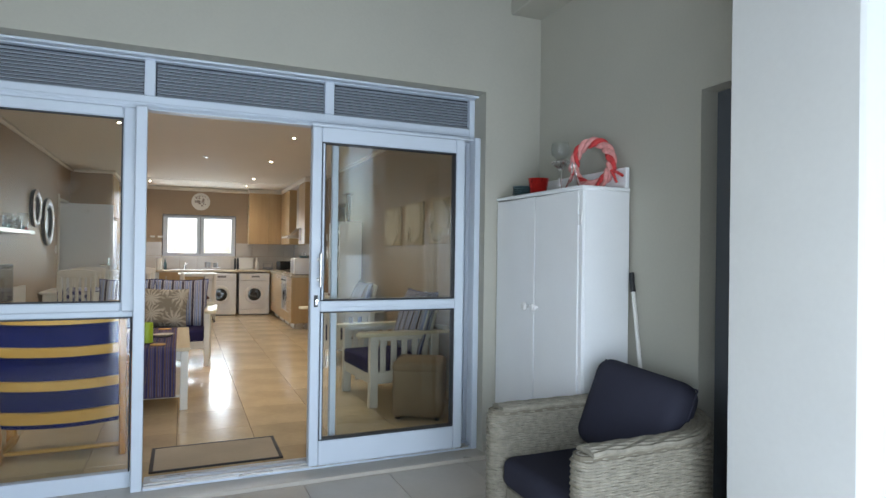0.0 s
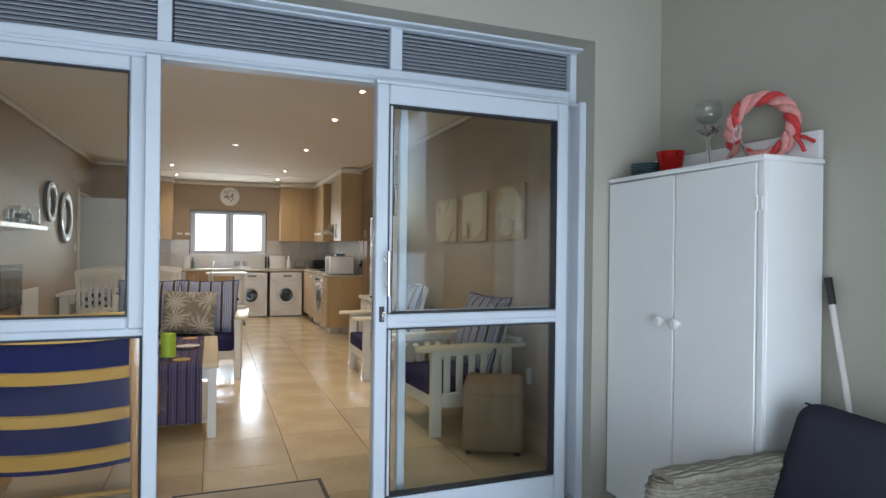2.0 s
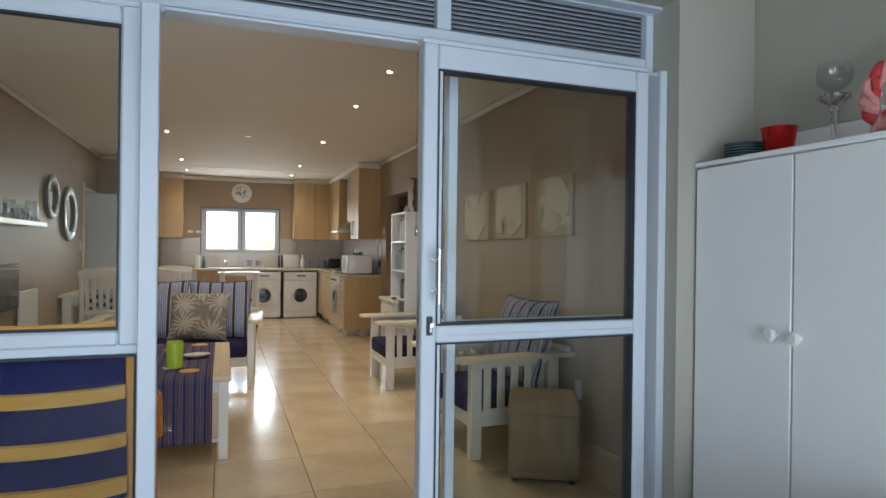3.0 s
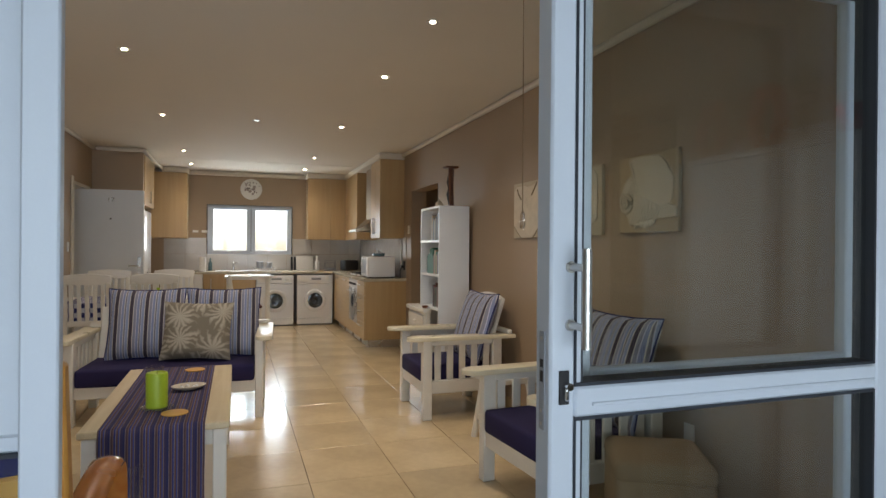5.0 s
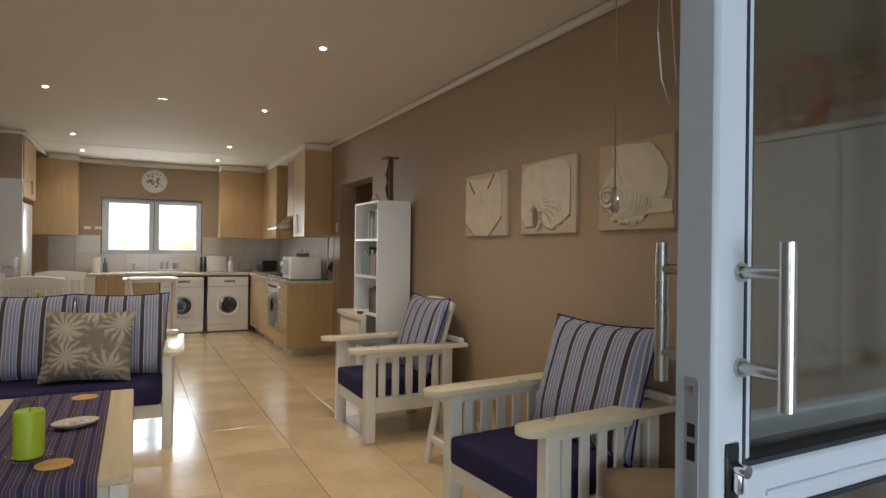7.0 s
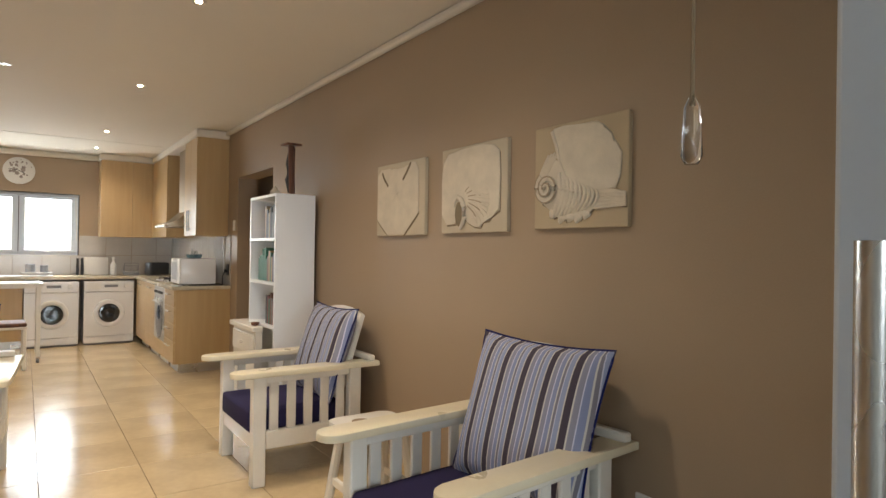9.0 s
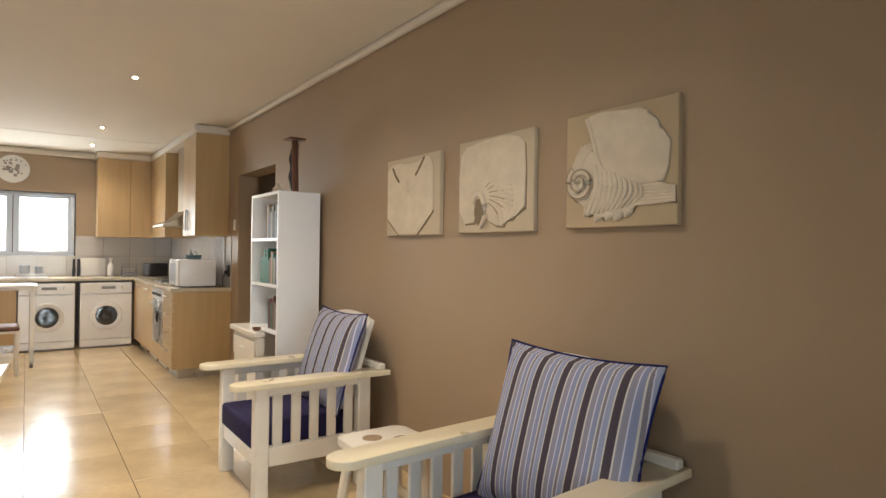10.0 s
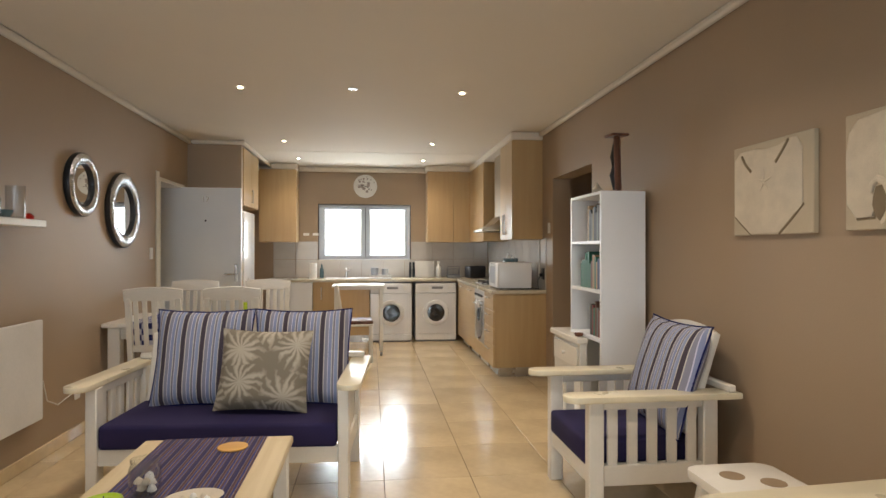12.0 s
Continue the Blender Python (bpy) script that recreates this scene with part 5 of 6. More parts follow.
for y, r, h in ((8.26, 0.05, 0.19), (8.06, 0.035, 0.11), (7.95, 0.04, 0.14), (7.80, 0.035, 0.10), (7.66, 0.045, 0.16), (7.50, 0.035, 0.12)):
    solo("glass_vase", S().turned([(r * 0.8, 0), (r, 0.006), (r, h), (r * 0.94, h), (r * 0.92, 0.012), (r * 0.2, 0.008)]), THINGLASS, "clear glass vase on the wall shelf", "vase", (XL + 0.085, y, 1.51), 0, "shelf glassware")


for y, mt, lab in ((7.58, TEAL, "small dark glazed bowl on the wall shelf"), (7.87, GREY, "small dark metal lantern on the wall shelf"), (8.15, TEAL, "small dark glazed bowl on the wall shelf")):
    solo("shelf_bowl", S().turned([(0.02, 0), (0.024, 0.004), (0.045, 0.045), (0.042, 0.046), (0.02, 0.010)]), mt, lab, "bowl", (XL + 0.09, y, 1.51), 0, "shelf ornaments")


def bird():
    sh = S().turned([(0.004, 0), (0.022, 0.008), (0.026, 0.022), (0.016, 0.036), (0.004, 0.042)], m=Matrix.Diagonal((0.8, 1.6, 1, 1)))
    solo("bird_ornament", sh, RED, "small red ornament on the wall shelf", "ornament", (XL + 0.10, 8.37, 1.51))


bird()


def panel_heater():
    t = thing("panel_heater", "flat white wall panel heater", "heater", (XL, 8.28, 0.28))
    part("panel", S().box(0.03, -0.18, 0, 0.055, 0.33, 0.62, 0.004), PLASTIC, t)
    part("bracket", S().box(0, -0.15, 0.5, 0.03, -0.12, 0.54, 0.002).box(0, 0.17, 0.5, 0.03, 0.2, 0.54, 0.002), STEEL, t)
    part("cable", S().tube([(0.02, 0.33, 0.2), (0.02, 0.40, 0.22), (0.015, 0.46, 0.08), (0.012, 0.60, 0.02), (0.012, 0.80, 0.05)], 0.004, 6), PLASTIC, t)


panel_heater()


def wall_screen():
    t = thing("television", "small dark flat television on the wall", "television", (XL, 7.71, 0.77))
    part("bezel", S().box(0.02, -0.32, 0.0, 0.06, 0.32, 0.38, 0.006), BLACK, t)
    part("screen", S().box(0.06, -0.30, 0.025, 0.0615, 0.30, 0.36, 0), DARKGLASS, t)


wall_screen()


# ---- dining corner ----
def dining_table():
    t = thing("dining_table", "white painted wooden dining table", "dining table", (-0.30, 9.95, 0))
    part("tabletop", S().box(-0.62, -0.42, 0.725, 0.62, 0.42, 0.76, 0.006), WHITE, t)
    for sx in (-1, 1):
        for sy in (-1, 1):
            part("leg", S().box(sx * 0.54 - 0.045, sy * 0.35 - 0.045, 0, sx * 0.54 + 0.045, sy * 0.35 + 0.045, 0.725, 0.006), WHITE, t)
        part("apron", S().box(sx * 0.54 - 0.012, -0.305, 0.63, sx * 0.54 + 0.012, 0.305, 0.725, 0.003), WHITE, t)
        part("apron", S().box(-0.495, sx * 0.35 - 0.012, 0.63, 0.495, sx * 0.35 + 0.012, 0.725, 0.003), WHITE, t)


dining_table()
solo("tablecloth", S().box(-0.42, -0.425, 0.0, 0.45, 0.425, 0.004, 0.001).box(-0.42, -0.428, -0.20, 0.45, -0.4245, 0.003, 0.001), CHECK, "blue and white checked tablecloth hanging over the edge", "tablecloth", (-0.30, 9.95, 0.7625))
solo("lime_tumbler", S().turned([(0.03, 0), (0.033, 0.003), (0.037, 0.10), (0.033, 0.10), (0.028, 0.008)]), LIME, "lime green tumbler on the dining table", "tumbler", (0.05, 10.1, 0.767))


def dining_chair(x, y, turn):
    t = thing("dining_chair", "white painted slat-back dining chair at the table", "chair", (x, y, 0), turn, "dining chairs")
    lean = pose(0, -0.19, 0.45, 7, 0, 0)
    part("seat", S().box(-0.205, -0.20, 0.425, 0.205, 0.21, 0.455, 0.008), WHITE, t)
    for sx in (-1, 1):
        part("front_leg", S().box(sx * 0.18 - 0.02, 0.16, 0, sx * 0.18 + 0.02, 0.20, 0.425, 0.004), WHITE, t)
        part("rear_leg", S().box(sx * 0.185 - 0.02, -0.21, 0, sx * 0.185 + 0.02, -0.17, 0.455, 0.004).box(sx * 0.185 - 0.02, -0.02, 0, sx * 0.185 + 0.02, 0.02, 0.52, 0.004, lean), WHITE, t)
        part("stretcher", S().box(sx * 0.182 - 0.01, -0.17, 0.18, sx * 0.182 + 0.01, 0.16, 0.21, 0.003), WHITE, t)
    n = 10
    top = [(-0.215, 0.50)] + [(-0.215 + 0.43 * k / n, 0.585 + 0.02 * math.sin(math.pi * k / n)) for k in range(n + 1)] + [(0.215, 0.50)]
    part("top_rail", S().prism(top, -0.014, 0.014, lean @ pose(0, 0, 0, 90, 0, 0), b=0.004), WHITE, t)
    part("lower_rail", S().box(-0.165, -0.012, 0.10, 0.165, 0.012, 0.15, 0.003, lean), WHITE, t)
    for k in range(5):
        xx = -0.165 + 0.33 * (k + 0.5) / 5
        part("back_slat", S().box(xx - 0.017, -0.007, 0.14, xx + 0.017, 0.007, 0.51, 0.003, lean), WHITE, t)


dining_chair(-0.49, 9.66, 0)
dining_chair(0.09, 9.66, 0)
dining_chair(-0.50, 10.30, 180)
dining_chair(0.16, 10.38, 180)


# ---- kitchen ----
def bar_handle(shape, p, q, out):
    p, q, o = Vector(p), Vector(q), Vector(out)
    shape.rod(p + o, q + o, 0.006, seg=8)
    for f in (0.12, 0.88):
        a = p.lerp(q, f)
        shape.rod(a, a + o, 0.004, seg=6)
    return shape


KX = 2.43    # front of the right-hand units
KY = 13.30   # front of the units under the window


def base_right(name, label, y0, y1, fronts):
    """fronts: (z0, z1, kind) from the floor up."""
    t = thing(name, label, "kitchen cabinet", (KX, y0, 0), 0, "base cabinets")
    w = y1 - y0
    part("body", S().box(0.02, 0.0005, 0.10, XR - KX - 0.002, w - 0.0005, 0.872, 0.001), MAPLE, t)
    part("plinth", S().box(0.07, 0.03 if y0 < 10.8 else 0.0, 0, 0.085, w, 0.10, 0.001).box(0.085, 0.03, 0, XR - KX - 0.002, 0.045, 0.10, 0.001), STEEL, t, "grey metal plinth")
    for z0, z1, kind in fronts:
        d = part(kind, S().box(0, 0.003, z0 + 0.003, 0.019, w - 0.003, z1 - 0.003, 0.0015), MAPLEX, t)
        part("handle", bar_handle(S(), (0, w * 0.28, z1 - 0.05), (0, w * 0.72, z1 - 0.05), (-0.026, 0, 0)), STEEL, d, "steel bar handle")


base_right("drawer_unit", "maple veneer kitchen drawer unit with four drawers", 10.74, 11.24, ((0.10, 0.33, "drawer"), (0.33, 0.51, "drawer"), (0.51, 0.69, "drawer"), (0.69, 0.87, "drawer")))
base_right("base_cabinet", "maple veneer kitchen base cabinet", 11.84, 12.54, ((0.10, 0.87, "door"),))
base_right("base_cabinet", "maple veneer kitchen base cabinet", 12.54, 13.28, ((0.10, 0.87, "door"),))


def oven():
    t = thing("oven", "built-in steel oven with a dark glass door", "oven", (KX, 11.24, 0))
    w = 0.6
    part("housing", S().box(0.02, 0.0015, 0.10, XR - KX - 0.003, w - 0.0015, 0.872, 0.001), MAPLE, t)
    part("plinth", S().box(0.07, 0, 0, 0.085, w, 0.10, 0.001), STEEL, t)
    part("lower_panel", S().box(0, 0.003, 0.103, 0.019, w - 0.003, 0.26, 0.0015), MAPLEX, t)
    d = part("oven_door", S().box(-0.004, 0.004, 0.265, 0.019, w - 0.004, 0.735, 0.004), STEEL, t, "brushed steel oven door")
    part("oven_glass", S().turned([(0.19, 0), (0.19, 0.003), (0.18, 0.004)], seg=40, m=pose(-0.004, 0.3, 0.47, 0, -90, 0)), DARKGLASS, d, "round dark oven window")
    part("handle", bar_handle(S(), (-0.004, 0.06, 0.70), (-0.004, 0.54, 0.70), (-0.035, 0, 0)), STEEL, d)
    p = part("control_panel", S().box(-0.004, 0.004, 0.74, 0.019, w - 0.004, 0.866, 0.003), APPLIANCE, t)
    for k in range(5):
        part("knob", S().rod((-0.004, 0.1 + 0.1 * k, 0.805), (-0.024, 0.1 + 0.1 * k, 0.805), 0.016, 0.014), BLACK, p)


oven()


def washing_machine(x, door_tone, label):
    t = thing("washing_machine", label, "washing machine", (x, KY - 0.03, 0), 0, "laundry machines")
    part("body", S().box(0.002, 0.012, 0.02, 0.598, 0.58, 0.85, 0.008), APPLIANCE, t)
    part("plinth", S().box(0.02, 0.03, 0.0, 0.58, 0.1, 0.03, 0.002), GREY, t)
    part("kick_panel", S().box(0.004, 0.002, 0.03, 0.596, 0.014, 0.11, 0.003), APPLIANCE, t)
    fp = part("front_panel", S().box(0.004, 0.0, 0.115, 0.596, 0.014, 0.70, 0.006), APPLIANCE, t)
    cp = part("control_panel", S().box(0.004, -0.004, 0.705, 0.596, 0.014, 0.846, 0.008), APPLIANCE, t)
    part("detergent_drawer", S().box(0.03, -0.008, 0.74, 0.20, -0.003, 0.83, 0.003), PLASTIC, cp)
    part("dial", S().rod((0.50, -0.004, 0.785), (0.50, -0.024, 0.785), 0.032, 0.028, 24), PLASTIC, cp)
    part("display", S().box(0.24, -0.006, 0.765, 0.40, -0.003, 0.80, 0.001), GREY, cp)
    m = pose(0.30, 0.0, 0.42, 90, 0, 0)
    part("door_ring", S().turned([(0.185, 0.0), (0.18, 0.02), (0.15, 0.028), (0.128, 0.02), (0.125, 0.006)], seg=48, m=m, caps=False), PLASTIC if door_tone else APPLIANCE, t, "pale door ring")
    part("door_glass", S().turned([(0.127, 0.004), (0.125, 0.012), (0.09, 0.018), (0.03, 0.012)], seg=40, m=m), DARKGLASS, t, "dark porthole glass")
    part("door_catch", S().box(0.44, -0.03, 0.39, 0.475, -0.01, 0.45, 0.006), PLASTIC, t)


washing_machine(1.155, True, "white front-loading washing machine beneath the worktop")
washing_machine(1.805, False, "white front-loading tumble dryer beneath the worktop")


def base_window(name, label, x0, x1, material):
    t = thing(name, label, "kitchen cabinet", (x0, KY, 0), 0, "base cabinets")
    w = x1 - x0
    part("body", S().box(0.0005, 0.02, 0.10, w - 0.0005, 0.595, 0.872, 0.001), material, t)
    part("plinth", S().box(0.0, 0.06, 0, w, 0.075, 0.10, 0.001), STEEL, t)
    d = part("door", S().box(0.003, 0, 0.103, w - 0.003, 0.019, 0.868, 0.0015), material, t)
    part("handle", bar_handle(S(), (w * 0.15, 0, 0.80), (w * 0.15, 0, 0.62), (0, -0.026, 0)), STEEL, d, "steel bar handle")


base_window("base_cabinet", "maple veneer sink cabinet under the window", 0.34, 1.145, MAPLE)
base_window("dishwasher", "white dishwasher beneath the worktop", -0.26, 0.335, APPLIANCE)
setting("worktop", S().box(-0.33, KY - 0.03, 0.872, KX - 0.02, YB - 0.003, 0.91, 0.004).box(KX - 0.02, 10.72, 0.872, XR - 0.003, YB - 0.003, 0.91, 0.004), STONE, "cream stone-pattern kitchen worktop", "worktop")


def wall_unit(label, box, doors, tone=None):
    """box: x0 y0 z0 x1 y1 z1. doors: list of (box, handle from, handle to, outwards)."""
    x0, y0, z0, x1, y1, z1 = box
    t = thing("wall_cabinet", label, "kitchen cabinet", (x0, y0, z0), 0, "wall cabinets")
    part("body", S().box(0, 0, 0, x1 - x0, y1 - y0, z1 - z0, 0.0015), MAPLE, t)
    for bx, p, q, o in doors:
        d = part("door", S().box(*bx, 0.0015), tone or MAPLE, t)
        if p:
            part("handle", bar_handle(S(), p, q, o), STEEL, d, "steel bar handle")


ZU0, ZU1 = 1.447, 2.512
wall_unit("maple veneer wall cabinet over the dryer", (2.01, 13.58, ZU0, 2.68, YB - 0.002, ZU1), [((0.002, -0.02, 0.002, 0.388, -0.001, ZU1 - ZU0 - 0.002), None, None, None), ((0.392, -0.02, 0.002, 0.668, -0.001, ZU1 - ZU0 - 0.002), None, None, None)])
wall_unit("maple veneer wall cabinet beside the window", (-0.45, 13.58, ZU0, 0.08, YB - 0.002, ZU1), [((0.002, -0.02, 0.002, 0.528, -0.001, ZU1 - ZU0 - 0.002), None, None, None)])
wall_unit("maple veneer wall cabinet beside the cooker hood", (2.68, 12.50, ZU0, XR - 0.002, 13.575, ZU1), [((-0.02, 0.002, 0.002, -0.001, 1.07, ZU1 - ZU0 - 0.002), None, None, None)])
wall_unit("tall maple wall cabinet with two pale doors", (2.68, 10.87, ZU0, XR - 0.002, 11.45, ZU1), [((-0.02, 0.002, 0.002, -0.001, 0.288, ZU1 - ZU0 - 0.002), (-0.02, 0.25, 0.05), (-0.02, 0.25, 0.28), (-0.026, 0, 0)), ((-0.02, 0.292, 0.002, -0.001, 0.578, ZU1 - ZU0 - 0.002), (-0.02, 0.33, 0.05), (-0.02, 0.33, 0.28), (-0.026, 0, 0))])


def cooker_hood():
    t = thing("cooker_hood", "brushed steel chimney cooker hood over the hob", "cooker hood", (2.5, 11.5, 1.56))
    part("canopy", S().prism([(0.0, 0.0), (0.498, 0.0), (0.498, 0.20), (0.26, 0.20), (0.13, 0.075), (0.0, 0.028)], 0, 0.62, pose(0, 0, 0, 90, 0, 0) @ pose(0, 0, -0.80, 0, 0, 0), 0.003), HOODSTEEL, t, "brown-tinted steel canopy")
    part("front_lip", S().box(-0.012, 0.17, -0.004, 0.004, 0.81, 0.024, 0.003), STEEL, t, "polished steel lip")
    part("chimney", S().box(0.24, 0.30, 0.19, 0.498, 0.66, 0.95, 0.003), HOODSTEEL, t)
    part("lamp_strip", S().box(0.02, 0.1, -0.004, 0.05, 0.85, 0.0, 0.001), APPLIANCE, t)


cooker_hood()


def fridge_column():
    t = thing("refrigerator", "tall white refrigerator beside the entrance", "refrigerator", (-0.92, 11.875, 0))
    part("body", S().box(0, 0, 0.03, 0.56, 0.66, 1.80, 0.006), APPLIANCE, t)
    part("base_grille", S().box(0.02, 0.02, 0.0, 0.54, 0.64, 0.03, 0.002), GREY, t)
    for z0, z1, h0, h1 in ((0.04, 0.62, 0.40, 0.60), (0.63, 1.795, 0.68, 1.0)):
        d = part("door", S().box(0.562, 0.002, z0, 0.60, 0.658, z1, 0.012, seg=2), APPLIANCE, t)
        part("handle", bar_handle(S(), (0.60, 0.07, h0), (0.60, 0.07, h1), (0.035, 0, 0)), STEEL, d, "steel bar handle")
    wall_unit("maple veneer cabinet above the refrigerator", (-0.92, 11.87, 1.86, -0.34, 12.80, 2.54), [((0.581, 0.002, 0.002, 0.60, 0.46, 0.678), (0.60, 0.42, 0.05), (0.60, 0.42, 0.22), (0.026, 0, 0)), ((0.581, 0.464, 0.002, 0.60, 0.928, 0.678), None, None, None)])


fridge_column()


def sink_and_tap():
    t = thing("sink", "stainless steel inset sink with drainer under the window", "sink", (0.50, 13.42, 0.91))
    part("rim", S().box(0, 0, 0.0, 0.80, 0.36, 0.006, 0.003), STEEL, t)
    # flat darker plate paints the shade of the basin
    part("basin", S().box(0.42, 0.04, 0.0062, 0.76, 0.32, 0.009, 0.002), ALUDARK, t)
    tap = part("tap", S().rod((0.30, 0.33, 0.006), (0.30, 0.33, 0.09), 0.018, 0.016).tube([(0.30, 0.33, 0.08), (0.30, 0.30, 0.14), (0.30, 0.22, 0.16), (0.30, 0.15, 0.14)], 0.010, 8).rod((0.30, 0.33, 0.09), (0.36, 0.34, 0.14), 0.007), CHROME, t, "chrome mixer tap")


sink_and_tap()


def dish_rack():
    t = thing("dish_rack", "wire dish rack with a few dishes on the drainer", "dish rack", (1.29, 13.52, 0.911))
    part("tray", S().box(-0.18, -0.12, 0, 0.18, 0.12, 0.012, 0.004), STEEL, t)
    for k in range(9):
        part("wire", S().tube([(-0.16 + 0.04 * k, -0.11, 0.012), (-0.16 + 0.04 * k, -0.11, 0.05), (-0.16 + 0.04 * k, 0.11, 0.05), (-0.16 + 0.04 * k, 0.11, 0.012)], 0.0025, 5), STEEL, t)
    part("rim_wire", S().tube([(-0.17, -0.115, 0.05), (0.17, -0.115, 0.05), (0.17, 0.115, 0.05), (-0.17, 0.115, 0.05)], 0.003, 5, True), STEEL, t)


dish_rack()
for x, r, h in ((1.22, 0.055, 0.10), (1.37, 0.045, 0.085)):
    solo("cooking_pot", S().turned([(r * 0.9, 0), (r, 0.006), (r, h), (r * 1.05, h + 0.003), (r * 0.94, h), (r * 0.92, 0.01)], seg=28), ALUDARK, "small dull metal pot drying in the rack", "pot", (x, 13.52, 0.9655), 0, "drying pots")
solo("paper_towel_roll", S().turned([(0.055, 0), (0.055, 0.225), (0.018, 0.226)]), PLASTIC, "white paper towel roll standing on the worktop", "paper towel", (0.32, 13.62, 0.911))
solo("soap_bottle", S().turned([(0.03, 0), (0.032, 0.01), (0.03, 0.13), (0.012, 0.16), (0.010, 0.20), (0.013, 0.21)]), TEAL, "slim dark soap bottle beside the sink", "bottle", (0.43, 13.78, 0.911))
solo("chopping_board", S().box(-0.15, -0.01, 0, 0.15, 0.01, 0.25, 0.006, pose(0, 0, 0, -8, 0, 0)), PLASTIC, "white chopping board leaning against the splashback", "chopping board", (1.99, 13.82, 0.912))


def kitchen_knife(x):
    t = thing("kitchen_knife", "black-handled kitchen knife leaning against the splashback", "knife", (x, 13.80, 0.912), 0, "kitchen knives")
    part("handle", S().box(-0.016, -0.011, 0.11, 0.016, 0.011, 0.235, 0.006, pose(0, 0, 0, -8, 0, 0)), BLACK, t, "black plastic handle")
    part("blade", S().prism([(-0.02, 0.0), (0.012, 0.0), (0.02, 0.05), (0.02, 0.12), (-0.02, 0.12)], -0.0015, 0.0015, pose(0, 0, 0, 82, 0, 0)), GASKET, t, "dark coated blade")


kitchen_knife(1.765)
kitchen_knife(1.82)
solo("spray_bottle", S().turned([(0.036, 0), (0.04, 0.01), (0.038, 0.15), (0.015, 0.19), (0.014, 0.22), (0.02, 0.225), (0.02, 0.25)]), PLASTIC, "white cleaning bottle on the worktop", "bottle", (2.19, 13.70, 0.911))


# toaster shape used in place of a black lidded pot
def toaster_for_pot(x, y):
    t = thing("toaster", "black toaster shape in place of a lidded pot", "toaster", (x, y, 0.91), 20)
    part("body", S().box(-0.14, -0.09, 0.01, 0.14, 0.09, 0.19, 0.03, seg=3), BLACK, t)
    part("slots", S().box(-0.11, -0.045, 0.188, 0.11, -0.02, 0.192, 0.001).box(-0.11, 0.02, 0.188, 0.11, 0.045, 0.192, 0.001), STEEL, t)
    part("lever", S().box(0.14, -0.015, 0.12, 0.16, 0.015, 0.135, 0.003), STEEL, t)


toaster_for_pot(2.70, 13.36)
solo("wire_stand", S().tube([(-0.09, -0.05, 0), (-0.09, -0.05, 0.17), (0.09, -0.05, 0.17), (0.09, -0.05, 0)], 0.005, 6).tube([(-0.09, 0.05, 0), (-0.09, 0.05, 0.13), (0.09, 0.05, 0.13), (0.09, 0.05, 0)], 0.005, 6)
     .box(-0.10, -0.06, 0, 0.10, 0.06, 0.05, 0.004), GREY, "dark wire letter stand on the worktop", "rack", (2.41, 13.66, 0.911))


def hob():
    t = thing("gas_hob", "steel gas hob with black pan supports", "hob", (2.50, 11.62, 0.911))
    part("plate", S().box(0, 0, 0, 0.44, 0.60, 0.008, 0.003), STEEL, t)
    for x in (0.11, 0.32):
        for y in (0.16, 0.44):
            b = part("burner", S().turned([(0.045, 0.008), (0.045, 0.018), (0.03, 0.024)], (x, y, 0)), BLACK, t)
            part("pan_support", S().box(x - 0.10, y - 0.004, 0.03, x + 0.10, y + 0.004, 0.04, 0.002).box(x - 0.004, y - 0.10, 0.03, x + 0.004, y + 0.10, 0.04, 0.002)
                 .box(x - 0.10, y - 0.004, 0.008, x - 0.092, y + 0.004, 0.032, 0.001).box(x + 0.092, y - 0.004, 0.008, x + 0.10, y + 0.004, 0.032, 0.001), BLACK, b)


hob()


def microwave():
    t = thing("microwave", "white microwave oven on the worktop end", "microwave", (2.50, 10.84, 0.912))
    part("case", S().box(0.012, 0, 0.012, 0.37, 0.47, 0.285, 0.012, seg=2), APPLIANCE, t)
    part("door", S().box(0, 0.11, 0.016, 0.014, 0.466, 0.281, 0.006), APPLIANCE, t)
    part("window", S().box(-0.001, 0.16, 0.055, 0.001, 0.42, 0.245, 0.0), GREY, t, "grey door window")
    part("controls", S().box(0.0, 0.004, 0.016, 0.014, 0.106, 0.281, 0.004), PLASTIC, t)
    for x in (0.04, 0.34):
        for y in (0.04, 0.43):
            part("foot", S().rod((x, y, 0), (x, y, 0.014), 0.012), BLACK, t)


microwave()
def cruet():
    t = thing("cruet_tray", "teal tray with small bottles on the microwave", "tray", (2.69, 11.06, 1.1975))
    part("tray", S().turned([(0.05, 0), (0.075, 0.006), (0.085, 0.045), (0.08, 0.045), (0.07, 0.01)], m=Matrix.Diagonal((1, 1.35, 1, 1))), TEAL, t)
    for x, y, h, mt in ((-0.02, 0.03, 0.10, PLASTIC), (0.015, -0.04, 0.085, PLASTIC), (0.02, 0.04, 0.075, GREY)):
        part("bottle", S().turned([(0.018, 0.008), (0.02, 0.012), (0.018, h * 0.6), (0.008, h * 0.75), (0.009, h)], (x, y, 0), seg=14), mt, t)


cruet()
solo("steel_kettle", S().turned([(0.055, 0), (0.06, 0.006), (0.055, 0.10), (0.05, 0.17), (0.042, 0.19), (0.012, 0.195), (0.012, 0.21)]), STEEL, "small brushed steel kettle beside the hob", "kettle", (2.90, 13.05, 0.911))
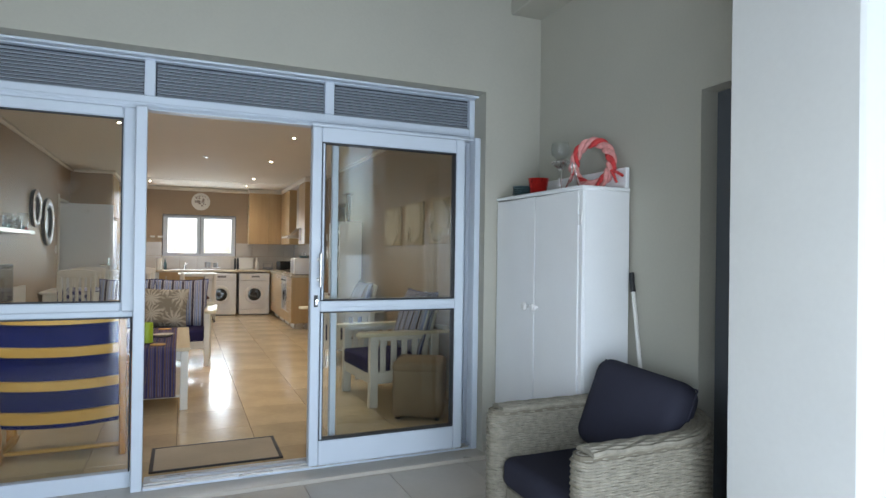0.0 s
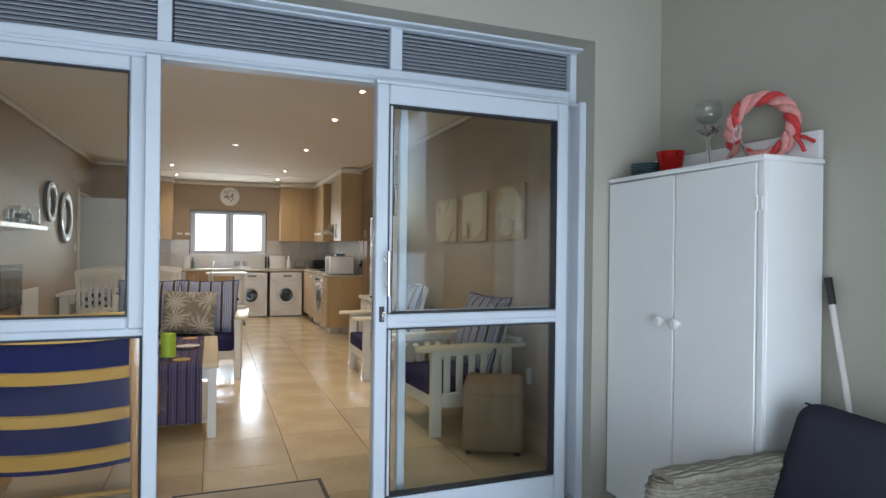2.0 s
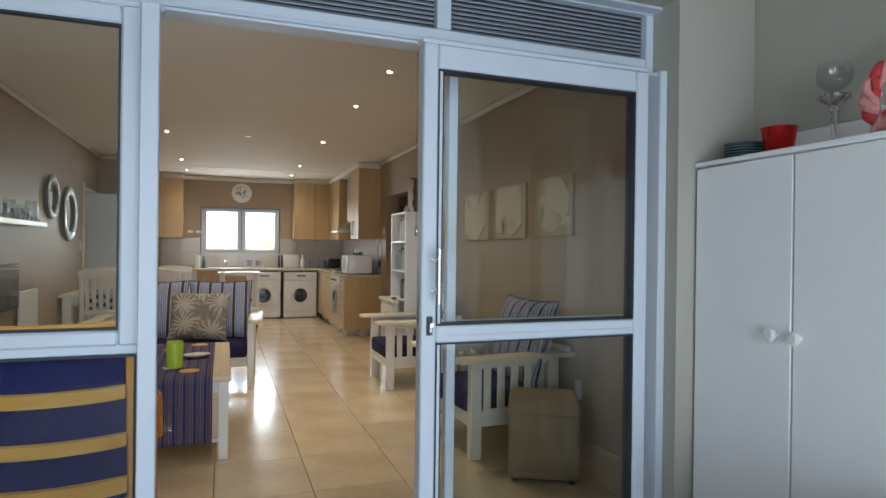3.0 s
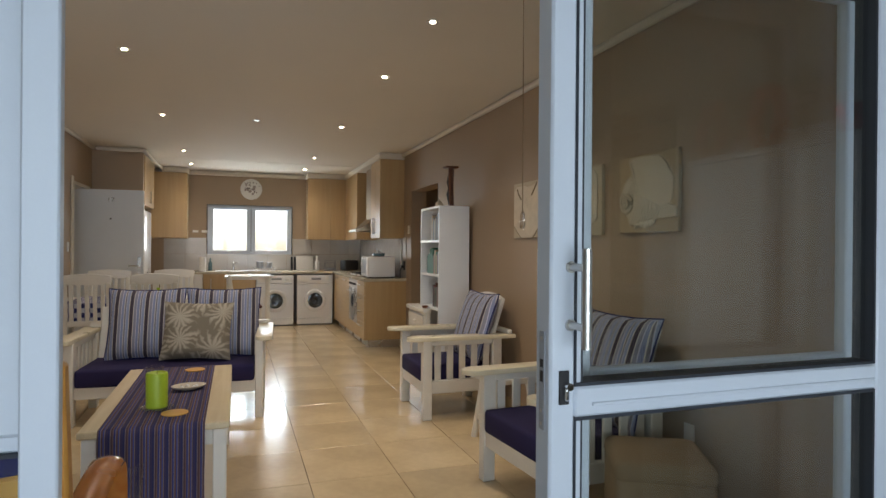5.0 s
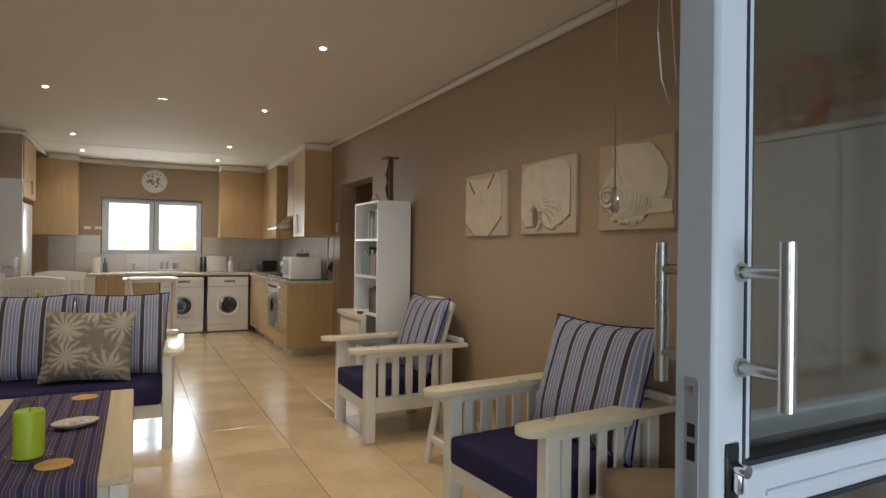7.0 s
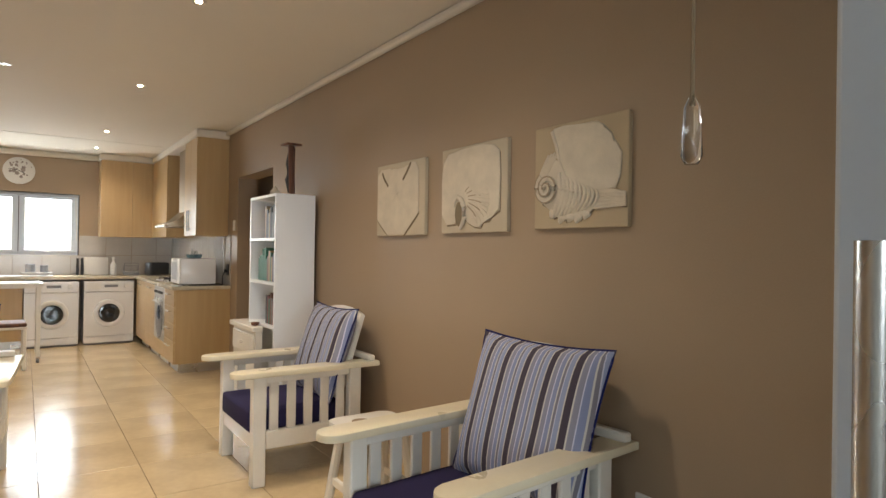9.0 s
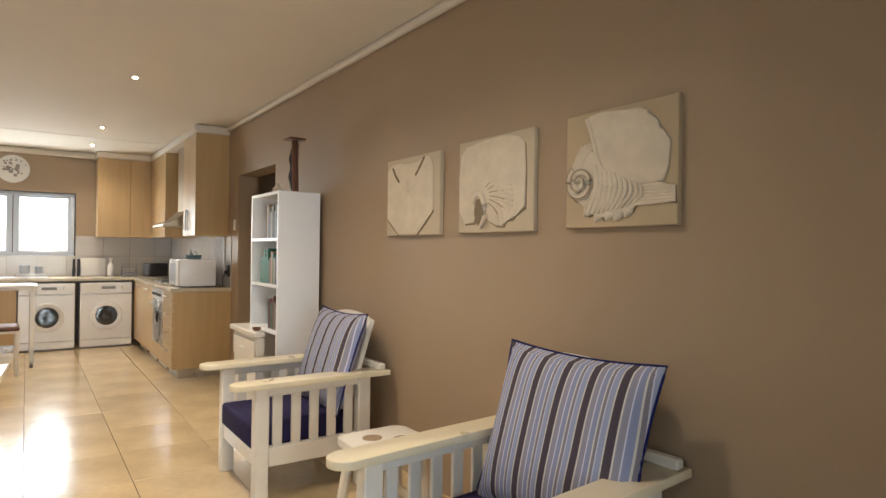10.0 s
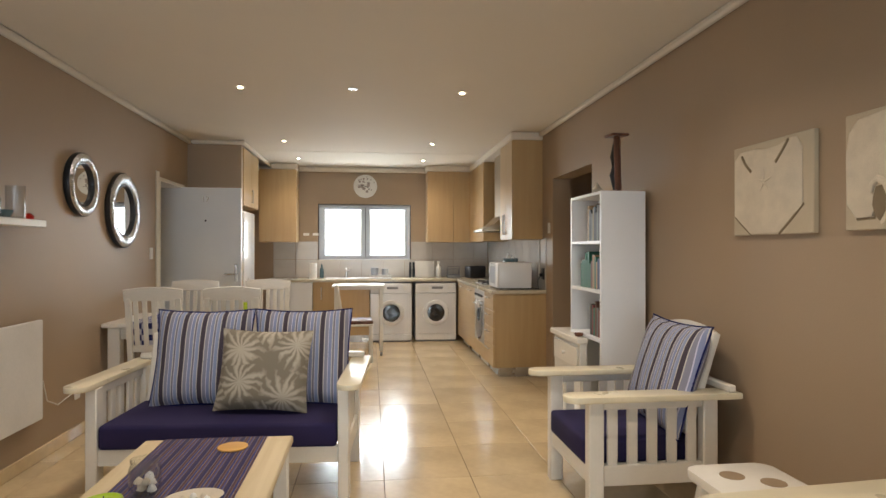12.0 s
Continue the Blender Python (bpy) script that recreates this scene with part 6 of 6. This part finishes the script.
solo("cable_cover", S().box(-0.014, -0.010, 0, 0, 0.010, 0.40, 0.002), PLASTIC, "white cable cover on the wall tiles", "cable cover", (XR - 0.0105, 10.96, 1.045))
solo("plug_cable", S().tube([(-0.05, 0.0, 0.14), (-0.075, 0.0, 0.10), (-0.07, 0.01, 0.04), (-0.06, 0.03, 0.006), (-0.09, 0.06, 0.005)], 0.004, 6), BLACK, "black appliance cable hanging from the socket", "cable", (XR, 10.80, 0.912))
solo("kettle", S().turned([(0.06, 0), (0.075, 0.01), (0.07, 0.12), (0.055, 0.19), (0.03, 0.21), (0.012, 0.225)]), BLACK, "black electric kettle beside the wall", "kettle", (2.92, 11.40, 0.911))
solo("socket_plate", S().box(-0.012, -0.04, -0.06, 0, 0.04, 0.06, 0.003).box(-0.045, -0.018, -0.03, -0.012, 0.018, 0.005, 0.005), BLACK, "wall socket with a black plug", "socket", (XR - 0.013, 10.80, 1.08), 0, "wall plates")


def wall_clock():
    t = thing("wall_clock", "round pale wall clock with a dark map print", "clock", (1.08, YB, 2.31))
    m = pose(0, 0, 0, 90, 0, 0)
    part("face", S().turned([(0.178, 0.0), (0.18, 0.012), (0.172, 0.016)], seg=48, m=m), PLASTIC, t)
    land, lr = S(), random.Random(8)
    for k in range(26):
        a, q = lr.uniform(0, 6.28), 0.15 * lr.random() ** 0.6
        r = lr.uniform(0.012, 0.032) * (1.15 - q / 0.2)
        land.turned([(r, 0.0162), (r * 0.9, 0.0168 + 0.00005 * k)], (q * math.cos(a), q * math.sin(a), 0), seg=lr.choice((5, 6, 7)), m=m)
    tagged(part("print", land, MAPGREY, t, "grey printed map shapes", False), kind="stuff")
    part("hour_pointer", S().box(-0.004, -0.020, -0.005, 0.075, -0.018, 0.005, 0.001, pose(0, 0, 0, 0, 25, 0)), BLACK, t)
    part("minute_pointer", S().box(-0.12, -0.022, -0.003, 0.004, -0.0205, 0.003, 0.001, pose(0, 0, 0, 0, 10, 0)), BLACK, t)


wall_clock()
for x in (0.19, 0.33):
    solo("double_switch", S().box(-0.045, -0.008, -0.02, 0.045, 0, 0.02, 0.002), PLASTIC, "white switch plate above the splashback", "switch", (x, YB, 1.57), 0, "kitchen switches")


def white_trolley():
    t = thing("kitchen_trolley", "white kitchen table on castors", "trolley table", (0.68, 12.12, 0))
    part("top", S().box(0, 0, 0.865, 0.66, 0.52, 0.888, 0.005), WHITE, t)
    for x in (0.03, 0.59):
        for y in (0.03, 0.45):
            part("leg", S().box(x, y, 0.06, x + 0.045, y + 0.045, 0.865, 0.004), WHITE, t)
            part("castor", S().rod((x + 0.008, y + 0.022, 0.025), (x + 0.038, y + 0.022, 0.025), 0.025), GREY, t)
    part("apron", S().box(0.075, 0.036, 0.835, 0.59, 0.058, 0.865, 0.003), WHITE, t)
    part("tray", S().box(0.10, 0.05, 0.8885, 0.62, 0.45, 0.896, 0.003), PLASTIC, t, "pale plastic tray")


white_trolley()


def desk_chair():
    t = thing("kitchen_chair", "white wooden chair with a brown leather seat", "chair", (1.0, 11.90, 0), 92)
    part("seat", S().box(-0.19, -0.19, 0.43, 0.19, 0.19, 0.455, 0.006), WHITE, t)
    part("seat_pad", S().box(-0.185, -0.185, 0.455, 0.185, 0.185, 0.50, 0.02, seg=3), DARKWOOD, t, "brown leather seat pad")
    for sx in (-1, 1):
        part("front_leg", S().box(sx * 0.17 - 0.018, -0.18, 0, sx * 0.17 + 0.018, -0.145, 0.43, 0.004), WHITE, t)
        part("rear_leg", S().box(sx * 0.17 - 0.018, 0.15, 0, sx * 0.17 + 0.018, 0.185, 0.45, 0.004).box(sx * 0.17 - 0.018, -0.015, 0.44, sx * 0.17 + 0.018, 0.02, 0.93, 0.004, pose(0, 0.10, 0, -9, 0, 0)), WHITE, t)
    part("top_rail", S().box(-0.19, -0.012, 0.84, 0.19, 0.012, 0.92, 0.005, pose(0, 0.10, 0, -9, 0, 0)), WHITE, t)


desk_chair()


# ---- porch ----
def wardrobe():
    t = thing("wardrobe", "slim white two-door cupboard standing on the porch", "cupboard", (2.668, 3.10, 0))
    w, d, h = 0.93, 0.315, 1.680
    part("body", S().box(0.02, 0.0, 0.09, d, w, h, 0.003), COLDWHITE, t)
    part("plinth", S().box(0.04, 0.03, 0.0, d - 0.01, w - 0.03, 0.09, 0.002), COLDWHITE, t)
    part("top_board", S().box(-0.004, -0.006, h, d, w + 0.006, h + 0.022, 0.004), COLDWHITE, t)
    part("back_board", S().box(d - 0.03, -0.004, h + 0.022, d - 0.006, w + 0.004, h + 0.135, 0.004), COLDWHITE, t)
    for y0, y1, ky in ((0.035, 0.455, 0.425), (0.463, w - 0.004, 0.493 + 0.03)):
        dd = part("door", S().box(0.0, y0, 0.10, 0.0185, y1, h - 0.006, 0.003), COLDWHITE, t)
        part("knob", S().turned([(0.010, 0), (0.011, 0.014), (0.024, 0.024), (0.026, 0.034), (0.016, 0.042)], m=pose(0, ky, 1.02, 0, -90, 0)), APPLIANCE, dd, "round white knob")
    part("jamb", S().box(0.004, 0.0, 0.10, 0.02, 0.031, h - 0.004, 0.003), COLDWHITE, t)
    for z in (0.55, 1.52):
        part("hinge", S().rod((0.0, 0.030, z - 0.03), (0.0, 0.030, z + 0.03), 0.005, seg=8).box(-0.001, 0.008, z - 0.025, 0.0042, 0.03, z + 0.025, 0.0005), APPLIANCE, t, "small metal hinge")


wardrobe()
TOPZ = 1.7025


def plate_stack():
    t = thing("plate_stack", "short stack of dark teal plates on the cupboard", "plates", (2.80, 3.90, TOPZ), 0)
    for k in range(6):
        part("plate", S().turned([(0.05, 0.012 * k), (0.076, 0.012 * k + 0.004), (0.081, 0.012 * k + 0.0095), (0.075, 0.012 * k + 0.0095), (0.045, 0.012 * k + 0.006)], seg=32), TEAL, t)


plate_stack()
solo("red_bucket", S().turned([(0.046, 0), (0.049, 0.003), (0.064, 0.103), (0.067, 0.107), (0.062, 0.107), (0.046, 0.006), (0.01, 0.005)], seg=36), RED, "shiny red metal pot on the cupboard", "pot", (2.80, 3.735, TOPZ))


def goblet():
    t = thing("candle_holder", "tall glass candle holder with a silvery beaded collar", "candle holder", (2.82, 3.525, TOPZ))
    t.scale = (1.15, 1.15, 1.28)
    part("stem", S().turned([(0.03, 0), (0.032, 0.006), (0.008, 0.014), (0.006, 0.05), (0.010, 0.07), (0.006, 0.09), (0.013, 0.105), (0.010, 0.115)]), CRYSTAL, t, "clear glass stem")
    part("collar", S().turned([(0.012, 0.115), (0.035, 0.130), (0.042, 0.145), (0.035, 0.155), (0.02, 0.158)]), STEEL, t, "silvery beaded collar")
    for k in range(12):
        a = k * math.pi / 6
        part("bead", S().turned([(0.002, -0.007), (0.007, 0), (0.002, 0.007)], (0.042 * math.cos(a), 0.042 * math.sin(a), 0.14), seg=8), CHROME, t)
    part("bowl", S().turned([(0.02, 0.158), (0.046, 0.18), (0.05, 0.205), (0.042, 0.235), (0.041, 0.235), (0.049, 0.205), (0.045, 0.181), (0.015, 0.16)]), THINGLASS, t, "clear glass bowl")


goblet()
solo("glass_cone", S().turned([(0.045, 0), (0.047, 0.008), (0.02, 0.07), (0.012, 0.11), (0.016, 0.13), (0.010, 0.15)]), CRYSTAL, "clear glass bottle with a narrow neck", "bottle", (2.755, 3.30, TOPZ))


def wreath():
    t = thing("wreath", "round wreath plaited from red and pink cloth", "wreath", (2.885, 3.30, TOPZ + 0.150), 24)
    R, r, n = 0.120, 0.016, 110
    for s, (mt, nm) in enumerate(((PINKCLOTH, "pink cloth strand"), (REDCLOTH, "red dotted cloth strand"), (PINKCLOTH, "pink cloth strand"))):
        pts = []
        for k in range(n):
            a = 2 * math.pi * k / n
            b = 5 * a + s * 2 * math.pi / 3
            rad = R + r * math.cos(b)
            pts.append((r * 0.9 * math.sin(b), rad * math.cos(a), rad * math.sin(a)))
        part("strand", S().tube(pts, lambda u, s=s: 0.0155 + 0.004 * math.sin(40 * u + 2 * s), 8, True), mt, t, nm)
    part("ribbon", S().tube([(-0.03, -0.13, -0.05), (-0.035, -0.17, -0.065), (-0.03, -0.20, -0.085)], 0.008, 6).tube([(-0.03, -0.13, -0.05), (-0.04, -0.155, -0.09), (-0.035, -0.165, -0.12)], 0.008, 6), REDCLOTH, t, "red ribbon ends")
    return t


wreath()


def mop():
    t = thing("mop", "mop with a white pole and black grip leaning on the wall", "mop", (0, 0, 0))
    a, b = Vector((2.90, 2.80, 0.05)), Vector((2.978, 3.075, 1.24))
    part("pole", S().rod(a, a.lerp(b, 0.92), 0.011), PLASTIC, t)
    part("grip", S().rod(a.lerp(b, 0.915), b, 0.014), BLACK, t, "black plastic grip")
    part("head", S().box(2.82, 2.75, 0.0, 2.97, 2.86, 0.06, 0.01), GREY, t)


mop()


def wicker_chair():
    t = thing("wicker_armchair", "grey woven wicker tub armchair on the porch", "armchair", (2.50, 2.665, 0), -90)
    R, cy, yf, half = 0.335, 0.055, -0.375, 0.048

    def path(d, step):
        pts, w = [], R + d
        L = cy - yf
        for k in range(int(L / step)):
            pts.append((-w, yf + L * k / int(L / step)))
        na = int(math.pi * w / step)
        for k in range(na + 1):
            a = math.pi - math.pi * k / na
            pts.append((w * math.cos(a), cy + w * math.sin(a)))
        for k in range(1, int(L / step) + 1):
            pts.append((w, cy - L * k / int(L / step)))
        return pts

    def loop(d, step=0.017):
        out, inn = path(d, step), path(-d, step)
        cap1 = [(R + d * math.cos(a), yf - d * math.sin(a)) for a in [math.pi * k / 6 for k in range(1, 6)]]
        cap0 = [(-R - d * math.cos(a), yf - d * math.sin(a)) for a in [math.pi * k / 6 for k in range(1, 6)]]
        return out + cap1 + inn[::-1] + cap0[::-1]

    # solid dark core puts shade into the gaps of the weave
    part("core", S().prism(loop(half - 0.003, 0.05), 0.03, 0.60), WICKERIN, t, "dark core shading the gaps between strands", False)
    weave = S()
    rows = 52
    for i in range(rows):
        z = 0.035 + 0.011 * i
        d = half if i < rows - 2 else half - 0.010 * (i - rows + 3)
        pts = loop(d)
        n = len(pts)
        ring = []
        for k, (x, y) in enumerate(pts):
            x2, y2 = pts[(k + 1) % n]
            tx, ty = x2 - x, y2 - y
            L = math.hypot(tx, ty) or 1
            s = 0.0026 * (1 if (k // 2 + i) % 2 else -1) + 0.001 * math.sin(k * 1.7 + i)
            ring.append((x - ty / L * s, y + tx / L * s, z + 0.0012 * math.sin(k * 0.9 + i * 2.1) + 0.10 * max(0.0, y - cy) ** 1.4 * (i / rows)))
        weave.tube(ring, 0.0066, 5, True)
    wv = part("weave", weave, WICKER, t, "grey woven willow strands")
    tagged(wv, kind="stuff")
    rim = S()
    for off in (-0.042, -0.026, -0.009, 0.009, 0.026, 0.042):
        rim.tube([(x, y, 0.612 + 0.0025 * math.sin(k * 0.8 + off * 90) - 4 * off * off + 0.10 * max(0.0, y - cy) ** 1.4) for k, (x, y) in enumerate(path(off, 0.017))], 0.0125, 6)
    part("rim", rim, WICKER, t, "plaited top rim")
    part("seat_base", S().box(-0.28, -0.36, 0.06, 0.28, 0.30, 0.26, 0.01), WICKER, t)
    part("seat_cushion", S().box(-0.278, -0.39, 0.26, 0.278, 0.28, 0.40, 0.045, seg=4), CHARCOAL, t, "charcoal seat cushion")


wicker_chair()


def porch_cushion():
    t = thing("porch_cushion", "large charcoal box cushion slumped in the wicker armchair", "cushion", (2.62, 2.70, 0.40), -82)
    body = part("cover", S().box(-0.27, -0.085, -0.215, 0.27, 0.085, 0.215, 0.075, seg=5), CHARCOAL, t)
    body.matrix_local = pose(0, 0, 0, -20, 0, 0) @ pose(0, 0.0, 0.205, 0, 5, 0)
    pp = part("seam", S().tube([(u * 0.272, 0.0, v * 0.20) for u, v in [(-1 + 0.2 * k, 1) for k in range(11)] + [(1, 1 - 0.2 * k) for k in range(11)]], 0.004, 6), CHARCOAL, t)
    pp.matrix_local = pose(0, 0, 0, -20, 0, 0) @ pose(0, 0.0, 0.205, 0, 5, 0)


porch_cushion()


def porch_lamp():
    t = thing("wall_lamp", "round dark porch wall lamp, lower half white like reflected sky", "wall lamp", (-0.45, 0, 2.09))
    m = pose(0, 0, 0, -90, 0, 0)
    part("backplate", S().turned([(0.17, 0.0), (0.17, 0.03), (0.15, 0.045)], seg=40, m=m), DARKWOOD, t)
    # white half-moon paints the sky's reflection in the lamp glass
    part("cover", S().prism([(0.12 * math.cos(math.pi + math.pi * k / 16), 0.15 * math.sin(math.pi + math.pi * k / 16)) for k in range(17)], 0.046, 0.08, pose(0, 0, 0, 90, 0, 180), 0.01), PLASTIC, t, "white half-moon standing for reflected sky")


porch_lamp()


def dragonfly():
    t = thing("wall_ornament", "small teal dragonfly ornament on the porch wall", "ornament", (-0.15, 0, 1.56))
    part("body", S().rod((0, 0.012, -0.08), (0, 0.012, 0.06), 0.006, 0.011), TEAL, t)
    for sx in (-1, 1):
        for a in (14, -16):
            part("wing", S().box(0, 0.004, -0.012, 0.10, 0.009, 0.012, 0.006, pose(0, 0, 0.03, 0, a if sx > 0 else 180 - a, 0)), TEAL, t)


dragonfly()


# ---- tiles, one by one ----
def tile_field(owner, x_lines, y_lines, z, material, gap=0.0035, inside=None):
    made = {}
    for x0, x1 in zip(x_lines, x_lines[1:]):
        for y0, y1 in zip(y_lines, y_lines[1:]):
            w, d = round(x1 - x0 - gap, 4), round(y1 - y0 - gap, 4)
            if w < 0.02 or d < 0.02 or (inside and not inside((x0 + x1) / 2, (y0 + y1) / 2)):
                continue
            if (w, d) not in made:
                made[(w, d)] = mesh_of("floor_tile", S().box(-w / 2, -d / 2, -0.008, w / 2, d / 2, 0, 0.0012), material)
            ob = new("floor_tile", made[(w, d)])
            ob.parent = owner
            ob.location = ((x0 + x1) / 2, (y0 + y1) / 2, z)


def lines(a, b, origin, step):
    k0 = math.ceil((a - origin) / step + 1e-6)
    got = [a]
    while origin + k0 * step < b - 1e-6:
        got.append(origin + k0 * step)
        k0 += 1
    return got + [b]


tile_field(floor, lines(XL, XR, 1.235, 0.508), lines(YF - 0.05, YB, 8.08, 0.565), 0.0, TILE)
tile_field(floor, [XR, XR + 0.5, XR + 1.0, XR + 1.4], lines(PA0 - 0.5, PA1 + 0.4, 8.08, 0.565), 0.0, TILE)
tile_field(porch_floor, lines(PXL, XR, 1.4, 0.508), lines(-1.6, YF - 0.36, 3.96, 0.508), 0.0, PTILE)


def wall_tiles(owner, along, a0, a1, z0, z1, face, step=0.33, high=0.275):
    made = {}
    for u0, u1 in zip(lines(a0, a1, a0, step), lines(a0, a1, a0, step)[1:]):
        for v0, v1 in zip(lines(z0, z1, z0, high), lines(z0, z1, z0, high)[1:]):
            w, h = round(u1 - u0 - 0.004, 4), round(v1 - v0 - 0.004, 4)
            if w < 0.02 or h < 0.02:
                continue
            if (w, h) not in made:
                made[(w, h)] = mesh_of("wall_tile", S().box(-w / 2, -0.004, -h / 2, w / 2, 0.004, h / 2, 0.0015), SPLASH)
            ob = new("wall_tile", made[(w, h)])
            ob.parent = owner
            c, v = (u0 + u1) / 2, (v0 + v1) / 2
            ob.matrix_world = pose(c, face - 0.005, v) if along == "x" else pose(face - 0.005, c, v, 0, 0, 90)


bpy.context.view_layer.update()
wb, wr = bpy.data.objects["wall_back"], bpy.data.objects["wall_right"]
wall_tiles(wb, "x", -0.3, WX0, 0.912, 1.47, YB)
wall_tiles(wb, "x", WX0, WX1, 0.912, 1.19, YB)
wall_tiles(wb, "x", WX1, XR - 0.01, 0.912, 1.47, YB)
wall_tiles(wr, "y", 10.74, YB - 0.01, 0.912, 1.47, XR)
